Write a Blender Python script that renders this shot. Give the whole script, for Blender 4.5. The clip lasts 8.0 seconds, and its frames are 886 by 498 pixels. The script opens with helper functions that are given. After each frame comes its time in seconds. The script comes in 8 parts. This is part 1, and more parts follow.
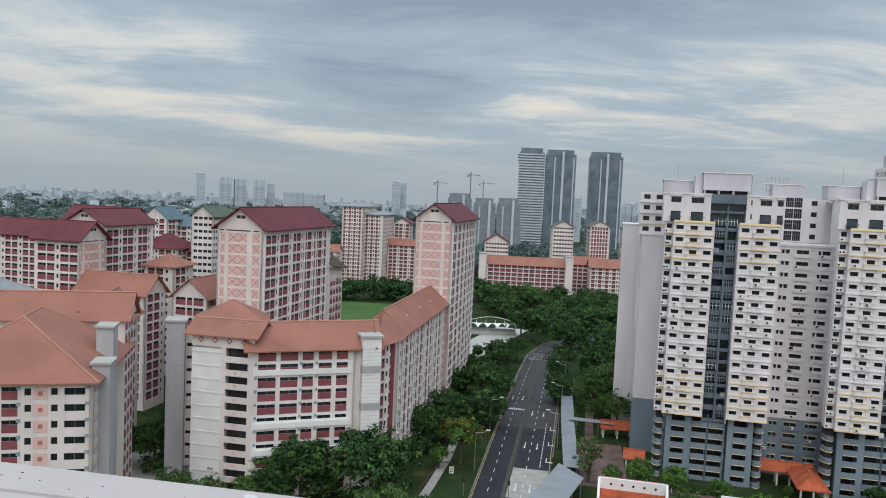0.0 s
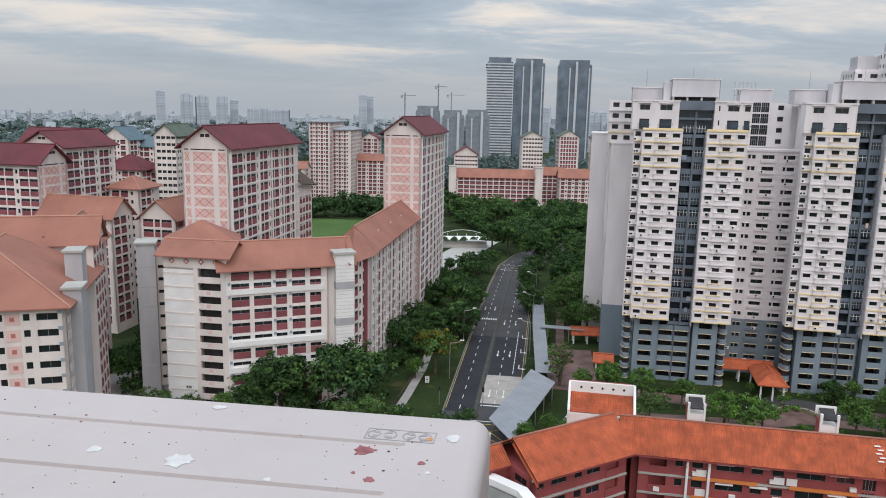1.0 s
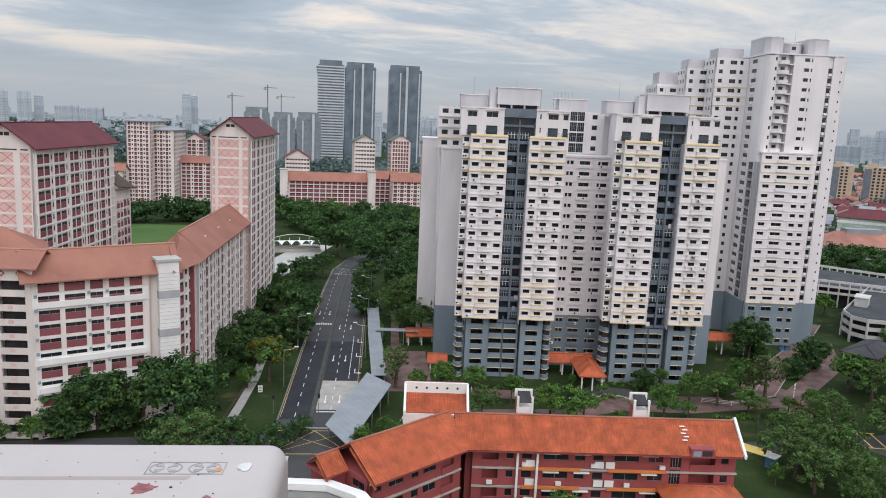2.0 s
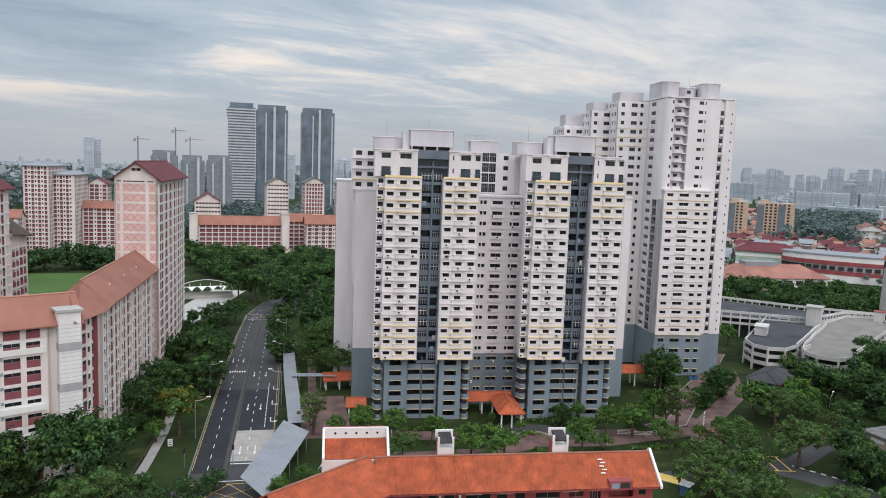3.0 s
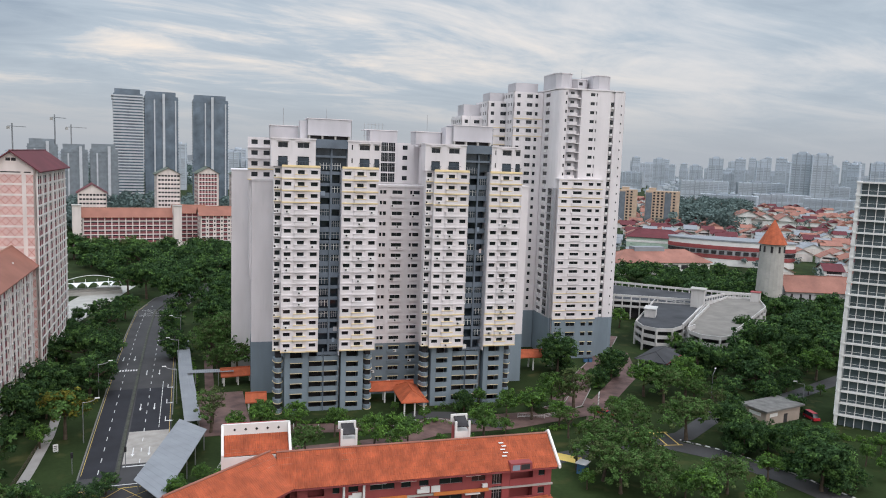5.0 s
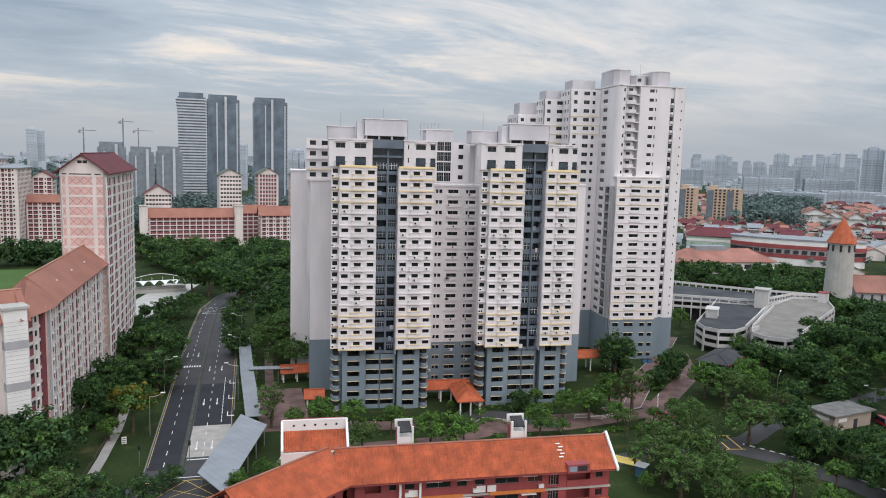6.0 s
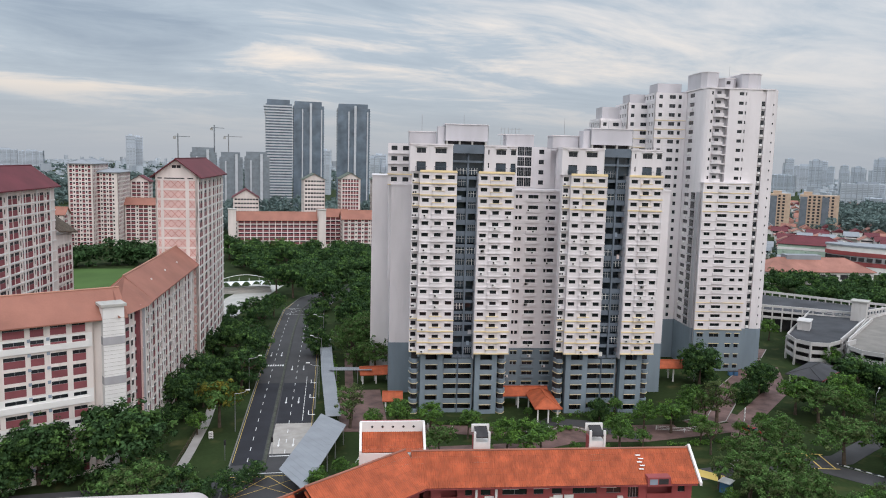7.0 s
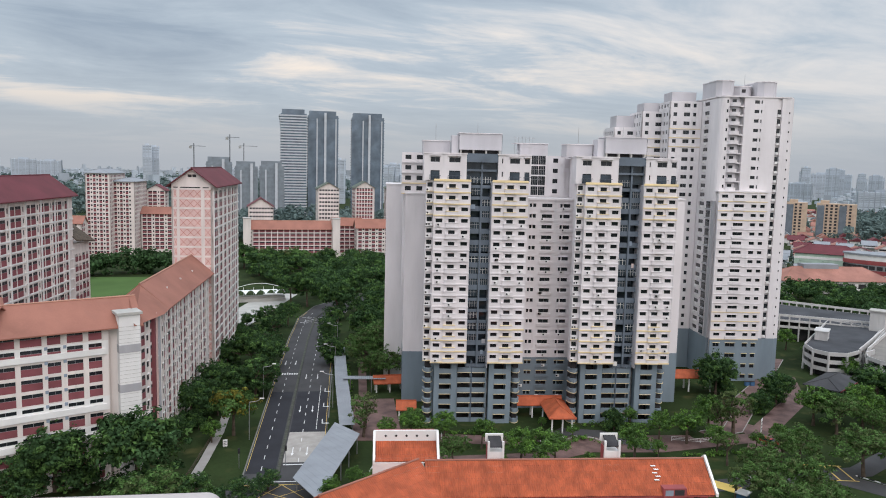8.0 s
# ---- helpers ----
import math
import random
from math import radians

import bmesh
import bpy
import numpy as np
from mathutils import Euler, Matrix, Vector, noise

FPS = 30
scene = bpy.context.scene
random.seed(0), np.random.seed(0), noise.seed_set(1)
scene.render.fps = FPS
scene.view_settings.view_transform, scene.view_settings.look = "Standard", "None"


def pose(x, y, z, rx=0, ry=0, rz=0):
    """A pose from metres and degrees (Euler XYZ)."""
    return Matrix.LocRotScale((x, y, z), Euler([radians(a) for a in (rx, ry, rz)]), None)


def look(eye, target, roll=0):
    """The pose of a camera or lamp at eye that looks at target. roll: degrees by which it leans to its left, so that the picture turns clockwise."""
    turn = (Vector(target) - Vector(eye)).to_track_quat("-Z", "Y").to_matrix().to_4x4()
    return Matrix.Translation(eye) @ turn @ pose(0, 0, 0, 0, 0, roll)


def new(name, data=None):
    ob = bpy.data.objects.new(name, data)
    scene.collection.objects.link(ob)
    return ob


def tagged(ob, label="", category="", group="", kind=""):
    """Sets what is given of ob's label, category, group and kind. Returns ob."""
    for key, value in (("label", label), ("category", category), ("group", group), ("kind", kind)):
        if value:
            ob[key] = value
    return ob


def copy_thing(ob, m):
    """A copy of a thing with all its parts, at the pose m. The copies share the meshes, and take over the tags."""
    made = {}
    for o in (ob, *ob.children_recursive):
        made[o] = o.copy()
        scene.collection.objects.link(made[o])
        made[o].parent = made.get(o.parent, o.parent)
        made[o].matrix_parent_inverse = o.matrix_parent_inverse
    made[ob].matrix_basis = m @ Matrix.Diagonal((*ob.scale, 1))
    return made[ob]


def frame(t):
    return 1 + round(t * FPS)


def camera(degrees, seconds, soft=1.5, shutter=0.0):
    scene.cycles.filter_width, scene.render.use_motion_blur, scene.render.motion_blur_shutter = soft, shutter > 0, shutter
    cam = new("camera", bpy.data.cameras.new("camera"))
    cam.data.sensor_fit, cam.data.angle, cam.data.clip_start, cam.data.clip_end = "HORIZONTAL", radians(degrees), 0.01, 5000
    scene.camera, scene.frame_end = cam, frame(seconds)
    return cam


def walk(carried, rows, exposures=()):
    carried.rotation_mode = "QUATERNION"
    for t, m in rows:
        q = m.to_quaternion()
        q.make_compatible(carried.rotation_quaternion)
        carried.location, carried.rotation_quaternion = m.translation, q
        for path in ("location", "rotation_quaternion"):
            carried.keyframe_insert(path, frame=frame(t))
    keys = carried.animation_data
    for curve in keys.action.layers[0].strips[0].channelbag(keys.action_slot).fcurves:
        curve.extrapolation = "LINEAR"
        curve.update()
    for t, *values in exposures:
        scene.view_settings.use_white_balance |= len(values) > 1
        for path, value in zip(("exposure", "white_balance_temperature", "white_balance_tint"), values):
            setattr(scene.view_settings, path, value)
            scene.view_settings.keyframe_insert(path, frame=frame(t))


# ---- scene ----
FOV = 61.2
EYE = 64.0
cam = camera(FOV, 8.0, soft=1.0)
ROWS = [
    (0, -0.012, -0.012, 0.012, 0.24, -3.95, -2.54),
    (0.5, -0.008, -0.007, 0.009, -0.68, -6.53, -1.77),
    (0.8, -0.0032, -0.0028, 0.0036, -1.39, -9.05, -1.28),
    (1, 0, 0, 0, -2.23, -10.44, -1.23),
    (1.2, 0.01, 0.0026, 0.0034, -4.24, -11.27, -1.5),
    (1.5, 0.025, 0.0065, 0.0084, -7.84, -11.23, -2.03),
    (1.8, 0.0412, 0.0146, 0.01, -12.49, -10.48, -2.51),
    (2, 0.052, 0.02, 0.011, -15.05, -9.75, -2.53),
    (2.2, 0.058, 0.025, 0.011, -16.96, -8.86, -2.44),
    (3.3, 0.08, 0.03, 0.012, -22.7, -5.73, -1.62),
    (3.5, 0.083, 0.03, 0.012, -23.68, -5.45, -1.29),
    (4, 0.086, 0.028, 0.012, -25.29, -6.08, -1.78),
    (4.5, 0.09, 0.026, 0.012, -27.34, -6.9, -2.12),
    (4.7, 0.092, 0.025, 0.012, -29.08, -6.9, -2.06),
    (5.8, 0.092, 0.02, 0.012, -27.21, -6.94, -1.61),
    (6, 0.09, 0.015, 0.012, -24.74, -7.1, -1.51),
    (6.2, 0.0884, 0.0122, 0.012, -22.63, -7.22, -1.43),
    (6.5, 0.086, 0.008, 0.012, -20.39, -7.27, -1.38),
    (7, 0.083, 0.0046, 0.0126, -18.65, -6.88, -1.5),
    (7.5, 0.085, 0.002, 0.008, -18.22, -6.46, -1.43),
    (8, 0.086, 0.0007, 0.0034, -17.57, -6.23, -1.41),
]

walk(cam, [(t, pose(x, y, EYE + z, 0, 0, yaw) @ pose(0, 0, 0, pitch) @ pose(0, 0, 0, 90, roll)) for t, x, y, z, yaw, pitch, roll in ROWS],
     exposures=[(0.0, 0.04, 6500, 10), (0.6, 0.08, 6550, 12), (1.2, 0.20, 6700, 15), (2.2, 0.24, 6700, 15), (8.0, 0.24, 6700, 15)])

# ---- world and sun ----
SUN_AZ, SUN_EL = 173.0, 43.0      # compass-like heading from +y, elevation
world = bpy.data.worlds.new("overcast_evening")
scene.world = world
world.use_nodes = True
wn, wl = world.node_tree.nodes, world.node_tree.links
wn.clear()
w_out = wn.new("ShaderNodeOutputWorld")
w_bg = wn.new("ShaderNodeBackground")
w_bg.inputs["Strength"].default_value = 1.0
wl.new(w_bg.outputs[0], w_out.inputs[0])


def wnode(kind, **kw):
    n = wn.new(kind)
    for k, v in kw.items():
        n.inputs[k].default_value = v
    return n


def wmath(op, a, b=None, clamp=False):
    n = wn.new("ShaderNodeMath")
    n.operation, n.use_clamp = op, clamp
    for i, v in enumerate((a, b)):
        if v is None:
            continue
        if isinstance(v, (int, float)):
            n.inputs[i].default_value = v
        else:
            wl.new(v, n.inputs[i])
    return n.outputs[0]


def wramp(fac, stops):
    n = wn.new("ShaderNodeValToRGB")
    e = n.color_ramp.elements
    while len(e) < len(stops):
        e.new(0.5)
    for el, (p, c) in zip(e, stops):
        el.position, el.color = p, (*c, 1)
    wl.new(fac, n.inputs[0])
    return n.outputs[0]


def wmix(fac, a, b):
    n = wn.new("ShaderNodeMix")
    n.data_type = "RGBA"
    for k, v in ((0, fac), (6, a), (7, b)):
        if isinstance(v, (int, float)):
            n.inputs[k].default_value = v
        elif isinstance(v, tuple):
            n.inputs[k].default_value = (*v, 1)
        else:
            wl.new(v, n.inputs[k])
    return n.outputs[2]


sky = wn.new("ShaderNodeTexSky")
sky.sky_type, sky.sun_disc = "NISHITA", False
sky.sun_elevation, sky.sun_rotation = radians(SUN_EL), radians(SUN_AZ)
sky_dim = wn.new("ShaderNodeVectorMath")
sky_dim.operation = "SCALE"
sky_dim.inputs["Scale"].default_value = 0.10
wl.new(sky.outputs[0], sky_dim.inputs[0])
tc = wn.new("ShaderNodeTexCoord")
sep = wn.new("ShaderNodeSeparateXYZ")
wl.new(tc.outputs["Generated"], sep.inputs[0])
sx, sy, sz = sep.outputs
zc = wmath("MAXIMUM", sz, 0.0)
zden = wmath("ADD", zc, 0.12)
comb = wn.new("ShaderNodeCombineXYZ")
wl.new(wmath("DIVIDE", sx, zden), comb.inputs[0])
wl.new(wmath("DIVIDE", sy, zden), comb.inputs[1])


def wnoise(scale, detail, rough, sx_, sy_, off, dist=0.0):
    m = wn.new("ShaderNodeMapping")
    m.inputs["Scale"].default_value = (sx_, sy_, 1)
    m.inputs["Location"].default_value = (off, off * 0.7, off)
    wl.new(comb.outputs[0], m.inputs[0])
    n = wnode("ShaderNodeTexNoise", Scale=scale, Detail=detail, Roughness=rough, Distortion=dist)
    wl.new(m.outputs[0], n.inputs["Vector"])
    return n.outputs[0]


cl_big = wnoise(0.38, 6.0, 0.55, 0.75, 1.0, 3.1, 0.4)
cl_fine = wnoise(1.7, 9.0, 0.64, 0.55, 1.0, 7.7, 0.5)
cloud = wmath("ADD", wmath("MULTIPLY", cl_big, 0.66), wmath("MULTIPLY", cl_fine, 0.34))
elev = wmath("MULTIPLY", zc, 1.0)
# the cloud deck: slate blue-grey bellies, pale thin parts
deck = wramp(cloud, [(0.37, (0.27, 0.345, 0.42)), (0.46, (0.39, 0.475, 0.54)), (0.54, (0.52, 0.59, 0.64)), (0.66, (0.72, 0.745, 0.75))])
# warm light under the deck, low over the horizon
glow = wramp(elev, [(0.0, (0.0, 0.0, 0.0)), (0.03, (0.35, 0.35, 0.35)), (0.075, (1, 1, 1)), (0.15, (0.95, 0.95, 0.95)), (0.22, (0.25, 0.25, 0.25)), (0.32, (0.0, 0.0, 0.0))])
gaps = wramp(cloud, [(0.475, (0.0, 0.0, 0.0)), (0.565, (1, 1, 1))])
# the low sun behind the deck brightens one side of the sky
west = wmath("ADD", wmath("MULTIPLY", sx, 0.05), wmath("MULTIPLY", sy, 0.998))
toward = wn.new("ShaderNodeMapRange")
toward.inputs[1].default_value, toward.inputs[2].default_value, toward.inputs[3].default_value, toward.inputs[4].default_value = 0.72, 0.98, 0.25, 1.0
wl.new(west, toward.inputs[0])
warm = wmix(wmath("MULTIPLY", wmath("MULTIPLY", wmath("MULTIPLY", glow, gaps), toward.outputs[0]), 0.88), deck, (0.97, 0.85, 0.69))
# the air low over the horizon
air = wramp(elev, [(0.0, (0.95, 0.95, 0.95)), (0.04, (0.80, 0.80, 0.80)), (0.085, (0.35, 0.35, 0.35)), (0.16, (0.0, 0.0, 0.0))])
low = wmix(air, warm, (0.345, 0.395, 0.445))
full = wmix(0.92, sky_dim.outputs[0], low)
# an overcast sky is brightest overhead
zen = wn.new("ShaderNodeMapRange")
zen.inputs[1].default_value, zen.inputs[2].default_value, zen.inputs[3].default_value, zen.inputs[4].default_value = 0.40, 0.92, 1.0, 2.9
wl.new(zc, zen.inputs[0])
lift = wn.new("ShaderNodeVectorMath")
lift.operation = "SCALE"
wl.new(full, lift.inputs[0])
wl.new(zen.outputs[0], lift.inputs["Scale"])
wl.new(lift.outputs[0], w_bg.inputs[0])

sun = new("sun", bpy.data.lights.new("sun", "SUN"))
sun.data.energy, sun.data.angle, sun.data.color = 1.6, radians(75), (1.0, 0.93, 0.88)
a, e = radians(SUN_AZ), radians(SUN_EL)
sun.matrix_world = look((150 * math.sin(a) * math.cos(e), 150 * math.cos(a) * math.cos(e), 200 + 150 * math.sin(e)), (0, 0, 200))

# ---- materials ----


def mat(name, color, rough=0.75, vary=0.10, coarse=0.25, fine=6.0, bump=0.15, metal=0.0, stain=None, streak=False, spec=0.4, rand=0.0, island=0.0):
    """Procedural surface: two scales of noise over the base colour, stains of their own colour, and relief."""
    m = bpy.data.materials.new(name)
    m.use_nodes = True
    n, l = m.node_tree.nodes, m.node_tree.links
    b = n["Principled BSDF"]
    b.inputs["Roughness"].default_value, b.inputs["Metallic"].default_value = rough, metal
    b.inputs["Specular IOR Level"].default_value = spec
    t = n.new("ShaderNodeTexCoord")

    def noisy(scale, detail, squash=1.0):
        p = n.new("ShaderNodeMapping")
        p.inputs["Scale"].default_value = (1, 1, squash)
        l.new(t.outputs["Object"], p.inputs[0])
        q = n.new("ShaderNodeTexNoise")
        q.inputs["Scale"].default_value, q.inputs["Detail"].default_value = scale, detail
        l.new(p.outputs[0], q.inputs["Vector"])
        return q.outputs[0]

    def mix(kind, fac, a_, b_):
        q = n.new("ShaderNodeMix")
        q.data_type, q.blend_type = "RGBA", kind
        for k, v in ((0, fac), (6, a_), (7, b_)):
            if isinstance(v, (int, float)):
                q.inputs[k].default_value = v
            elif isinstance(v, tuple):
                q.inputs[k].default_value = (*v, 1)
            else:
                l.new(v, q.inputs[k])
        return q.outputs[2]

    def ramp(fac, lo, hi):
        q = n.new("ShaderNodeMapRange")
        q.inputs[1].default_value, q.inputs[2].default_value = lo, hi
        l.new(fac, q.inputs[0])
        return q.outputs[0]

    big, small = noisy(coarse, 4, 0.25 if streak else 1.0), noisy(fine, 5)
    dark = tuple(c * (1 - 1.6 * vary) for c in color)
    light = tuple(min(1, c * (1 + 0.8 * vary)) for c in color)
    col = mix("MIX", ramp(big, 0.3, 0.7), dark, light)
    col = mix("MULTIPLY", 0.5, col, mix("MIX", ramp(small, 0.25, 0.75), (1 - 1.5 * vary,) * 3, (1, 1, 1)))
    if stain:
        st = noisy(coarse * 3.1, 6, 0.12 if streak else 1.0)
        col = mix("MIX", ramp(st, 0.56, 0.74), col, mix("MIX", 0.45, color, stain))
    if rand or island:
        src = n.new("ShaderNodeObjectInfo").outputs["Random"] if rand else n.new("ShaderNodeNewGeometry").outputs["Random Per Island"]
        k = rand or island
        col = mix("MULTIPLY", 1.0, col, mix("MIX", src, (1 - k,) * 3, (1, 1, 1)))
    l.new(col, b.inputs["Base Color"])
    if bump:
        bp = n.new("ShaderNodeBump")
        bp.inputs["Strength"].default_value, bp.inputs["Distance"].default_value = bump, 0.05
        l.new(small, bp.inputs["Height"])
        l.new(bp.outputs[0], b.inputs["Normal"])
    return m


CREAM = mat("cream_render", (0.76, 0.69, 0.65), stain=(0.42, 0.40, 0.38), streak=True)
PINK = mat("pink_render", (0.76, 0.62, 0.58), stain=(0.45, 0.40, 0.38), streak=True)
WHITE = mat("white_render", (0.76, 0.72, 0.725), vary=0.06, stain=(0.52, 0.51, 0.50), streak=True)
LILAC = mat("pale_lilac_render", (0.64, 0.615, 0.64), vary=0.05, stain=(0.55, 0.54, 0.54), streak=True)
TANKWHITE = mat("weathered_white_render", (0.55, 0.53, 0.55), vary=0.08, stain=(0.42, 0.41, 0.41), streak=True)
YELLOW = mat("pale_yellow_render", (0.80, 0.65, 0.385), vary=0.10)
GREY = mat("blue_grey_render", (0.20, 0.255, 0.295), vary=0.10, stain=(0.16, 0.19, 0.21), streak=True)
SLATE = mat("slate_blue_render", (0.11, 0.14, 0.18), vary=0.15)
RED = mat("maroon_render", (0.275, 0.082, 0.094), vary=0.14, rand=0.2)
PANEL = mat("salmon_panel", (0.72, 0.50, 0.46), vary=0.08)
LATTICE = mat("brick_red_trim", (0.50, 0.17, 0.14), vary=0.1)
BLUE = mat("dusty_blue_render", (0.27, 0.33, 0.40), vary=0.1)
STAIRGREY = mat("pale_grey_render", (0.43, 0.425, 0.44), vary=0.1, stain=(0.3, 0.3, 0.32), streak=True)
GLASS = mat("dark_window_glass", (0.025, 0.03, 0.035), rough=0.12, vary=0.3, bump=0, spec=0.6)
FRAME = mat("window_frame_metal", (0.34, 0.34, 0.35), rough=0.5, vary=0.1, bump=0)
# Near-black puts the shade inside openings into colour; also for solid black parts.
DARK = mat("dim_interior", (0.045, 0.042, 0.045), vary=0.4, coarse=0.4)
TERRA = mat("terracotta_roof", (0.33, 0.14, 0.10), vary=0.12, coarse=0.15, fine=3.0, stain=(0.26, 0.12, 0.09))
MAROON = mat("maroon_roof", (0.14, 0.028, 0.036), vary=0.16, coarse=0.15, fine=3.0, stain=(0.12, 0.03, 0.035))
ORANGE = mat("orange_clay_tile", (0.50, 0.115, 0.046), vary=0.20, coarse=0.55, fine=7.0, stain=(0.17, 0.06, 0.04), island=0.15)
BLUEROOF = mat("blue_metal_roof", (0.105, 0.165, 0.195), vary=0.1)
GREENROOF = mat("dull_green_roof", (0.10, 0.125, 0.095), vary=0.1)
GREYROOF = mat("grey_metal_roof", (0.265, 0.285, 0.31), rough=0.55, vary=0.08)
CONCRETE = mat("concrete", (0.44, 0.43, 0.40), stain=(0.24, 0.235, 0.22))
WHITEPAINT = mat("white_paint", (0.78, 0.77, 0.75), vary=0.06)
SCHOOLRED = mat("school_red_render", (0.33, 0.075, 0.075), vary=0.12, stain=(0.2, 0.06, 0.06), streak=True)
ORANGETRIM = mat("orange_render", (0.68, 0.22, 0.06), vary=0.1)
ASPHALT = mat("worn_asphalt", (0.064, 0.063, 0.065), rough=0.9, vary=0.16, coarse=0.12, fine=4, stain=(0.07, 0.07, 0.072))
NEWASPHALT = mat("fresh_asphalt", (0.024, 0.025, 0.032), rough=0.85, vary=0.18, coarse=0.2, fine=5)
ROADCONC = mat("concrete_road_slab", (0.40, 0.375, 0.345), rough=0.85, vary=0.12, coarse=0.4, stain=(0.25, 0.23, 0.21))
LINE = mat("road_paint_white", (0.75, 0.75, 0.74), vary=0.1)
YLINE = mat("road_paint_yellow", (0.72, 0.52, 0.14), vary=0.12)
PAVER = mat("red_paver", (0.185, 0.112, 0.10), vary=0.30, coarse=0.3, fine=5)
PATH = mat("pale_footpath", (0.36, 0.34, 0.32), vary=0.12)
GRASS = mat("lawn", (0.031, 0.051, 0.017), rough=0.95, vary=0.30, coarse=0.06, fine=1.2, bump=0.5, stain=(0.11, 0.085, 0.035), spec=0.1)
FIELD = mat("mown_field", (0.075, 0.135, 0.042), rough=0.95, vary=0.12, coarse=0.04, fine=1.0, bump=0.3, spec=0.1)
BARK = mat("tree_bark", (0.12, 0.09, 0.065), rough=0.95, vary=0.3, coarse=1.5, fine=9)
METAL = mat("galvanised_steel", (0.42, 0.43, 0.44), rough=0.45, metal=0.7, vary=0.1)
# Far roofs: stained orange, its base paled to carry the haze.
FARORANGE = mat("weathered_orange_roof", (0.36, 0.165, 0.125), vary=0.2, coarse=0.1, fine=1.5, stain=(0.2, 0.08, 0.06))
RIDGE = mat("pale_ridge_cap", (0.46, 0.24, 0.17), vary=0.12)
RAILGREY = mat("dark_blue_grey_rail", (0.075, 0.092, 0.118), vary=0.15)
KERB = mat("weathered_kerb", (0.20, 0.20, 0.185), vary=0.15)
MEDIAN = mat("dark_planted_median", (0.075, 0.08, 0.06), vary=0.3, coarse=1.0)
TENT = mat("white_tensile_fabric", (0.80, 0.81, 0.80), vary=0.04)


def leafy(name, color, k=0.68):
    m = mat(name, color, rough=0.65, vary=0.25, coarse=0.5, fine=4, bump=0, island=k, spec=0.06)
    n, l = m.node_tree.nodes, m.node_tree.links
    b = n["Principled BSDF"]
    tr = n.new("ShaderNodeBsdfTranslucent")
    src = b.inputs["Base Color"].links[0].from_socket
    l.new(src, tr.inputs[0])
    mx = n.new("ShaderNodeMixShader")
    mx.inputs[0].default_value = 0.25
    l.new(b.outputs[0], mx.inputs[1])
    l.new(tr.outputs[0], mx.inputs[2])
    l.new(mx.outputs[0], n["Material Output"].inputs[0])
    return m


LEAF = leafy("tree_leaf", (0.15, 0.29, 0.085))
LEAF_DEEP = leafy("deep_green_leaf", (0.080, 0.165, 0.064))
LEAF_LIGHT = leafy("fresh_green_leaf", (0.21, 0.42, 0.085))
LEAF_OLIVE = leafy("olive_leaf", (0.16, 0.225, 0.085))
LEAF_YELLOW = leafy("yellow_blossom", (0.28, 0.265, 0.05))
# Aerial haze is painted in: a lighter, bluer leaf for far trees.
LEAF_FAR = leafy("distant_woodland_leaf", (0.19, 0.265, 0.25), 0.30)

# ---- mesh helpers ----
CUBE_F = ((0, 3, 2, 1), (4, 5, 6, 7), (0, 1, 5, 4), (1, 2, 6, 5), (2, 3, 7, 6), (3, 0, 4, 7))


class Shape:
    """Collects boxes and faces into one mesh."""

    def __init__(self):
        self.v, self.f, self.m, self.cut = [], [], [], []

    def add(self, verts, faces, F=None, mi=0):
        k = len(self.v)
        self.cut.append((k, len(self.f)))
        self.v += [tuple(F @ Vector(p)) for p in verts] if F is not None else [tuple(p) for p in verts]
        self.f += [tuple(i + k for i in q) for q in faces]
        self.m += [mi] * len(faces)
        return self

    def box(self, x0, x1, y0, y1, z0, z1, F=None, mi=0):
        return self.add([(x0, y0, z0), (x1, y0, z0), (x1, y1, z0), (x0, y1, z0), (x0, y0, z1), (x1, y0, z1), (x1, y1, z1), (x0, y1, z1)], CUBE_F, F, mi)

    def prism(self, pts, z0, z1, F=None, mi=0):
        n = len(pts)
        v = [(x, y, z0) for x, y in pts] + [(x, y, z1) for x, y in pts]
        f = [tuple(range(n - 1, -1, -1)), tuple(range(n, 2 * n))] + [(i, (i + 1) % n, n + (i + 1) % n, n + i) for i in range(n)]
        return self.add(v, f, F, mi)

    def tube(self, p, q, r0, r1, n=8, mi=0):
        p, q = Vector(p), Vector(q)
        rot = (q - p).to_track_quat("Z", "Y").to_matrix()
        v = []
        for c, r in ((p, r0), (q, r1)):
            v += [tuple(c + rot @ Vector((r * math.cos(2 * math.pi * i / n), r * math.sin(2 * math.pi * i / n), 0))) for i in range(n)]
        f = [(i, (i + 1) % n, n + (i + 1) % n, n + i) for i in range(n)] + [tuple(range(n - 1, -1, -1)), tuple(range(n, 2 * n))]
        return self.add(v, f, None, mi)

    def mesh(self, name, *mats):
        me = bpy.data.meshes.new(name)
        me.from_pydata(self.v, [], self.f)
        for q in mats:
            me.materials.append(q)
        if len(mats) > 1:
            me.polygons.foreach_set("material_index", self.m)
        me.update()
        return me


def part(name, shape, material, parent, label="", kind=""):
    """Links a shape as one mesh object under a thing or a part."""
    mats = material if isinstance(material, (list, tuple)) else (material,)
    ob = new(name, shape if isinstance(shape, bpy.types.Mesh) else shape.mesh(name, *mats))
    ob.parent = parent
    return tagged(ob, label, "", "", kind)


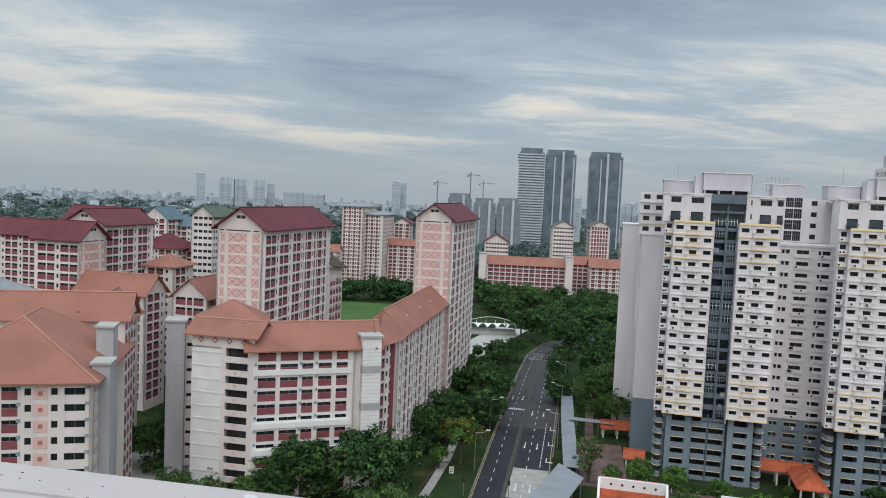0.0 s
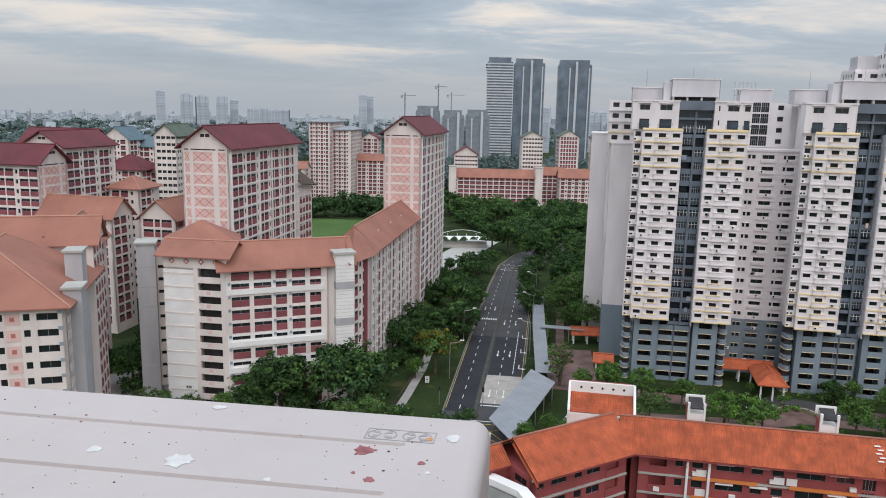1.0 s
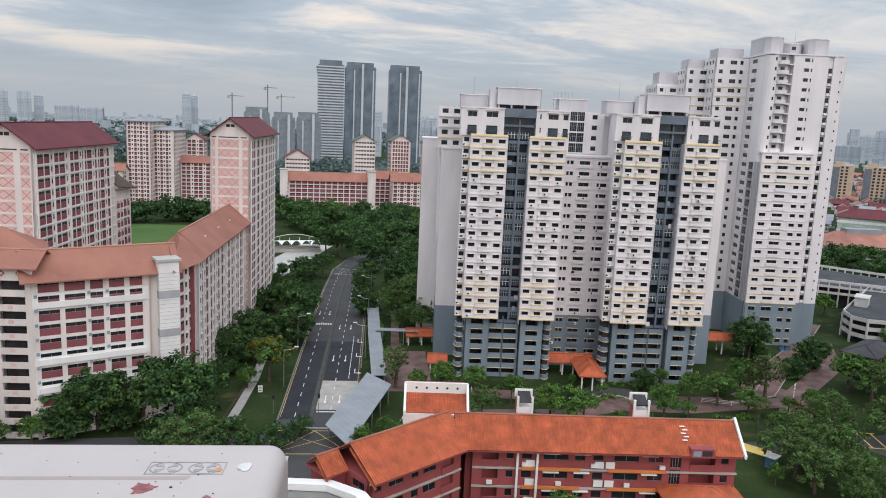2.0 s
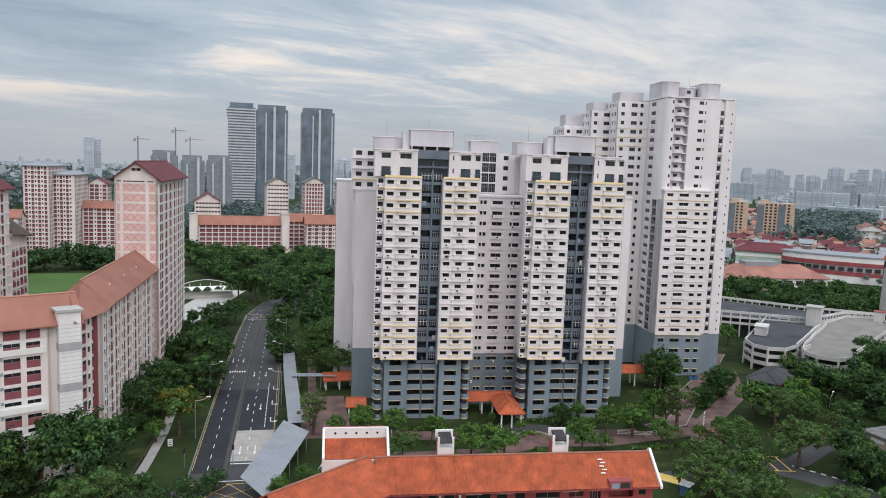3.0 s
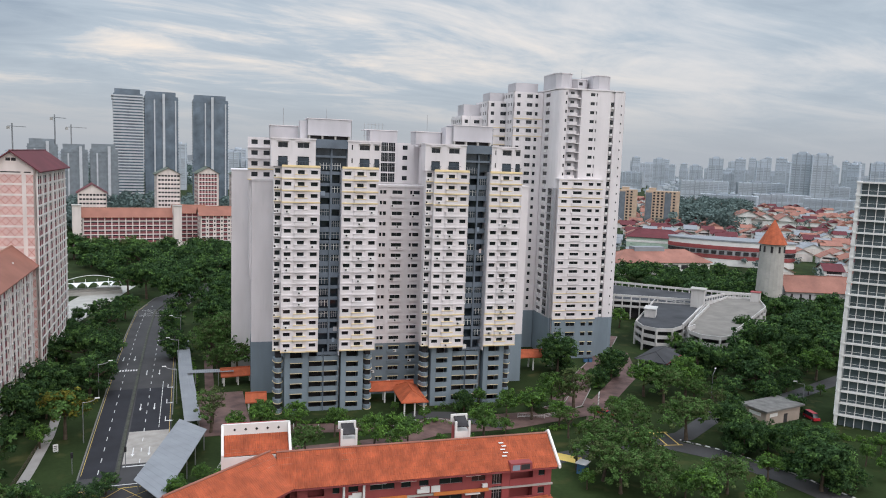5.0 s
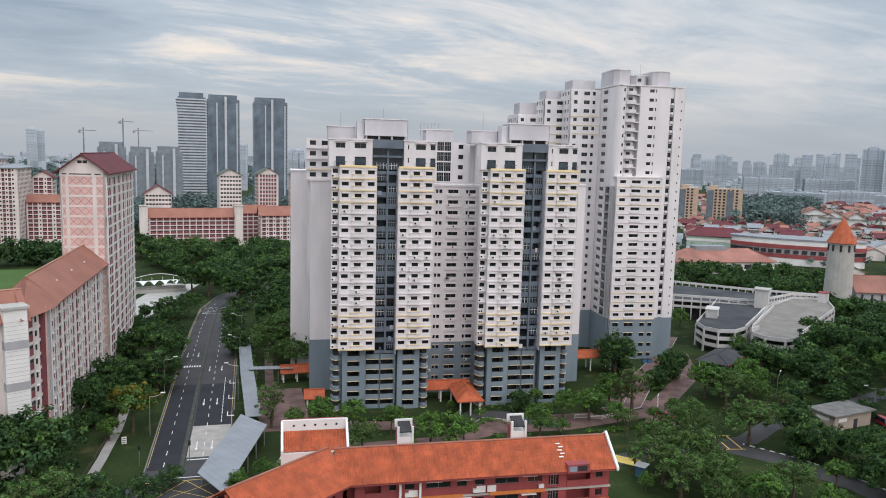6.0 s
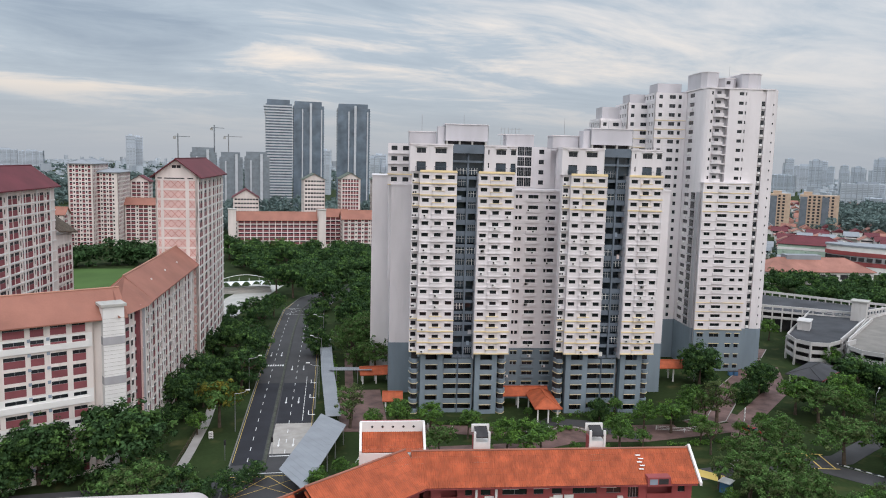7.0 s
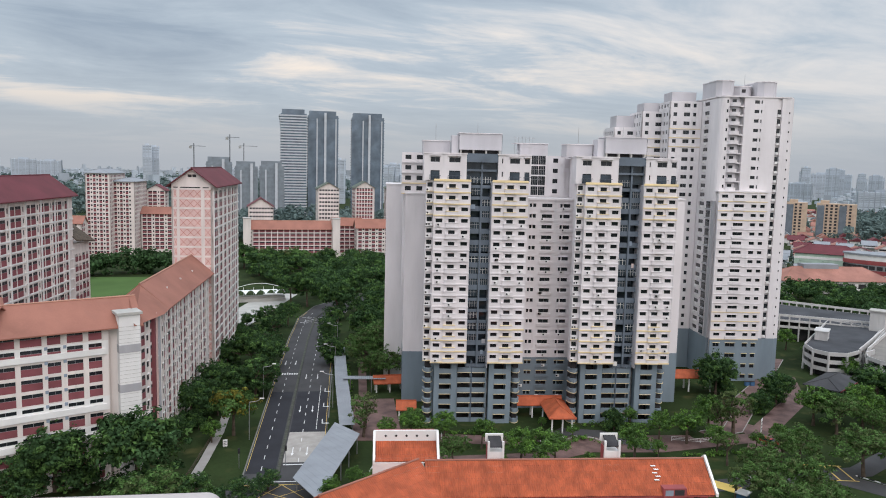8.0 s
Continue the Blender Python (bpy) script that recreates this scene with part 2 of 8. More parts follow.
def thing(name, shape, material, label, category, m=None, group="", kind=""):
    ob = tagged(new(name, shape.mesh(name, *(material if isinstance(material, (list, tuple)) else (material,)))), label, category, group, kind)
    if m is not None:
        ob.matrix_world = m
    return ob


def root(name, label, category, m, group="", kind=""):
    ob = tagged(new(name), label, category, group, kind)
    ob.matrix_world = m
    return ob


_win = {}


def window_mesh(w, h, kind):
    """Frame, mullions and dark glass (shade-coloured sheet for the open kind); the outer face looks along -y, the
    origin is at the foot of its middle.
    """
    key = (round(w, 2), round(h, 2), kind)
    if key not in _win:
        s = Shape()
        s.add([(-w / 2, 0, 0), (w / 2, 0, 0), (w / 2, 0, h), (-w / 2, 0, h)], [(0, 1, 2, 3)], None, 0)
        t = 0.06 if kind == "grid" else 0.045
        bars = [(-w / 2, w / 2, h - t, h), (-w / 2, w / 2, 0, t)]
        n = 4 if kind == "grid" else (2 if w > 1.7 else 1)
        bars += [(-w / 2 + i * w / n - t / 2, -w / 2 + i * w / n + t / 2, 0, h) for i in range(1, n)]
        if kind == "grid":
            bars.append((-w / 2, w / 2, h * 0.6, h * 0.6 + t))
        for x0, x1, z0, z1 in bars:
            s.add([(x0, -0.05, z0), (x1, -0.05, z0), (x1, -0.05, z1), (x0, -0.05, z1)], [(0, 1, 2, 3)], None, 1)
        # The open kind paints a recess's shade on a flush, matte near-black pane.
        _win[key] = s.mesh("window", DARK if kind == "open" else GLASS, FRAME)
    return _win[key]


ONE_PIECE = {"wall", "core", "lattice", "tile_roof", "roof_sheet", "shaft", "base_wall", "side_wall", "recess_wall", "gallery_wall", "lattice_panel", "inner_wall", "roof_rack", "roof_mast", "gable", "verge", "rear_roof", "hall_wall", "annexe_roof", "ridge_cap", "roof_ring", "floor_ring", "inner_parapet", "inner_pier", "outer_wall"}


class Building:
    """A block of flats: an Empty at its base, wall and roof parts, and windows of their own."""

    def __init__(self, name, label, category, x, y, yaw, z=0.0, group=""):
        self.root = root(name, label, category, pose(x, y, z, 0, 0, yaw), group)
        self.s, self.w, self.count = {}, [], 0

    def shape(self, name, material):
        return self.s.setdefault((name, material.name), (Shape(), material))[0]

    def box(self, name, material, x0, x1, y0, y1, z0, z1, F=None):
        self.shape(name, material).box(x0, x1, y0, y1, z0, z1, F)

    def window(self, F, x, y, z, w, h, kind="plain"):
        self.w.append((F @ Matrix.Translation((x, y, z)), window_mesh(w, h, kind)))

    def finish(self, cap=300, single=110):
        for (name, *_), (s, m) in self.s.items():
            n = len(s.cut)
            if n == 1 or name in ONE_PIECE:
                part(name, s, m, self.root)
                continue
            ends = s.cut[1:] + [(len(s.v), len(s.f))]
            last = min(n, single)
            for (v0, f0), (v1, f1) in list(zip(s.cut, ends))[:last]:
                q = Shape()
                q.v, q.f = s.v[v0:v1], [tuple(i - v0 for i in f) for f in s.f[f0:f1]]
                part(name, q, m, self.root)
            if n > last:
                v0, f0 = s.cut[last]
                q = Shape()
                q.v, q.f = s.v[v0:], [tuple(i - v0 for i in f) for f in s.f[f0:]]
                part(name + "_beyond", q, m, self.root, "", "stuff")
        for mt, me in self.w[:cap]:
            ob = new("window", me)
            ob.parent, ob.matrix_local = self.root, mt
        rests = {}
        for mt, me in self.w[cap:]:
            rest = rests.setdefault(me.materials[0].name, (Shape(), me.materials[0]))[0]
            vs = [v.co for v in me.vertices]
            k = len(rest.v)
            rest.v += [tuple(mt @ c) for c in vs]
            for p in me.polygons:
                rest.f.append(tuple(i + k for i in p.vertices))
                rest.m.append(p.material_index)
        for rest, pane in rests.values():
            part("windows_beyond", rest, (pane, FRAME), self.root, "", "stuff")
        return self.root


def side(x, y, turn):
    """A facade's own frame: x along the wall, outside towards -y."""
    return Matrix.Translation((x, y, 0)) @ pose(0, 0, 0, 0, 0, turn)


def facade(b, F, width, z0, floors, fh, cols, wall, deep=0.6, wname="wall", panel=RED, hood=None, sill=0.95, head=2.15, proud=0.0, band=None, flush=False):
    """Piers, spandrels and openings. cols: (x0, x1, kind), kinds w window, r red parapet with a window over it,
    o open gallery with a parapet, g tall glazed bay, x lattice panel, b blue joint blocks on a pier."""
    b.count += 1
    W = b.s.setdefault((wname, wall.name, b.count), (Shape(), wall))[0]
    x = 0.0
    top = z0 + floors * fh
    for x0, x1, kind in cols:
        if x0 - x > 0.02:
            W.box(x, x0, -proud, deep, z0, top, F)
        x = x1
        for i in range(floors):
            z = z0 + i * fh
            if kind == "w":
                W.box(x0, x1, 0.02, deep, z, z + sill, F)
                W.box(x0, x1, 0.02, deep, z + head, z + fh, F)
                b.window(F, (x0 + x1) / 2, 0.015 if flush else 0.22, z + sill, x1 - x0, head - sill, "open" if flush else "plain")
                if hood is not None:
                    b.box("ledge", hood, x0 - 0.15, x1 + 0.15, -0.28, 0.02, z + head + 0.05, z + head + 0.15, F)
            elif kind == "r":
                W.box(x0, x1, 0.02, deep, z, z + 0.25, F)
                W.box(x0, x1, 0.02, deep, z + 2.38, z + fh, F)
                b.box("parapet", panel, x0, x1, -0.03 if flush else 0.03, 0.15, z + 0.25, z + 1.62, F)
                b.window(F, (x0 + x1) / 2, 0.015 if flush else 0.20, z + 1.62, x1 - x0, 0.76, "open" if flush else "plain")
            elif kind == "R":
                W.box(x0, x1, 0.02, deep, z, z + 0.28, F)
                W.box(x0, x1, 0.02, deep, z + 2.5, z + fh, F)
                b.box("parapet", panel, x0, x1, 0.06, 0.3, z + 0.28, z + 2.05, F)
                b.window(F, (x0 + x1) / 2, 0.12, z + 2.05, x1 - x0, 0.45)
            elif kind == "o":
                W.box(x0, x1, -0.10, 0.08, z - 0.25, z + 1.05, F)
                W.box(x0, x1, 0.08, deep + 0.9, z - 0.25, z, F)
                # Back wall coloured near-black in place of the gallery's own shade.
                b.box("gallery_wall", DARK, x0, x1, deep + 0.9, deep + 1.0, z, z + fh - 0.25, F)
            elif kind == "g":
                W.box(x0, x1, 0.02, deep, z, z + 0.35, F)
                b.window(F, (x0 + x1) / 2, 0.25, z + 0.35, x1 - x0, fh - 0.35, "grid")
            elif kind == "x":
                W.box(x0, x1, 0.02, deep, z, z + 0.55, F)
                b.box("lattice_panel", PANEL, x0, x1, 0.10, deep, z + 0.55, z + fh, F)
                L = b.shape("lattice", LATTICE)
                n = max(1, round((x1 - x0) / 2.1))
                wv, za, zb = (x1 - x0) / n, z + 0.62, z + fh - 0.07
                for k in range(n):
                    xa, xb = x0 + k * wv, x0 + (k + 1) * wv
                    for p, q in (((xa, za), (xb, zb)), ((xa, zb), (xb, za))):
                        d = 0.07
                        L.add([(p[0], 0.05, p[1] - d), (q[0], 0.05, q[1] - d), (q[0], 0.05, q[1] + d), (p[0], 0.05, p[1] + d),
                               (p[0], 0.12, p[1] - d), (q[0], 0.12, q[1] - d), (q[0], 0.12, q[1] + d), (p[0], 0.12, p[1] + d)], CUBE_F, F)
    if width - x > 0.02:
        W.box(x, width, 0, deep, z0, top, F)
    if band is not None:
        for i in range(floors):
            b.box("floor_band", band, 0.0, width, -proud - 0.12, 0.0, z0 + i * fh - 0.12, z0 + i * fh + 0.18, F)


def gable_roof(b, material, x0, x1, y0, y1, eave, ridge, over=0.9, axis="y", F=None, thick=0.25, wall=None, name="roof"):
    """A pitched roof with eaves, and its gable triangles where a wall material is given."""
    s = b.shape(name, material)
    F = F if F is not None else Matrix()
    if axis == "x":
        F = F @ Matrix(((0, 1, 0, 0), (1, 0, 0, 0), (0, 0, 1, 0), (0, 0, 0, 1)))
        x0, x1, y0, y1 = y0, y1, x0, x1
    c = (x0 + x1) / 2
    drop = (ridge - eave) * over / (c - x0)
    for sx_ in (-1, 1):
        xe = (x0 - over) if sx_ < 0 else (x1 + over)
        pts = [(xe, eave - drop), (c, ridge), (c, ridge + thick), (xe, eave - drop + thick)]
        v = [(px, y0 - over, pz) for px, pz in pts] + [(px, y1 + over, pz) for px, pz in pts]
        s.add(v, [(0, 1, 2, 3), (7, 6, 5, 4), (0, 4, 5, 1), (1, 5, 6, 2), (2, 6, 7, 3), (3, 7, 4, 0)], F)
    cap_m = RIDGE if material is TERRA else material
    b.shape("ridge_cap", cap_m).tube(F @ Vector((c, y0 - over, ridge + thick)), F @ Vector((c, y1 + over, ridge + thick)), 0.2, 0.2, 6)
    if wall is not None:
        g = b.shape("gable", wall)
        for yy in (y0, y1 - 0.4):
            v = [(x0, yy, eave), (x1, yy, eave), (c, yy, ridge - 0.02), (x0, yy + 0.4, eave), (x1, yy + 0.4, eave), (c, yy + 0.4, ridge - 0.02)]
            g.add(v, [(0, 1, 2), (5, 4, 3), (0, 3, 4, 1), (1, 4, 5, 2), (2, 5, 3, 0)], F)


def hip_roof(b, material, x0, x1, y0, y1, eave, ridge, over=0.9, run=None, name="roof"):
    x0, x1, y0, y1 = x0 - over, x1 + over, y0 - over, y1 + over
    h = run if run is not None else min(x1 - x0, y1 - y0) / 2
    if x1 - x0 >= y1 - y0:
        c = (y0 + y1) / 2
        r0, r1 = (x0 + h, c), (x1 - h, c)
    else:
        c = (x0 + x1) / 2
        r0, r1 = (c, y0 + h), (c, y1 - h)
    v = [(x0, y0, eave), (x1, y0, eave), (x1, y1, eave), (x0, y1, eave), (*r0, ridge), (*r1, ridge)]
    if x1 - x0 >= y1 - y0:
        f = [(0, 1, 5, 4), (1, 2, 5), (2, 3, 4, 5), (3, 0, 4)]
    else:
        f = [(0, 1, 4), (1, 2, 5, 4), (2, 3, 5), (3, 0, 4, 5)]
    s = b.shape(name, material)
    s.add(v, f + [(3, 2, 1, 0)])
    s.box(x0, x1, y0, y1, eave - 0.25, eave - 0.004)
    cap_m = RIDGE if material is TERRA else material
    for p, q in ((4, 5), (0, 4), (1, 5 if x1 - x0 >= y1 - y0 else 4), (2, 5), (3, 4 if x1 - x0 >= y1 - y0 else 5)):
        b.shape("ridge_cap", cap_m).tube(v[p], v[q], 0.17, 0.17, 6)


def repeat(x0, x1, pattern):
    """Columns from a repeated pattern of (gap, width, kind)."""
    cols, x = [], x0
    while True:
        for gap, wd, kind in pattern:
            if x + gap + wd > x1:
                return cols
            cols.append((x + gap, x + gap + wd, kind))
            x += gap + wd

# ---- ground, road, pavements ----
s = Shape()
R0, NSEG = 4900.0, 64
s.v.append((0, 0, 0))
for rr in (400.0, 1500.0, R0):
    s.v += [(rr * math.cos(2 * math.pi * i / NSEG), rr * math.sin(2 * math.pi * i / NSEG), 0) for i in range(NSEG)]
s.f += [(0, 1 + i, 1 + (i + 1) % NSEG) for i in range(NSEG)]
for k in range(2):
    o = 1 + k * NSEG
    s.f += [(o + i, o + NSEG + i, o + NSEG + (i + 1) % NSEG, o + (i + 1) % NSEG) for i in range(NSEG)]
s.m = [0] * len(s.f)
thing("ground", s, GRASS, "uneven green lawn ground under trees and buildings", "ground", kind="structure")


def strip(name, pts, half_l, half_r, z, material, label, category="road", kind="structure", low=0.0):
    """A slab along a line of points: half_l metres to its left, half_r to its right."""
    s, n = Shape(), len(pts)
    for i, (x, y) in enumerate(pts):
        a0, b0 = Vector(pts[max(i - 1, 0)]), Vector(pts[min(i + 1, n - 1)])
        d = (b0 - a0).normalized()
        nx, ny = -d.y, d.x
        for hw in (half_l, -half_r):
            s.v += [(x + nx * hw, y + ny * hw, low), (x + nx * hw, y + ny * hw, z)]
    for i in range(n - 1):
        p, q = 4 * i, 4 * i + 4
        s.f += [(p + 1, p + 3, q + 3, q + 1), (p, p + 1, q + 1, q), (p + 3, p + 2, q + 2, q + 3)]
    s.f += [(0, 2, 3, 1), (4 * n - 4, 4 * n - 3, 4 * n - 1, 4 * n - 2)]
    s.m = [0] * len(s.f)
    return thing(name, s, material, label, category, kind=kind)


def along(p, q, n):
    return [(p[0] + (q[0] - p[0]) * i / n, p[1] + (q[1] - p[1]) * i / n) for i in range(n + 1)]


# median line of the avenue, from the near junction to where it bends away to the right
AV = [(-2.0, 62.0), (4.0, 97.0), (13.2, 150.0), (19.5, 186.0), (26.6, 226.0), (35.0, 272.0), (42.5, 308.0), (52.0, 332.0), (72.0, 356.0), (110.0, 380.0)]
strip("road", AV, 6.9, 9.6, 0.05, ASPHALT, "worn grey asphalt avenue with white lane marks")
strip("road_patch", [(13.6, 152.5), (23.5, 208.3)], 6.6, -0.6, 0.058, NEWASPHALT, "fresh black asphalt on the outbound lanes")
strip("road_patch", [(18.0, 176.4), (23.5, 208.3)], -0.6, 9.3, 0.058, NEWASPHALT, "fresh black asphalt on the inbound lanes")
strip("road_patch", [(14.5, 158.0), (17.9, 176.2)], -0.6, 9.0, 0.06, ROADCONC, "pale concrete road slab before the stop line")
strip("cross_road", [(-60.0, 146.0), (-20.0, 143.0), (14.0, 140.0), (50.0, 133.0), (86.0, 124.5)], 6.0, 6.0, 0.046, ASPHALT, "grey asphalt cross road at the junction")
strip("kerb", AV, 7.15, -6.9, 0.16, KERB, "weathered concrete kerb along the avenue", "kerb")
strip("kerb", AV[3:], -9.6, 9.85, 0.16, KERB, "weathered concrete kerb along the avenue", "kerb")
strip("median", AV[2:], 0.32, 0.32, 0.30, MEDIAN, "narrow dark planted median strip", "median")


def on_avenue(d, off):
    """The point d metres north along the avenue from y = 150, off metres to the right of its median."""
    y = 150.0 + d
    for (x0, y0), (x1, y1) in zip(AV, AV[1:]):
        if y0 <= y <= y1:
            f = (y - y0) / (y1 - y0)
            v = Vector((x1 - x0, y1 - y0)).normalized()
            return x0 + (x1 - x0) * f + v.y * off, y - v.x * off, math.degrees(math.atan2(-v.x, v.y))
    return 0, 0, 0


def mark(shape, material, d, off, label, z=0.062):
    x, y, yaw = on_avenue(d, off)
    return thing("road_marking", shape, material, label, "road marking", pose(x, y, z, 0, 0, yaw), "lane marks on the avenue", "structure")


dash = Shape().box(-0.08, 0.08, 0, 2.2, 0, 0.008)
dashes = []
for off, d0, d1, stp in ((-3.6, 4, 170, 6.0), (3.8, 8, 170, 6.0), (6.9, 28, 62, 2.6)):
    d = d0
    while d < d1:
        o = mark(dash, LINE, d, off, "white dashed lane mark")
        if dashes:
            o.data = dashes[0].data
        dashes.append(o)
        d += stp
arrow = Shape().box(-0.11, 0.11, 0, 3.6, 0, 0.008)
arrow.add([(-0.34, 0, 0.008), (0.34, 0, 0.008), (0, -1.5, 0.008)], [(2, 1, 0)])
turn_arrow = Shape().box(-0.12, 0.12, 0, 3.0, 0, 0.008).box(-0.12, 0.9, -0.2, 0.2, 0, 0.008)
turn_arrow.add([(0.9, 0.6, 0.008), (0.9, -0.6, 0.008), (1.8, 0, 0.008)], [(0, 1, 2)])
for d, off in ((13, 2.2), (13, 5.4), (13.5, 8.2), (42, 2.2), (42, 5.4), (72, 2.2), (72, 5.6), (88, -2.0), (88, -5.2)):
    mark(arrow, LINE, d, off, "white painted lane arrow")
for d in (32, 45, 58):
    mark(turn_arrow, LINE, d, 8.2, "white painted turn arrow")
mark(Shape().box(0.7, 9.0, 0, 0.45, 0, 0.008), LINE, 6.5, 0, "white painted stop line")
mark(Shape().box(-6.6, 9.4, 0, 0.3, 0, 0.008), LINE, -2.0, 0, "white crossing line")
for off in (9.2, -6.6):
    for d in range(4, 170, 12):
        mark(Shape().box(-0.05, 0.05, 0, 12, 0, 0.006), YLINE, d, off, "yellow kerbside line")
hatch = Shape()
hatch.box(-6.4, 9.0, 0, 0.2, 0, 0.008).box(-6.4, 9.0, 10.8, 11, 0, 0.008)
for xa, xb in ((-6.4, 9.0), (9.0, -6.4), (-6.4, 1.3), (9.0, 1.3)):
    hatch.add([(xa - 0.1, 0.2, 0.009), (xa + 0.1, 0.2, 0.009), (xb + 0.1, 10.8, 0.009), (xb - 0.1, 10.8, 0.009)], [(0, 1, 2, 3)])
mark(hatch, YLINE, -14, 0, "yellow box junction hatching")
mark(hatch, LINE, 150, 1, "yellow box junction hatching")
slow = Shape()
for k in range(8):
    slow.box(-6.0 + 0.72 * k, -5.55 + 0.72 * k, 0, 1.6, 0, 0.008)
mark(slow, LINE, 75.5, 0, "worn white lettering painted across the lanes")

# parking bays and edges on the brick court
for k in range(7):
    xk, yk = 47.5 + 5.6 * k, 166.6 - 1.75 * k
    thing("road_marking", Shape().box(-0.06, 0.06, -2.4, 2.4, 0, 0.008), LINE, "white parking bay line on red paving", "road marking", pose(xk, yk, 0.068, 0, 0, -17), "parking bay lines", "structure")
strip("drive", [(73.0, 150.5), (77.5, 156.5), (84.0, 161.0), (91.0, 157.5), (96.0, 150.5), (100.0, 146.0)], 2.6, 2.6, 0.070, ASPHALT, "curved grey drive to the entrance porch")
strip("kerb", [(79.0, 151.5), (81.5, 155.5), (84.5, 157.4), (88.0, 155.5), (91.0, 150.5)], 0.15, 0.15, 0.20, CONCRETE, "pale kerb round the planted island", "kerb")

# footpaths and verges
strip("footpath", [(-14.0, 128.0), (-4.5, 148.0), (-1.0, 163.0), (2.5, 180.0), (6.0, 205.0)], 1.0, 1.0, 0.07, PATH, "pale concrete footpath through the lawn", "footpath")
strip("footpath", [(38.5, 186.0), (43.0, 210.0), (48.0, 236.0)], 1.2, 1.2, 0.07, PAVER, "red paved footpath beside the avenue", "footpath")
strip("driveway", [(38.0, 178.0), (40.0, 160.0), (50.0, 150.0), (70.0, 147.0), (84.0, 150.0), (100.0, 146.0), (128.0, 146.0), (160.0, 168.0), (176.0, 190.0)], 3.0, 3.0, 0.055, PAVER, "red-brown paved service drive before the tall white block")
strip("forecourt", [(44.0, 166.0), (74.0, 156.0), (112.0, 148.0)], 3.4, 2.4, 0.062, PAVER, "red brick parking court before the tall white block", "paving")
strip("forecourt", [(37.6, 166.0), (43.0, 197.0)], 5.6, 6.0, 0.058, PAVER, "red brick paved garden court beside the walkway", "paving")
strip("forecourt", [(126.0, 160.0), (132.0, 148.0), (124.0, 138.0)], 4.0, 4.0, 0.064, PAVER, "red brick paved court with steps", "paving")
strip("drive", [(117.0, 150.6), (126.0, 152.0), (137.0, 162.0), (146.0, 172.7), (160.0, 183.0), (190.0, 210.0)], 2.3, 2.3, 0.066, PAVER, "curved red brick drive between the white blocks", "paving")
for o_ in (2.5, -2.3):
    strip("kerb", [(117.0, 150.6), (126.0, 152.0), (137.0, 162.0), (146.0, 172.7), (160.0, 183.0), (190.0, 210.0)], o_, 0.2 - o_, 0.19, PATH, "pale concrete kerb along the brick drive", "kerb")
strip("side_road", [(86.0, 124.5), (112.0, 124.0), (136.0, 122.5), (160.0, 132.0), (190.0, 133.0), (230.0, 140.0)], 2.6, 2.6, 0.052, ASPHALT, "grey asphalt side road under the trees")
strip("side_road", [(128.0, 121.0), (134.6, 110.0), (137.6, 96.0), (139.0, 70.0)], 3.2, 3.2, 0.049, ASPHALT, "grey asphalt road curving between lawns")
strip("kerb", [(133.0, 121.0), (138.2, 110.5), (141.1, 96.5), (142.6, 70.0)], 0.15, 0.15, 0.17, LINE, "black and white painted kerb", "kerb")
kerb_marks = Shape()
for (xa, ya), (xb, yb) in (((133.0, 121.0), (138.2, 110.5)), ((138.2, 110.5), (141.1, 96.5)), ((141.1, 96.5), (142.6, 70.0))):
    ln_ = math.hypot(xb - xa, yb - ya)
    for k in range(int(ln_ / 2.2)):
        f_ = (k * 2.2 + 0.4) / ln_
        kerb_marks.box(0, 1.1, -0.17, 0.17, 0.05, 0.18, pose(xa + (xb - xa) * f_, ya + (yb - ya) * f_, 0, 0, 0, math.degrees(math.atan2(yb - ya, xb - xa))))
thing("kerb_paint", kerb_marks, NEWASPHALT, "black painted blocks along the white kerb", "kerb", kind="structure")
strip("hard_court", [(8.0, 300.0), (36.0, 372.0)], 9.0, 7.0, 0.06, CONCRETE, "pale concrete plaza beside the field", "paving")
strip("playing_field", [(-47.0, 300.0), (-30.0, 437.0)], 62.0, 22.0, 0.05, FIELD, "bright green mown playing field", "field")
strip("estate_paving", [(-72.0, 118.0), (-58.0, 175.0)], 14.0, 9.0, 0.05, CONCRETE, "grey concrete paving between the slab blocks", "paving")
strip("yellow_patch", [(98.5, 127.5), (103.0, 121.0)], 1.8, 1.8, 0.068, YLINE, "yellow painted road hump", "road marking")
ybx = Shape()
for k in range(4):
    ybx.box(-5 + 3 * k, -4.7 + 3 * k, -4, 4, 0, 0.008)
ybx.box(-5.3, 5.0, -4.2, -3.9, 0, 0.008).box(-5.3, 5.0, 3.9, 4.2, 0, 0.008)
thing("road_marking", ybx, YLINE, "yellow box junction hatching on the side road", "road marking", pose(128, 124, 0.06, 0, 0, -20), "", "structure")

# ---- the tall white block by the avenue ----
FH = 2.8


RECESS = mat("blue_grey_painted_steel", (0.15, 0.185, 0.225), vary=0.15)
PANE = mat("smoky_blue_glass", (0.055, 0.075, 0.095), rough=0.1, vary=0.35, bump=0, spec=0.7)


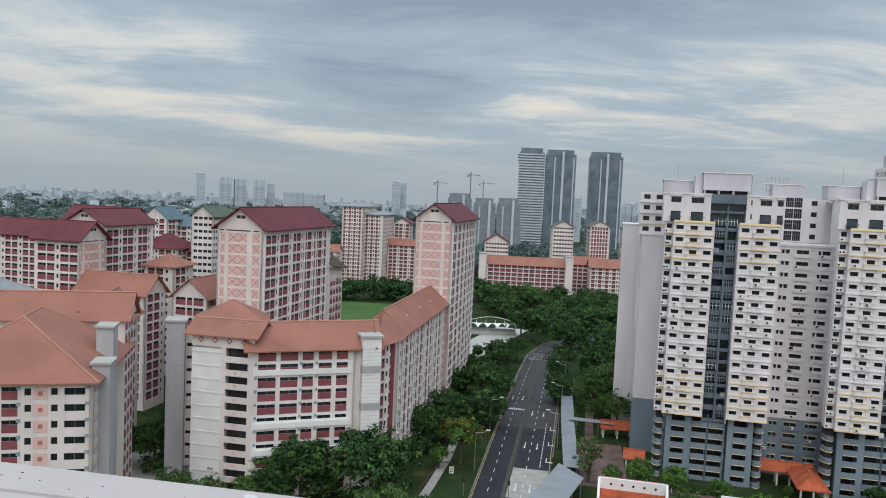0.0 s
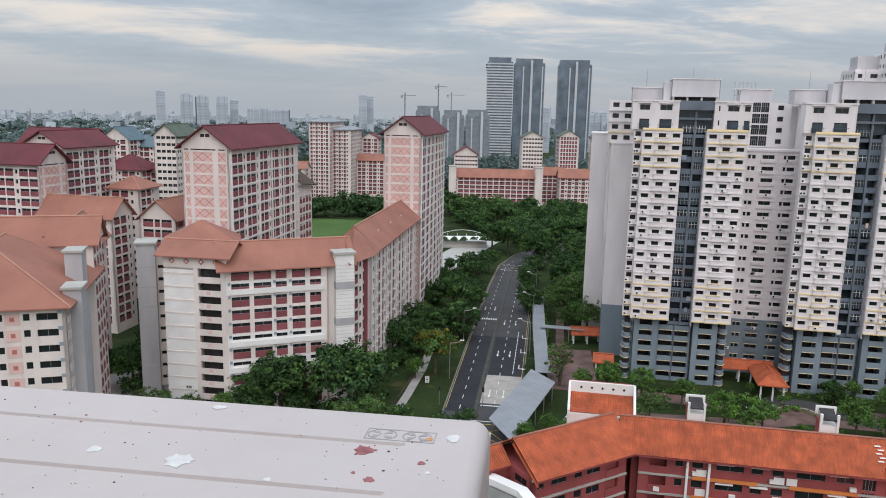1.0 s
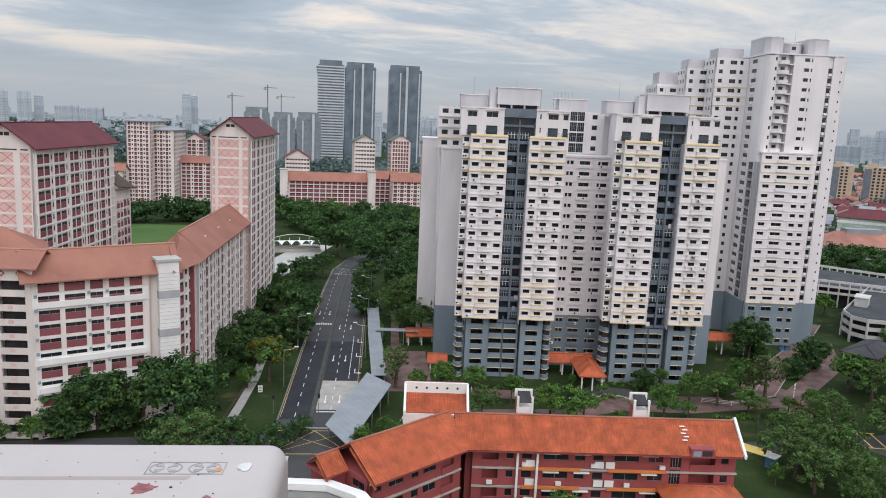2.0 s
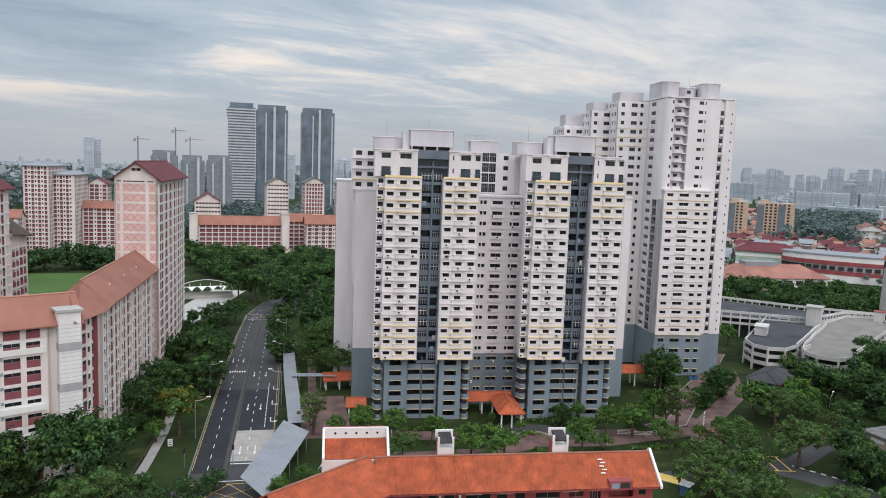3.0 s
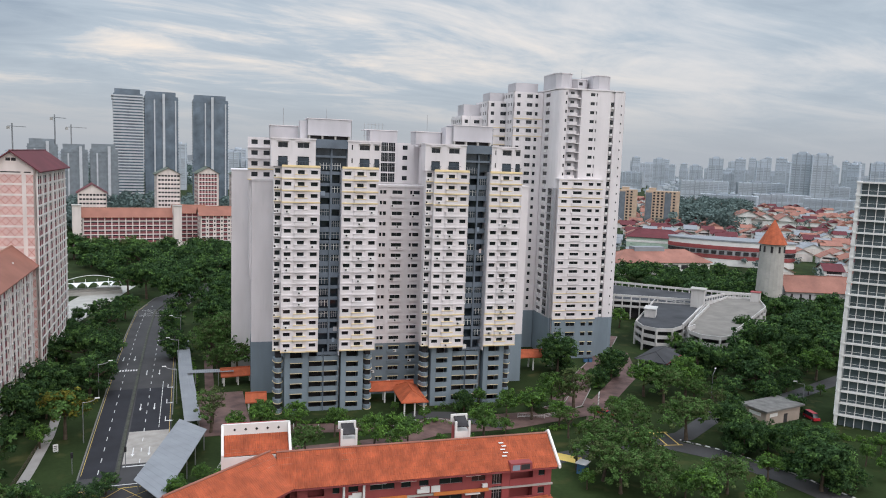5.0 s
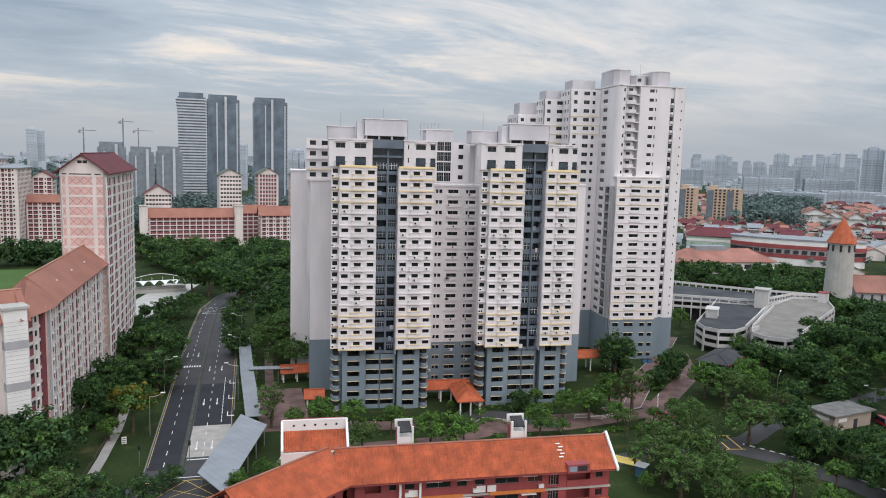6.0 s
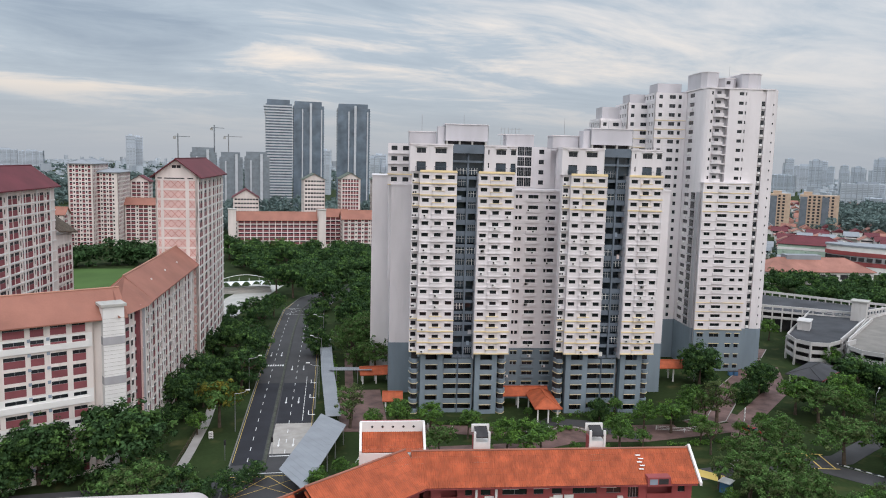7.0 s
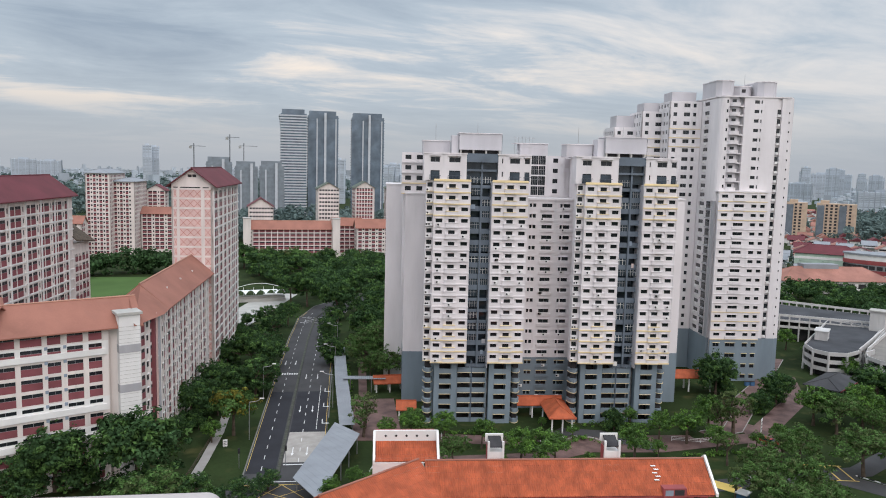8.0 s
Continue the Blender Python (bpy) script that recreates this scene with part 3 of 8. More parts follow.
def white_block():
    b = Building("apartment_block", "tall white block of flats with yellow ledges over a blue-grey base", "building", 60.8, 171.3, -13.5)
    rc = random.Random(2)
    halves = (((-8.7, 0.2), (5.5, 14.3), -10.5, (-11.2, -0.85), (6.85, 14.9)), ((28.4, 37.4), (43.0, 51.6), 26.6, (26.1, 36.7), (43.5, 51.3)))
    for bay_l, bay_r, strip_x, top_l, top_r in halves:
        x0, x1 = bay_l[0], bay_r[1]
        b.box("core", WHITE, x0 + 1.6, x1 - 0.4, 5.6, 24.0, 0, 67.0)
        # two storeys above the bays, set back, with terraces before them
        for (ta, tb), wins in ((top_l, ((1.6, 3.8), (6.1, 8.8))), (top_r, ((0.9, 1.2), (2.9, 5.3), (6.5, 7.7)))):
            facade(b, side(ta, 1.0, 0), tb - ta, 60.8, 2, 3.2, [(p, q, "w") for p, q in wins], WHITE, deep=4.7, head=2.45, sill=1.25)
            b.box("ledge", WHITE, ta - 0.15, tb + 0.15, 0.8, 5.7, 67.2, 67.55)
            for p, q in wins:
                if q - p > 1:
                    b.box("terrace_door", PANE, ta + p, ta + q, 0.93, 0.97, 60.9, 63.0)
                    b.box("ledge", WHITE, ta + p - 0.2, ta + q + 0.2, 0.5, 1.0, 66.75, 66.9)
                    for k in range(int((q - p + 0.6) / 0.35)):
                        b.box("rail_bar", RAILGREY, ta + p - 0.3 + 0.35 * k, ta + p - 0.24 + 0.35 * k, 0.28, 0.34, 60.95, 62.0)
                    b.box("terrace_rail", RAILGREY, ta + p - 0.3, ta + q + 0.3, 0.26, 0.36, 62.0, 62.1)
        for bx0, bx1 in (bay_l, bay_r):
            b.box("balcony_rail", YELLOW, bx0, bx1, 0.0, 0.15, 60.7, 61.2)
            # the projecting bays: three windows a floor, the middle one on a thicker panel
            w_ = bx1 - bx0
            wins = ((0.55, 2.15), (w_ / 2 - 0.8, w_ / 2 + 0.8), (w_ - 2.15, w_ - 0.55))
            facade(b, side(bx0, 0.0, 0), w_, 16.0, 16, FH, [(p, q, "w") for p, q in wins], WHITE, deep=5.7, sill=1.10, head=2.02)
            for i in range(17):
                z = 16.0 + i * FH
                lm = YELLOW if i < 4 or i > 12 else WHITE
                b.box("ledge", lm, bx0 - 0.08, bx1 + 0.08, -0.22, 0.0, z - 0.16, z + 0.16)
                if i < 16:
                    b.box("bay_panel", WHITE, bx0 + w_ / 2 - 1.4, bx0 + w_ / 2 + 1.4, -0.45, 0.0, z + 0.16, z + 1.0)
                    b.box("ledge", lm, bx0 + w_ / 2 - 1.55, bx0 + w_ / 2 + 1.55, -0.55, 0.0, z + 0.98, z + 1.10)
                    b.box("ledge", lm, bx0 + w_ / 2 - 1.55, bx0 + w_ / 2 + 1.55, -0.55, -0.2, z - 0.1, z + 0.14)
                    for p, q in wins:
                        b.box("hood", WHITE, bx0 + p - 0.15, bx0 + q + 0.15, -0.38, 0.0, z + 2.08, z + 2.20)
            for px in (bx0 - 0.02, bx0 + w_ / 2 - 1.55, bx0 + w_ / 2 + 1.4, bx1 - 0.13):
                b.box("mullion_pier", WHITE, px, px + 0.15, -0.14, 0.0, 16.0, 60.8)
        # the narrow strip of service balconies beside the left bay, an air-conditioner on every floor
        facade(b, side(strip_x, 1.5, 0), x0 - strip_x, 16.0, 16, FH, [(0.25, 1.5, "w")], WHITE, deep=2.4, sill=1.2, head=2.3)
        for i in range(16):
            b.box("service_ledge", YELLOW if i < 4 or i > 12 else WHITE, strip_x - 0.05, x0, 0.9, 1.5, 16.1 + FH * i, 16.25 + FH * i)
        # the deep glazed recess between the bays
        ra_, rb_ = bay_l[1], bay_r[0]
        mid = (ra_ + rb_) / 2 + 0.2
        b.box("recess_back", PANE, ra_, rb_, 4.6, 5.5, 14.6, 66.0)
        for i in range(17):
            z = 14.6 + i * FH
            b.box("recess_slab", RECESS, ra_ + 0.02, rb_ - 0.02, 2.4, 4.6, z - 0.3, z)
            b.box("recess_parapet", RECESS, ra_ + 0.02, rb_ - 0.02, 2.3, 2.4, z - 0.3, z + (0.95 if rc.random() < 0.75 else 0.5))
            for xa, xb in ((ra_ + 0.15, mid - 0.25), (mid + 0.25, rb_ - 0.15)):
                # each flat has filled its balcony in its own way: glazed, louvred or left open
                how = rc.random()
                if how < 0.62:
                    n = 4 if how < 0.4 else 3
                    fm = FRAME if how < 0.45 else WHITEPAINT
                    b.box("balcony_pane", PANE, xa, xb, 2.5, 2.53, z + 0.9, z + 2.5)
                    for k in range(n + 1):
                        xk = xa + (xb - xa - 0.08) * k / n
                        b.box("balcony_frame", fm, xk, xk + 0.08, 2.44, 2.5, z + 0.9, z + 2.5)
                    b.box("balcony_frame", fm, xa, xb, 2.43, 2.5, z + 1.9, z + 1.98)
                elif how < 0.78:
                    xa += rc.random() * 0.9
                    b.box("drying_cloth", rc.choice((RED, WHITEPAINT, BLUE, STAIRGREY, PINK)), xa, xa + rc.uniform(0.5, 1.1), 2.15, 2.19, z + 0.2, z + 1.3)
        b.box("recess_pipe", RECESS, mid - 0.22, mid + 0.22, 1.9, 2.4, 14.6, 66.0)
        b.box("recess_cheek", RECESS, ra_ - 0.01, ra_ + 0.12, 0.3, 4.6, 14.6, 60.7)
        b.box("recess_cheek", LILAC, rb_ - 0.12, rb_ + 0.01, 0.3, 4.6, 14.6, 60.7)
        b.box("recess_beam", RECESS, top_l[1], top_r[0], 1.1, 5.5, 65.4, 67.5)
        b.box("top_glazing", PANE, top_l[1] + 0.05, top_r[0] - 0.05, 2.6, 2.7, 60.8, 65.4)
        for xx in (top_l[1] + 0.05, mid - 0.1, top_r[0] - 0.2):
            b.box("balcony_frame", RECESS, xx, xx + 0.2, 2.4, 2.6, 60.8, 65.4)
        b.box("balcony_frame", RECESS, top_l[1] + 0.05, top_r[0] - 0.05, 1.6, 2.6, 63.2, 63.7)
        # blue-grey base
        for bx in (x0 + 1.1, bay_r[0] + 0.7):
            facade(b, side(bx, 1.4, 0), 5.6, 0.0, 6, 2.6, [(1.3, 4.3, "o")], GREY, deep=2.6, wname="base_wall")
            for i in range(1, 6):
                b.box("base_ledge", YELLOW, bx + 1.3, bx + 4.3, 1.2, 1.3, 2.6 * i - 0.32, 2.6 * i - 0.2)
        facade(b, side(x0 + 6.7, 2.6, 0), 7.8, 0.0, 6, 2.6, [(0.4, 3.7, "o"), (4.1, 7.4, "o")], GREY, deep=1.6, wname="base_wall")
        b.box("base_pipe", SLATE, x0 + 10.5, x0 + 10.75, 2.3, 2.6, 0, 15.6)
        for i in range(1, 6):
            b.box("base_ledge", YELLOW, x0 + 7.1, x0 + 14.1, 2.4, 2.5, 2.6 * i - 0.32, 2.6 * i - 0.2)
        # rounded corner balconies of the base
        for cx in (x0 - 0.4, x1 - 1.2):
            for i in range(6):
                z = 2.6 * i
                pts = [(cx + 1.25 * math.cos(math.pi * k / 8 + math.pi), 4.0 + 2.7 * math.sin(math.pi * k / 8 + math.pi)) for k in range(9)]
                b.shape("corner_balcony", GREY).prism(pts, z + 0.15, z + 1.0)
                b.shape("base_ledge", YELLOW).prism([(cx + 1.06 * (px - cx), 4 + 1.03 * (py - 4)) for px, py in pts], z - 0.02, z + 0.13)
            # Dark core supplies the shade seen between the stacked balconies.
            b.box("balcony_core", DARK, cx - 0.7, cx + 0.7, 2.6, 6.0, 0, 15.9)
        b.box("side_wall", GREY, x0 + 1.2, x0 + 1.6, 5.6, 13.4, 0, 16.0)
        FR = side(x1 + 0.01, 5.6, 90)
        facade(b, FR, 16.4, 0.0, 23, FH, repeat(1.0, 16.0, [(1.2, 1.4, "w"), (2.4, 1.2, "w")]), WHITE, deep=0.4, wname="side_wall")
        # lift motor rooms and tank
        off = x0 + 8.7
        b.box("roof_slab", WHITE, x0 + 0.2, x1 - 0.2, 5.2, 24.2, 67.0, 67.45)
        b.box("tank_room", TANKWHITE, off - 2.2, off + 8.4, 7.0, 14.0, 68.5, 72.5)
        b.box("tank_room", TANKWHITE, off - 11.0, off - 4.2, 12.0, 18.0, 67.4, 70.6)
        b.box("tank_room", TANKWHITE, off - 4.0, off - 2.2, 8.0, 13.0, 67.4, 72.0)
        b.box("tank_parapet", WHITE, off - 2.4, off + 8.6, 6.8, 14.2, 72.5, 72.7)
        b.box("tank_parapet", WHITE, off - 11.2, off - 4.0, 11.8, 18.2, 70.6, 70.8)
        # Solid dark block in the empty space below the tank, as its shade.
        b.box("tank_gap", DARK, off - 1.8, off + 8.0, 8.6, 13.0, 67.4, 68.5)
        for px in (-2.0, 1.2, 4.4, 7.8):
            b.box("tank_leg", CONCRETE, off + px, off + px + 0.4, 7.2, 13.8, 67.4, 68.5)
        lad = b.shape("roof_rack", METAL)
        for lx in (-2.35, 8.55):
            for k in range(2):
                lad.tube((off + lx, 7.2 + 0.5 * k, 67.5), (off + lx, 7.2 + 0.5 * k, 72.4), 0.05, 0.05, 5)
            for k in range(9):
                lad.tube((off + lx, 7.2, 67.9 + 0.5 * k), (off + lx, 7.7, 67.9 + 0.5 * k), 0.04, 0.04, 5)
        mast = b.shape("roof_mast", METAL)
        for px, py in ((2.4, 8.0), (-7.8, 13.0)):
            mast.tube((off + px, py, 70.6), (off + px, py, 75.2), 0.07, 0.04, 6)
    # air-conditioners hung on the bays
    acs = Shape().box(-0.45, 0.45, -0.36, 0.0, 0, 0.62, None, 0)
    acs.add([(-0.22 + 0.24 * math.cos(k * math.pi / 5), -0.365, 0.31 + 0.24 * math.sin(k * math.pi / 5)) for k in range(10)], [tuple(range(10))], None, 1)
    acm = acs.mesh("condenser", WHITEPAINT, DARK)
    ra = random.Random(4)
    for bay_l, bay_r, strip_x, *_ in halves:
        for bx in (bay_l[0], bay_r[0]):
            for k in range(11):
                ob = new("condenser", acm)
                ob.parent = b.root
                ob.matrix_local = Matrix.Translation((bx + ra.choice((1.35, 4.4, 7.4)), -0.46, 16.3 + 2.8 * ra.randrange(16)))
        for i in range(16):
            for k in range(2 if ra.random() < 0.4 else 1):
                ob = new("condenser", acm)
                ob.parent = b.root
                ob.matrix_local = Matrix.Translation((strip_x + ra.uniform(0.45, 0.7) + 0.55 * k, 1.45, 16.25 + 2.8 * i + 0.02 * k))
    for k in range(26):
        ob = new("condenser", acm)
        ob.parent = b.root
        ob.matrix_local = Matrix.Translation((14.4 + ra.choice((2.0, 6.4, 7.9, 12.0)), 13.4, 3.2 + 2.8 * ra.randrange(19)))
    # the slab behind, with blank end walls
    for xa, xb in ((-15.2, -7.0), (51.7, 61.2)):
        b.box("end_wall", WHITE, xa, xb, 19.0, 32.0, 14.0, 56.6)
        b.box("end_wall_base", GREY, xa - 0.02, xb + 0.02, 18.95, 32.05, 0.0, 14.0)
        b.box("end_parapet", WHITE, xa - 0.15, xb + 0.15, 18.8, 32.2, 56.6, 57.0)
    for i in range(20):
        b.window(side(-15.23, 30.0, -90), 4.0, 0.0, 2.0 + i * FH, 0.5, 0.6)
        b.window(side(61.23, 20.0, 90), 4.0, 0.0, 2.0 + i * FH, 0.5, 0.6)
    ccols = [(2.9, 3.5, "w"), (3.8, 4.6, "w"), (6.2, 8.9, "w"), (11.0, 11.6, "w"), (11.9, 13.6, "w")]
    facade(b, side(14.4, 13.5, 0), 15.8, 14.0, 15, FH, ccols, WHITE, deep=0.6, sill=1.0, head=1.95, hood=WHITE)
    facade(b, side(14.4, 13.5, 0), 15.8, 0.0, 5, FH, ccols, GREY, deep=0.6, sill=1.0, head=1.95, hood=YELLOW, wname="base_wall")
    for i in range(20):
        b.box("sill_band", WHITE if i > 4 else GREY, 20.2, 23.7, 13.1, 13.5, i * FH + 0.15, i * FH + 0.85)
        b.box("sill_band", WHITE if i > 4 else GREY, 25.9, 28.3, 13.2, 13.5, i * FH + 0.15, i * FH + 0.85)
    b.box("core", LILAC, 14.4, 30.0, 14.1, 32.0, 0, 56.0)
    b.box("end_parapet", WHITE, 14.2, 30.1, 13.2, 32.0, 56.0, 56.5)
    # taller rear range
    facade(b, side(-16.2, 23.0, 0), 8.4, 56.6, 4, FH, [(0.9, 2.5, "w"), (4.0, 5.6, "w")], WHITE, deep=0.5)
    for i in range(4):
        b.box("ledge", YELLOW if i < 2 else WHITE, -16.3, -8.0, 22.6, 23.0, 56.6 + FH * i, 56.85 + FH * i)
    facade(b, side(14.4, 24.0, 0), 14.2, 56.6, 4, FH, [(4.9, 6.8, "g"), (6.9, 8.8, "g"), (10.9, 12.3, "w")], WHITE, deep=0.5)
    b.box("core", WHITE, -15.8, 51.0, 24.5, 36.0, 30, 67.6)
    b.box("tank_room", TANKWHITE, 16.4, 24.1, 26.0, 32.0, 67.6, 71.0)
    b.box("tank_parapet", WHITE, 14.8, 24.2, 25.8, 32.2, 71.0, 71.2)
    rack = b.shape("roof_rack", METAL)
    for k in range(6):
        rack.tube((15.0 + k, 27, 67.6), (15.0 + k, 27, 73.0), 0.06, 0.06, 5)
    for zz in (69.5, 71.0, 72.6):
        rack.tube((14.6, 27, zz), (20.6, 27, zz), 0.06, 0.06, 5)
    # another wing further back
    b.box("rear_wing", WHITE, -20.4, -15.0, 38.0, 54.0, 0, 58.6)
    b.box("end_parapet", WHITE, -20.6, -14.8, 37.8, 54.2, 58.6, 58.9)
    return b.finish()


white_block()


def far_white_tower():
    b = Building("apartment_tower", "very tall white block of flats with stepped roof and grey base", "building", 150.0, 191.3, -15.0)
    b.box("core", WHITE, -1.6, 12.7, 0.6, 9.0, 0, 58.6)
    lcols = [(1.0, 2.9, "w"), (4.9, 7.9, "w"), (10.2, 11.8, "w"), (13.0, 14.4, "w")]
    facade(b, side(-2.0, 0, 0), 15.1, 13.2, 16, 2.84, lcols, WHITE, deep=0.6, sill=1.1, head=2.05, hood=WHITE)
    facade(b, side(-2.0, 0, 0), 15.1, 0.0, 4, 3.3, lcols, GREY, deep=0.6, wname="base_wall", hood=YELLOW)
    for i in range(17):
        b.box("ledge", YELLOW if i < 4 or i > 12 else WHITE, -2.1, 13.2, -0.18, 0.0, 13.1 + 2.84 * i, 13.3 + 2.84 * i)
        if i < 16:
            b.box("bay_panel", WHITE, 2.6, 6.2, -0.35, 0.0, 13.35 + 2.84 * i, 14.2 + 2.84 * i)
    b.box("ledge", WHITE, -2.2, 13.3, -0.2, 9.2, 58.6, 59.0)
    # main tower
    b.box("core", WHITE, -1.6, 20.0, 5.0, 26.0, 0, 87.0)
    facade(b, side(-2.5, 26.5, -90), 22.5, 13.2, 26, 2.84, [(2.4, 3.6, "w"), (12.6, 16.4, "w")], WHITE, deep=0.5, sill=1.0, head=2.2)
    for i in range(15):
        b.window(side(-2.5, 26.5, -90), 20.0, -0.03, 13.6 + 2.84 * i, 3.2, 2.2, "grid")
        b.box("stair_slab", STAIRGREY, 18.2, 21.8, -0.3, 0.0, 13.2 + 2.84 * i, 13.55 + 2.84 * i, side(-2.5, 26.5, -90))
    # a rounded corner between its side and its front
    b.shape("corner_wall", WHITE).prism([(-2.5, 4.0), (-2.35, 3.2), (-1.9, 2.5), (-1.2, 2.1), (-0.5, 2.0), (-0.5, 5.0), (-2.0, 5.0)], 13.2, 87.0)
    b.box("base_wall", GREY, -2.5, 0.2, 2.0, 26.5, 0, 13.2)
    facade(b, side(-0.5, 2.0, 0), 14.2, 56.0, 11, 2.84, [(0.05, 0.6, "w"), (0.9, 5.5, "n"), (8.6, 10.1, "w"), (10.6, 11.0, "w")], WHITE, deep=3.0, sill=1.0, head=2.0)
    facade(b, side(-2.5, 2.0, 0), 0.5, 13.2, 15, 2.84, [], STAIRGREY, deep=3.0)
    for i in range(11):
        z = 56.0 + 2.84 * i
        # curved balconies with a window each, beside the dim stair openings
        pts = [(0.4, 3.0)] + [(2.1 + 1.7 * math.cos(math.pi + math.pi * k / 10), 2.3 + 1.3 * math.sin(math.pi + math.pi * k / 10)) for k in range(11)] + [(3.8, 3.0)]
        b.shape("balcony", WHITE).prism(pts, z + 0.05, z + 1.15)
        b.box("balcony_back", LILAC, 0.4, 3.8, 3.0, 3.2, z + 1.15, z + 2.84)
        b.window(side(0, 3.0, 0), 2.2, -0.03, z + 1.3, 1.3, 0.9)
        b.box("stair_opening", STAIRGREY, 3.9, 5.0, 3.4, 3.6, z + 0.3, z + 2.6)
        b.box("stair_slab", WHITE, 3.8, 5.1, 2.2, 3.4, z - 0.1, z + 0.3)
    b.box("wall", WHITE, 13.1, 13.7, 2.0, 5.0, 13.2, 56.0)
    # front right wall, its corner rounded off
    b.shape("wall", WHITE).prism([(13.7, 2.0), (15.2, 2.0), (15.2, 2.5), (16.6, 2.5), (16.6, 2.0), (19.0, 2.0), (20.2, 2.4), (20.8, 3.2), (21.0, 4.4), (21.0, 6.0), (13.7, 6.0)], 13.2, 87.2)
    b.shape("base_wall", GREY).prism([(13.1, 1.98), (19.0, 1.98), (20.22, 2.38), (20.82, 3.18), (21.02, 4.38), (21.02, 6.0), (13.1, 6.0)], 0.0, 13.2)
    facade(b, side(21.0, 6.0, 90), 20.5, 13.2, 26, 2.84, repeat(1.0, 19.0, [(1.4, 1.3, "w"), (2.6, 1.3, "w")]), WHITE, deep=0.5)
    for i in range(25):
        b.window(side(0, 2.5, 0), 15.9, -0.03, 14.2 + 2.84 * i, 1.2, 1.5)
        b.box("service_ledge", WHITE, 15.2, 16.6, 1.85, 2.5, 13.5 + 2.84 * i, 13.65 + 2.84 * i)
        b.box("condenser", WHITEPAINT, 15.5, 16.3, 1.95, 2.4, 13.65 + 2.84 * i, 14.2 + 2.84 * i)
        b.box("condenser", WHITEPAINT, -2.9, -2.5, 11.0 + (i % 3) * 0.7, 11.9 + (i % 3) * 0.7, 13.35 + 2.84 * i, 13.95 + 2.84 * i)
        b.window(side(0, 2.0, 0), 19.0, -0.03, 14.4 + 2.84 * i, 0.35, 0.6)
    for k, (xa, xb, ya, yb, zt) in enumerate(((-2.0, 3.6, 6.0, 18.0, 92.4), (4.6, 10.0, 8.0, 16.0, 91.0), (10.6, 16.6, 5.0, 16.0, 92.2))):
        ch = 1.4
        b.shape("tank_room", TANKWHITE).prism([(xa + ch, ya), (xb - ch, ya), (xb, ya + ch), (xb, yb), (xa, yb), (xa, ya + ch)], 87.6, zt)
        b.shape("tank_parapet", WHITE).prism([(xa + ch - 0.1, ya - 0.15), (xb - ch + 0.1, ya - 0.15), (xb + 0.15, ya + ch - 0.1), (xb + 0.15, yb), (xa - 0.15, yb), (xa - 0.15, ya + ch - 0.1)], zt, zt + 0.25)
    b.box("tank_opening", DARK, 6.4, 7.6, 7.9, 8.1, 89.2, 90.2)
    b.shape("roof_slab", WHITE).prism([(-2.7, 3.8), (-1.2, 1.8), (19.2, 1.8), (21.2, 4.2), (21.2, 26.7), (-2.7, 26.7)], 87.2, 87.6)
    b.shape("roof_mast", METAL).tube((8.0, 10.0, 91.2), (8.0, 10.0, 95.0), 0.07, 0.04, 6)
    # stepped rear wings
    for xa, xb, ya, yb, top in ((-13.0, -2.6, 16.0, 30.0, 86.0), (-19.5, -10.0, 24.0, 38.0, 83.0), (-27.0, -17.5, 30.0, 44.0, 79.0)):
        b.box("core", WHITE, xa + 0.3, xb, ya + 0.6, yb, 0, top)
        facade(b, side(xa, ya, 0), xb - xa, 13.0, round((top - 13) / 2.84), 2.84, [(1.2, 2.4, "w"), (4.6, 6.6, "w"), (7.6, 8.6, "w")], WHITE, deep=0.6)
        facade(b, side(xa, yb, -90), yb - ya, 13.0, round((top - 13) / 2.84), 2.84, repeat(1.0, yb - ya - 1, [(1.6, 1.3, "w"), (1.4, 1.3, "w")]), WHITE, deep=0.3)
        b.box("base_wall", GREY, xa, xb, ya, yb, 0, 13.0)
        b.box("tank_room", TANKWHITE, xa + 1.5, xb - 1.0, ya + 3, yb - 3, top, top + 4.0)
        for i in range(3):
            b.box("ledge", YELLOW, xa, xb - 0.2, ya - 0.15, ya, top - 8 - 2.84 * i, top - 7.8 - 2.84 * i)
    return b.finish()


far_white_tower()

# ---- the red and cream estate ----


def slab_front(width):
    return [(x0, x1, "r") for x0, x1 in ((1.0, 4.6), (5.5, 9.1), (10.0, 12.3), (13.4, 16.2), (17.2, 19.6)) if x1 < width]


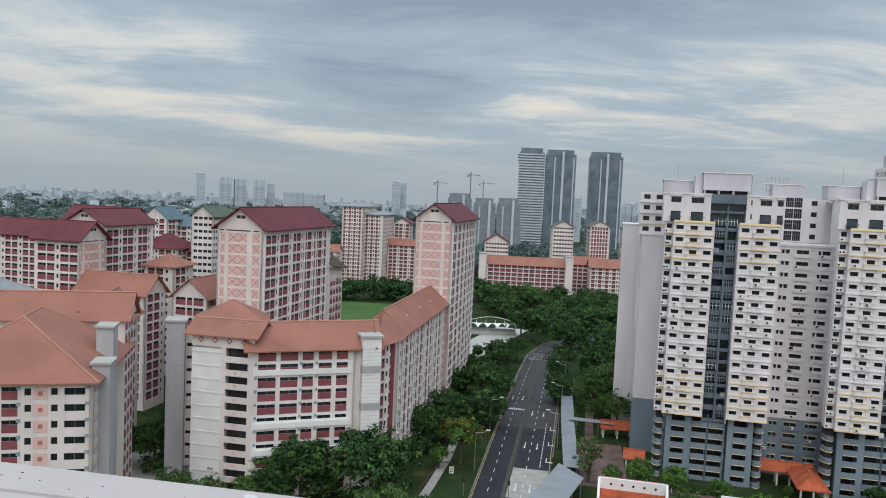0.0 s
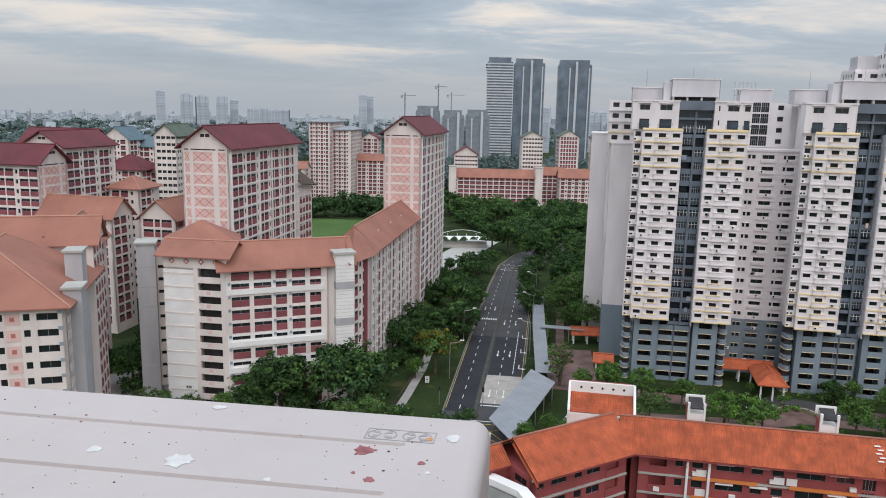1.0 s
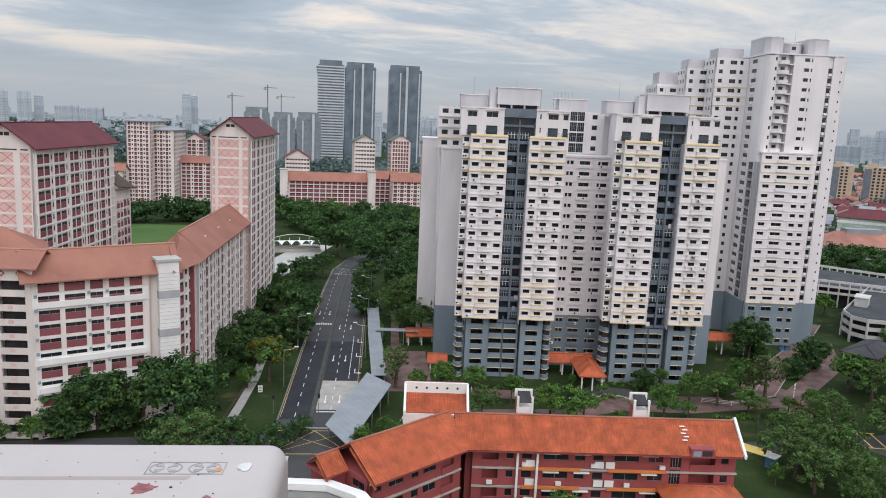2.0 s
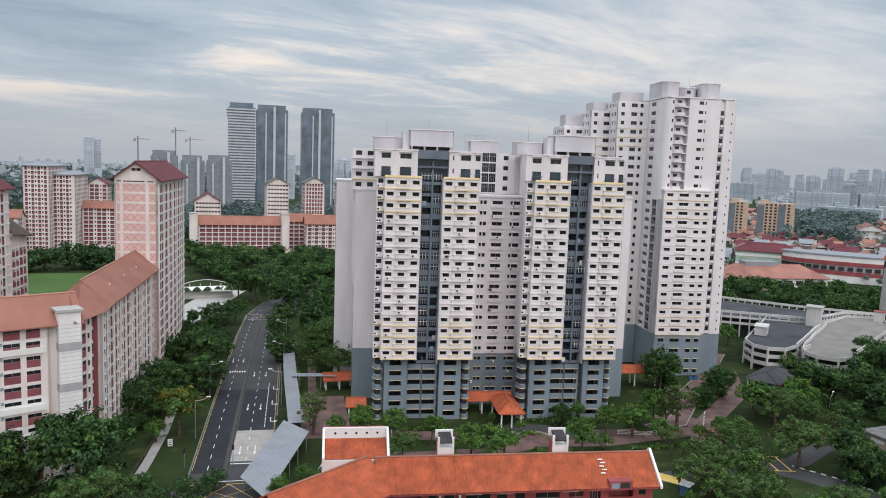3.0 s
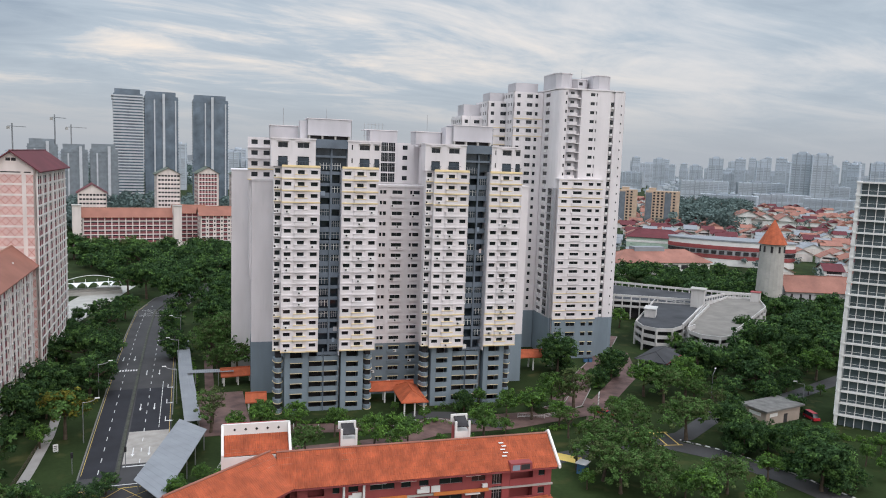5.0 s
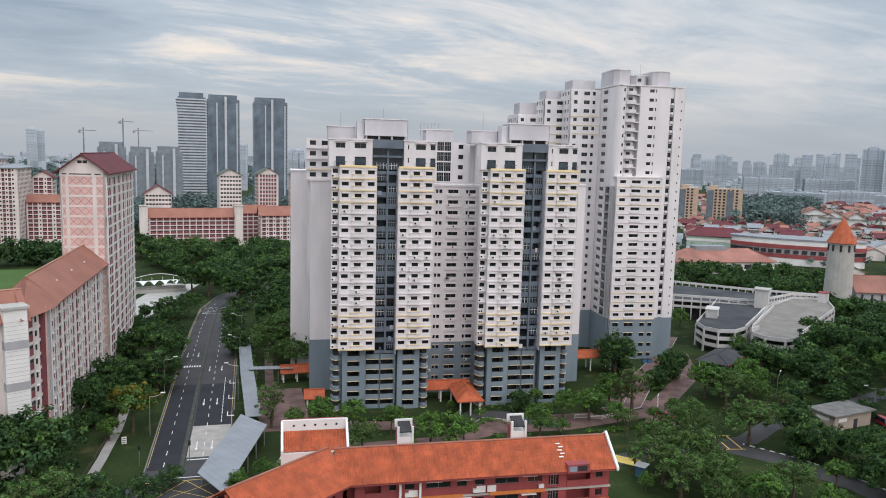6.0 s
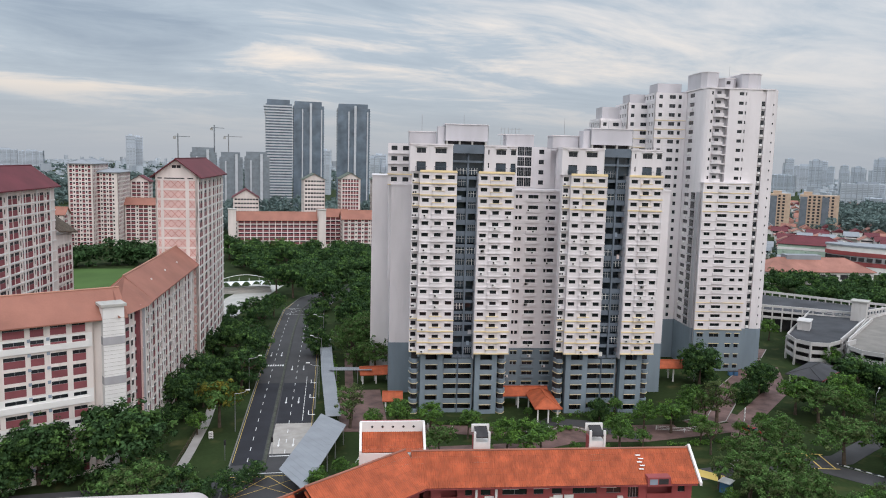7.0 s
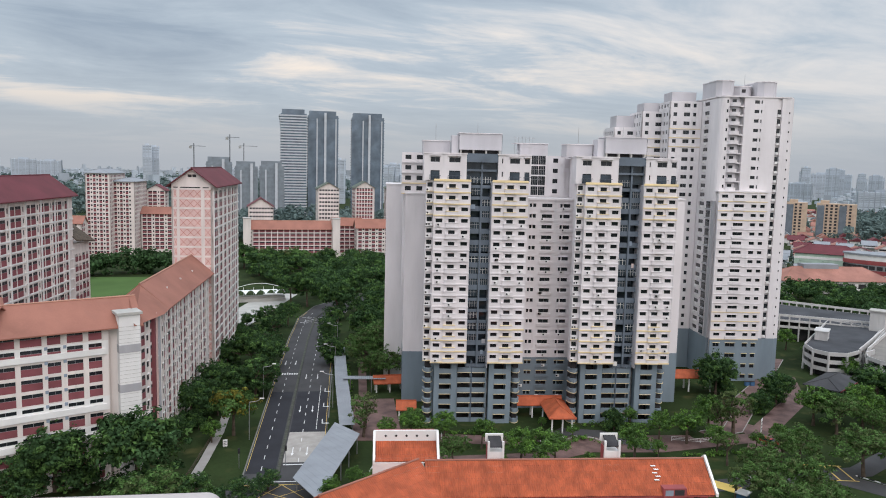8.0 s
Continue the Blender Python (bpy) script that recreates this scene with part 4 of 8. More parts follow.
def bent_slab():
    """The slab block with the terracotta roof: an end wing, a front range and the long range beside the avenue."""
    b = Building("slab_block", "cream slab block of flats with maroon parapets and terracotta roof", "building", 0, 0, 0)
    # end wing
    F = Matrix.Translation((-51.8, 153.4, 0)) @ pose(0, 0, 0, 0, 0, -11)
    b.box("core", CREAM, 0.3, 6.6, 0.7, 15.0, 0, 32.6, F)
    b.box("core", CREAM, 6.6, 13.6, 2.4, 15.0, 0, 32.6, F)
    facade(b, F, 6.6, 2.8, 10, 2.8, [], WHITEPAINT, deep=0.6, wname="end_wall")
    for i in range(12):
        b.box("string_course", CREAM, -0.1, 6.7, -0.08, 0.0, 1.8 + 2.8 * i, 2.1 + 2.8 * i, F)
    b.box("end_wall", WHITEPAINT, 0, 6.6, 0, 0.6, 0, 2.8, F)
    b.box("plaque_board", WHITEPAINT, 3.9, 5.5, -0.12, -0.08, 5.0, 5.9, F)
    for k in range(3):
        b.box("plaque_bar", DARK, 4.15 + 0.42 * k, 4.42 + 0.42 * k, -0.14, -0.118, 5.2, 5.7, F)
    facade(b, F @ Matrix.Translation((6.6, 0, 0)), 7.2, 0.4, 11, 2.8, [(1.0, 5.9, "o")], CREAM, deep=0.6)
    b.box("wall", CREAM, 0, 13.8, -0.02, 0.6, 31.2, 33.6, F)
    D_ = b.shape("diamond_trim", LATTICE)
    for px in (2.0, 5.2, 8.4, 11.6):
        D_.add([(px - 0.7, -0.08, 32.6), (px, -0.08, 31.9), (px + 0.7, -0.08, 32.6), (px, -0.08, 33.3), (px - 0.7, 0, 32.6), (px, 0, 31.9), (px + 0.7, 0, 32.6), (px, 0, 33.3)], CUBE_F, F)
        b.box("diamond_core", CREAM, px - 0.25, px + 0.25, -0.1, -0.07, 32.35, 32.85, F)
    for i in range(10):
        b.box("plaque", PANEL, 9.3, 10.3, -0.14, -0.11, 0.6 + 2.8 * i, 1.3 + 2.8 * i, F)
    gable_roof(b, TERRA, -0.5, 14.3, -0.3, 7.6, 34.0, 36.3, 0.9, "x", F)
    b.box("end_side", CREAM, -0.02, 0.4, 0.6, 15.0, 0, 34.0, F)
    # front range
    G_ = Matrix.Translation((-38.3, 150.6, 0)) @ pose(0, 0, 0, 0, 0, 19.5)
    b.box("core", CREAM, 0.0, 24.0, 2.2, 10.5, 0, 31.4, G_)
    for i in range(11):
        zf = 0.6 + 2.8 * i
        if i in (3, 5, 9):
            facade(b, G_, 20.8, zf, 1, 2.8, slab_front(20.8), WHITEPAINT, deep=0.6, panel=WHITEPAINT if i < 9 else RED)
            b.box("parapet_cap", WHITEPAINT, 0.6, 20.2, -0.30, 0.0, zf + 0.1, zf + 1.25, G_)
        else:
            facade(b, G_, 20.8, zf, 1, 2.8, slab_front(20.8), CREAM, deep=0.6)
        for px in (0.55, 9.75, 13.0):
            b.box("joint_block", BLUE, px - 0.28, px + 0.28, -0.14, -0.02, zf + 2.1, zf + 2.7, G_)
    b.box("wall", CREAM, 0, 20.8, 0, 0.6, 0, 0.6, G_)
    facade(b, G_ @ Matrix.Translation((20.8, 1.0, 0)), 3.4, 0.6, 11, 2.8, [(0.5, 1.3, "w"), (1.8, 3.2, "r")], CREAM, deep=0.6, panel=PANEL)
    gable_roof(b, TERRA, -0.8, 26.0, -0.2, 9.8, 31.9, 36.0, 1.2, "x", G_)
    # stair tower at the bend
    b.box("stair_tower", WHITEPAINT, 22.4, 26.4, -1.8, 3.0, 0, 33.6, G_)
    for k in range(3):
        b.box("stair_band", STAIRGREY, 22.36, 26.44, -1.86, 3.04, 10 + 8 * k, 11.6 + 8 * k, G_)
    b.box("stair_cap", CONCRETE, 22.0, 26.8, -2.2, 3.4, 33.6, 34.1, G_)
    for k in range(40):
        b.box("stair_joint", CONCRETE, 22.39, 26.41, -1.83, -1.79, 0.8 * k, 0.8 * k + 0.05, G_)
    # corner range
    H_ = Matrix.Translation((-15.0, 157.0, 0)) @ pose(0, 0, 0, 0, 0, 66)
    b.box("core", CREAM, 0, 13.4, 0.7, 9.0, 0, 31.4, H_)
    facade(b, H_, 13.4, 0.6, 11, 2.8, repeat(0.4, 12.0, [(0.7, 1.5, "r"), (0.6, 0.9, "w")]), CREAM, deep=0.7, proud=0.08, hood=WHITEPAINT, flush=True)
    # long range beside the avenue
    K_ = Matrix.Translation((-10.6, 166.5, 0)) @ pose(0, 0, 0, 0, 0, 79.5)
    L = 60.0
    b.box("core", CREAM, 0, L, 0.7, 10.6, 0, 31.4, K_)
    facade(b, K_, L, 0.6, 11, 2.8, repeat(2.0, L, [(0.75, 1.9, "r"), (0.6, 1.0, "w"), (0.75, 1.5, "r"), (0.8, 0.8, "w")]), CREAM, deep=0.7, hood=WHITEPAINT, proud=0.08, flush=True)
    b.box("pier", PANEL, -0.2, 0.8, -0.35, 0.0, 0, 32.0, K_)
    b.box("pier", STAIRGREY, 1.4, 2.6, -0.45, 0.0, 0, 31.4, K_)
    b.box("pier", RED, -1.2, -0.3, -0.2, 0.5, 0, 31.4, K_)
    for px in range(8, 60, 6):
        b.box("pier", WHITEPAINT, px - 0.2, px + 0.2, -0.22, 0.0, 0, 31.4, K_)
    for i in range(11):
        for px in (4, 14, 24, 34, 44, 54):
            b.box("laundry_rack", METAL, px, px + 1.8, -1.6, -1.5, 1.6 + 2.8 * i, 1.66 + 2.8 * i, K_)
    gable_roof(b, TERRA, 8.0, L + 0.5, -0.2, 10.0, 32.4, 36.8, 1.2, "x", K_)
    # roof planes turning the corner
    s = b.shape("roof", TERRA)
    e0, e1 = G_ @ Vector((26.0, -1.4, 31.2)), K_ @ Vector((8.0, -1.4, 31.6))
    r0, r1 = G_ @ Vector((26.0, 4.8, 36.2)), K_ @ Vector((8.0, 4.9, 36.9))
    m0, m1 = H_ @ Vector((0.0, -1.3, 31.3)), H_ @ Vector((12.5, -1.3, 31.4))
    b0, b1 = G_ @ Vector((20.0, 11.4, 31.0)), K_ @ Vector((8.0, 11.6, 31.2))
    s.add([e0, m0, m1, e1, r1, r0, b0, b1], [(0, 1, 5), (1, 2, 4, 5), (2, 3, 4), (5, 4, 7, 6)])
    vents = b.shape("roof_vent", WHITEPAINT)
    for px in (18, 32, 46):
        vents.box(px, px + 0.3, 1.6, 1.9, 33.6, 34.6, K_)
    # hipped roof behind the end wing and its stair tower
    Q = Matrix.Translation((-46.0, 165.0, 0)) @ pose(0, 0, 0, 0, 0, 14)
    b.box("core", CREAM, -8, 6, 0, 12, 0, 34.0, Q)
    s.add([Q @ Vector(p) for p in ((-9.5, -1.5, 33.8), (7.5, -1.5, 33.8), (7.5, 13.5, 33.8), (-9.5, 13.5, 33.8), (-1.0, 6.0, 38.6))], [(0, 1, 4), (1, 2, 4), (2, 3, 4), (3, 0, 4), (3, 2, 1, 0)])
    b.box("stair_tower", STAIRGREY, -14.4, -10.6, -2.0, 3.0, 0, 34.6, Q)
    b.box("stair_cap", CONCRETE, -14.8, -10.2, -2.4, 3.4, 34.6, 35.0, Q)
    facade(b, Q @ Matrix.Translation((-10.6, 0, 0)), 3.2, 2.0, 11, 2.8, [(0.3, 2.9, "r")], CREAM, deep=0.7, panel=CREAM)
    for k in range(7):
        b.box("stair_band", CONCRETE, -14.44, -10.56, -2.04, 3.04, 4.4 * k + 3, 4.4 * k + 3.25, Q)
    return b.finish()


bent_slab()


def gable_tower(name, label, x, y, yaw, W, L, eave, ridge, roof, wall=CREAM, lattice=True, floors=None, group="", detail=True):
    """A tower with a gable end towards the viewer's side; the origin is the front right corner, its length runs along +y."""
    b = Building(name, label, "building", x, y, yaw, group=group)
    n = floors or int((eave - 3.0) / 2.8)
    z0 = eave - 1.6 - n * 2.8
    b.box("core", wall, -W + 0.3, -0.5, 0.6, L - 0.2, 0, eave)
    F = side(-W, 0, 0)
    if lattice:
        cols = [(0.6, 1.4, "x"), (2.2, W - 3.4, "x"), (W - 2.4, W - 0.7, "x")] if W < 12.5 else [(0.8, 2.0, "x"), (3.0, W - 4.5, "x"), (W - 3.0, W - 1.0, "x")]
    else:
        cols = repeat(0.4, W - 0.4, [(0.5, 1.5, "w"), (0.6, 1.5, "w")])
    facade(b, F, W, z0, n, 2.8, cols, wall, deep=0.6)
    b.box("wall", wall, 0, W, 0, 0.6, 0, z0, F)
    b.box("wall", wall, 0, W, 0, 0.6, z0 + n * 2.8, eave, F)
    for xa, xb in ((0.6, 1.8), (2.4, W - 3.6), (W - 2.8, W - 1.2)):
        b.box("vent_slot", DARK, xa, xb, -0.02, 0.1, eave - 1.1, eave - 0.8, F)
    c = W / 2
    b.box("attic_window", DARK, c - 1.2, c - 0.1, -0.03, 0.2, eave + 0.45 * (ridge - eave), eave + 0.45 * (ridge - eave) + 0.8, F)
    b.box("attic_window", DARK, c + 0.1, c + 1.2, -0.03, 0.2, eave + 0.45 * (ridge - eave), eave + 0.45 * (ridge - eave) + 0.8, F)
    R_ = side(0, 0, 90)
    facade(b, R_, L, z0, n, 2.8, repeat(0.8, L - 0.6, [(0.5, 2.9, "r"), (0.3, 2.6, "r"), (0.6, 0.8, "w"), (0.5, 2.6, "r"), (0.3, 2.9, "r"), (0.7, 0.7, "w")]), wall, deep=0.7, proud=0.10, band=WHITEPAINT, flush=True)
    b.box("wall", wall, 0, L, 0, 0.6, 0, z0, R_)
    b.box("wall", wall, 0, L, 0, 0.6, z0 + n * 2.8, eave, R_)
    px = 0.4
    while px < L - 1:
        b.box("pier", WHITEPAINT, px, px + 0.4, -0.3, 0.0, 0, eave - 0.4, R_)
        px += 8.2
    FL = side(-W, L, -90)
    facade(b, FL, L, z0, n, 2.8, repeat(0.6, L - 0.4, [(0.5, 2.8, "r"), (0.3, 2.6, "r"), (0.6, 0.8, "w")]), wall, deep=0.4)
    b.box("wall", wall, 0, L, 0, 0.3, 0, z0, FL)
    gable_roof(b, roof, -W, 0.0, 0.0, L, eave, ridge, 1.3, "y", None, 0.3, wall)
    return b


gable_tower("gabled_tower", "cream tower of flats with lattice gable and maroon roof", 1.8, 226.5, -10.2, 11.6, 50.0, 57.4, 61.8, MAROON, group="maroon roofed towers").finish(190, 60)
b = gable_tower("gabled_tower", "wide cream tower of flats with lattice gable and maroon roof", -45.4, 185.5, -12.5, 12.6, 45.0, 54.4, 59.0, MAROON, group="maroon roofed towers")
Fx = Matrix.Translation((-12.6, 45.0, 0))
b.box("annexe", CREAM, 0.0, 12.4, 0.0, 12.0, 0, 40.0, Fx)
facade(b, Matrix.Translation((0, 45.2, 0)) @ pose(0, 0, 0, 0, 0, 90), 11.5, 1.0, 13, 2.8, repeat(0.4, 11, [(0.6, 2.2, "r"), (0.5, 1.8, "r")]), CREAM, deep=0.5)
s = b.shape("annexe_roof", BARK)
s.add([(-6, 44.6, 47.0), (1.2, 44.6, 41.0), (1.2, 58, 39.6), (-6, 58, 45.0), (-6, 44.6, 47.4), (1.2, 44.6, 41.4), (1.2, 58, 40.0), (-6, 58, 45.4)], CUBE_F)
b.finish()
gable_tower("gabled_tower", "cream tower of flats with pink panels and maroon roof", -107.0, 233.0, -12.0, 14.0, 26.0, 51.0, 55.2, MAROON, group="maroon roofed towers").finish(60, 30)
gable_tower("gabled_tower", "cream tower of flats with lattice gable end and maroon roof", -103.0, 226.0, 78.0, 12.0, 15.0, 47.5, 52.0, MAROON, group="maroon roofed towers").finish(60, 30)

# more of the estate: the low slab with hipped roofs, and blocks behind it


def hipped_slab():
    b = Building("slab_block", "cream and maroon slab block with hipped terracotta roofs", "building", -57.5, 122.0, 13.0)
    b.box("core", CREAM, -30, -0.6, 0.8, 11.0, 0, 30.5)
    cols = [(-29 + 30, -26.5 + 30, "r"), (4.6, 7.2, "r"), (8.6, 11.4, "r"), (12.4, 15.2, "r"), (16.2, 18.6, "r"), (19.6, 20.6, "w"), (23.6, 24.6, "w"), (25.6, 28.8, "w")]
    facade(b, side(-30, 0, 0), 30.0, 0.3, 11, 2.75, cols, CREAM, deep=0.8)
    for i in range(11):
        b.box("tile_panel", PANEL, -9.1, -6.9, -0.06, 0.0, 0.6 + 2.75 * i, 2.6 + 2.75 * i)
        b.box("diamond_trim", LATTICE, -8.35, -7.65, -0.1, -0.05, 1.25 + 2.75 * i, 1.95 + 2.75 * i)
        b.box("joint_block", BLUE, -11.6, -11.0, -0.12, 0.0, 2.3 + 2.75 * i, 2.9 + 2.75 * i)
        b.box("joint_block", BLUE, -1.2, -0.6, -0.12, 0.0, 2.3 + 2.75 * i, 2.9 + 2.75 * i)
    facade(b, side(0, 0, 90), 11.0, 0.3, 11, 2.75, [(1.0, 3.4, "o"), (4.4, 6.8, "o"), (7.8, 10.2, "o")], CREAM, deep=0.6)
    hip_roof(b, TERRA, -27, 0, 0, 30, 31.0, 40.2, 1.2, 11.0)
    # upper hipped range behind
    b.box("core", CREAM, -26, -2.0, 11.0, 26.0, 0, 31.0)
    gable_roof(b, TERRA, -26, 0.4, 27.0, 37.0, 37.0, 41.4, 0.8, "x", None, 0.25, CREAM, "rear_roof")
    b.box("wall", CREAM, -26, -0.7, 27.0, 37.0, 0, 37.0)
    facade(b, side(-0.1, 27.0, 90), 10.0, 0.4, 13, 2.8, [(0.8, 3.2, "r"), (4.0, 6.2, "r"), (7.0, 9.2, "r")], CREAM, deep=0.6)
    # stair towers
    for sx0, sy0, top in ((-1.0, 3.5, 33.0), (-2.5, 13.5, 37.5)):
        b.box("stair_tower", STAIRGREY, sx0, sx0 + 2.9, sy0, sy0 + 4.2, 0, top)
        b.box("stair_cap", CONCRETE, sx0 - 0.3, sx0 + 3.2, sy0 - 0.4, sy0 + 4.6, top, top + 0.4)
        for k in range(8):
            b.box("stair_band", CONCRETE, sx0 - 0.04, sx0 + 2.94, sy0 - 0.04, sy0 + 4.24, 3.8 * k + 2, 3.8 * k + 2.25)
    # long range running back
    b.box("core", CREAM, -14.0, -4.6, 31.0, 66.0, 0, 32.6)
    facade(b, side(-4.0, 31.0, 90), 35.0, 0.3, 11, 2.9, repeat(0.6, 34.0, [(0.6, 2.6, "r"), (0.5, 2.6, "r"), (0.8, 1.0, "w")]), CREAM, deep=0.6)
    gable_roof(b, TERRA, -14.0, -4.0, 29.0, 66.0, 33.0, 38.0, 1.2, "y", None, 0.25, CREAM)
    return b.finish(160, 60)


hipped_slab()


def low_block(x, y, yaw, W, D, eave, ridge, roof, label, hip=False, wall=CREAM, pattern=None, group="", cap=12, name="apartment_slab"):
    """A mid-rise block: openings towards -y and on both ends."""
    b = Building(name, label, "building", x, y, yaw, group=group)
    n = int((eave - 0.4) / 2.8)
    b.box("core", wall, 0.4, W - 0.4, 0.6, D - 0.3, 0, eave)
    pat = pattern or [(0.7, 2.6, "r"), (0.6, 2.6, "r"), (0.9, 0.9, "w")]
    for F, wd in ((side(0, 0, 0), W), (side(W, 0, 90), D), (side(0, D, -90), D)):
        facade(b, F, wd, eave - n * 2.8, n, 2.8, repeat(0.5, wd - 0.3, pat), wall, deep=0.5)
        b.box("wall", wall, 0, wd, 0, 0.5, 0, eave - n * 2.8, F)
    b.box("wall", wall, 0, W, D - 0.3, D, 0, eave)
    if hip:
        hip_roof(b, roof, 0, W, 0, D, eave + 0.3, ridge, 1.0)
    else:
        gable_roof(b, roof, 0, W, 0, D, eave, ridge, 1.0, "x" if W >= D else "y", None, 0.25, wall)
    return b.finish(cap, 8)


EST = "blocks of the red and cream estate"
low_block(-105, 212, -12, 22, 10, 33.4, 38.0, TERRA, "cream and maroon slab block with terracotta gable roof", group=EST)
low_block(-74.5, 204, -12, 10.5, 14, 34.0, 38.5, TERRA, "cream and maroon block with terracotta gable roof", pattern=[(0.4, 3.0, "r"), (0.4, 1.6, "r")], group=EST)
low_block(-62, 222, 8, 16, 12, 34.5, 40.0, TERRA, "maroon fronted block with terracotta gable roof", pattern=[(0.6, 4.0, "R")], group=EST)
low_block(-101, 250, -12, 11, 12, 36.5, 40.5, TERRA, "cream block with terracotta hipped roof", True, group=EST)
low_block(-150, 205, -20, 36, 12, 33.0, 37.0, GREYROOF, "long cream block with grey roof beside the estate", True, group=EST)
low_block(-164, 318, -14, 32, 16, 47.5, 53.5, MAROON, "distant cream block with maroon gable roof", group=EST)
low_block(-190, 296, -14, 34, 16, 42.5, 48.0, MAROON, "distant cream block with maroon gable roof", group=EST)
low_block(-131, 318, -12, 18, 16, 37.0, 43.0, MAROON, "cream slab with maroon hipped roof", True, group=EST)
low_block(-116, 322, -6, 18, 16, 36.0, 42.0, MAROON, "cream slab with maroon hipped roof", True, group=EST)
low_block(-152, 372, -10, 14, 16, 47.5, 53.0, BLUEROOF, "cream block with dull blue roof", group=EST)
low_block(-139, 380, -10, 14, 12, 44.0, 49.0, BLUEROOF, "cream block with dull blue roof", group=EST)
low_block(-108, 316, -6, 9.5, 22, 52.0, 56.0, GREENROOF, "slim cream tower with yellow grid front and green roof", wall=CREAM, pattern=[(0.5, 1.7, "w"), (0.4, 1.7, "w")], group=EST)
low_block(-158, 420, -10, 40, 12, 40.0, 44.0, BLUEROOF, "long low block with faded blue roof", True, group=EST)
low_block(-75.5, 537, -7, 15.0, 44, 54.5, 57.5, GREYROOF, "tall cream block with maroon bays and grey roof", True, pattern=[(0.6, 1.6, "r"), (0.5, 1.0, "w")], group=EST, cap=60)
low_block(-60.2, 545, -7, 14, 40, 49.0, 51.5, GREYROOF, "cream block with maroon bays and grey roof", True, pattern=[(0.6, 1.6, "r"), (0.5, 1.0, "w")], group=EST, cap=60)
low_block(-96, 525, -7, 20, 12, 23, 27, TERRA, "low cream slab with terracotta roof", group=EST)
low_block(-44, 560, -7, 26, 14, 27, 31, TERRA, "low cream slab with terracotta roof", group=EST)
low_block(-42, 590, -7, 13, 14, 42, 46, MAROON, "cream tower with maroon roof behind the slabs", group=EST)
low_block(-101, 470, -7, 20, 12, 26, 30, TERRA, "low cream slab with terracotta roof by the field", group=EST)
low_block(28, 507, -3, 54, 12, 20.8, 25.5, TERRA, "long cream slab with maroon parapets and terracotta roof", pattern=[(0.6, 3.4, "r")], group=EST, cap=60)
low_block(27, 530, -3, 17, 24, 34, 39.5, MAROON, "cream lattice tower with maroon roof behind a slab", pattern=[(0.5, 1.5, "w")], group=EST)
low_block(75, 532, -3, 15, 18, 47, 51, GREENROOF, "cream lattice tower with grey-green gable roof", pattern=[(0.5, 1.5, "w")], group=EST)
low_block(102, 534, -3, 14, 18, 48, 52, GREENROOF, "cream and red lattice tower with grey-green gable roof", pattern=[(0.5, 1.5, "r")], group=EST)
low_block(125, 528, -3, 14, 18, 48, 52, GREENROOF, "cream lattice tower with grey-green gable roof", pattern=[(0.5, 1.5, "w")], group=EST)
low_block(84, 520, -3, 20, 12, 22, 26.5, TERRA, "cream slab with maroon parapets and terracotta roof", pattern=[(0.6, 3.0, "r")], group=EST)
low_block(97, 501, -3, 42, 12, 22, 27, TERRA, "cream slab with maroon parapets and terracotta roof", pattern=[(0.6, 2.4, "r"), (0.6, 1.0, "w")], group=EST, cap=60)
for x_, y_ in ((22.5, 504.0), (80.5, 500.0)):
    bb = Building("stair_shaft", "plain cream stair shaft beside a slab block", "building", x_, y_, -3)
    bb.box("shaft", CREAM, 0, 5, 0, 8, 0, 27.5)
    bb.box("cap", CONCRETE, -0.3, 5.3, -0.3, 8.3, 27.5, 28.0)
    bb.finish()

# ---- the red school with clay tile roofs ----


roll = random.Random(8)


def tiled_slope(b, F, x0, x1, y0, z0, y1, z1, pitch=0.36):
    """A slope of clay tiles with raised rolls running down it."""
    s = b.shape("tile_roof", ORANGE)
    n = max(1, round((x1 - x0) / pitch))
    w = (x1 - x0) / n
    up = Vector((0, -(z1 - z0), y1 - y0)).normalized()
    for i in range(n):
        xa, xb = x0 + i * w, x0 + (i + 1) * w
        rows = 6
        for k in range(rows):
            ya, za = y0 + (y1 - y0) * k / rows, z0 + (z1 - z0) * k / rows
            yb, zb = y0 + (y1 - y0) * (k + 1) / rows, z0 + (z1 - z0) * (k + 1) / rows
            j = 0.005 + 0.01 * roll.random()
            v = [(xa, ya, za), ((xa + xb) / 2, ya + up.y * 0.14, za + up.z * 0.14), (xb, ya, za),
                 (xa, yb, zb - j), ((xa + xb) / 2, yb + up.y * 0.10, zb + up.z * 0.10 - j), (xb, yb, zb - j)]
            s.add(v, [(0, 1, 4, 3), (1, 2, 5, 4)], F)


def tile_gable(b, F, x0, x1, y0, y1, eave, ridge):
    c = (y0 + y1) / 2
    tiled_slope(b, F, x0, x1, y0, eave, c, ridge)
    R_ = F @ Matrix.Translation((x0 + x1, 2 * c, 0)) @ pose(0, 0, 0, 0, 0, 180)
    tiled_slope(b, R_, x0, x1, y0, eave, c, ridge)
    b.box("roof_deck", SCHOOLRED, x0 + 0.1, x1 - 0.1, y0 + 0.1, y1 - 0.1, eave - 0.35, eave - 0.05, F)
    b.shape("ridge_cap", TERRA).tube(F @ Vector((x0, c, ridge + 0.06)), F @ Vector((x1, c, ridge + 0.06)), 0.18, 0.18, 6)


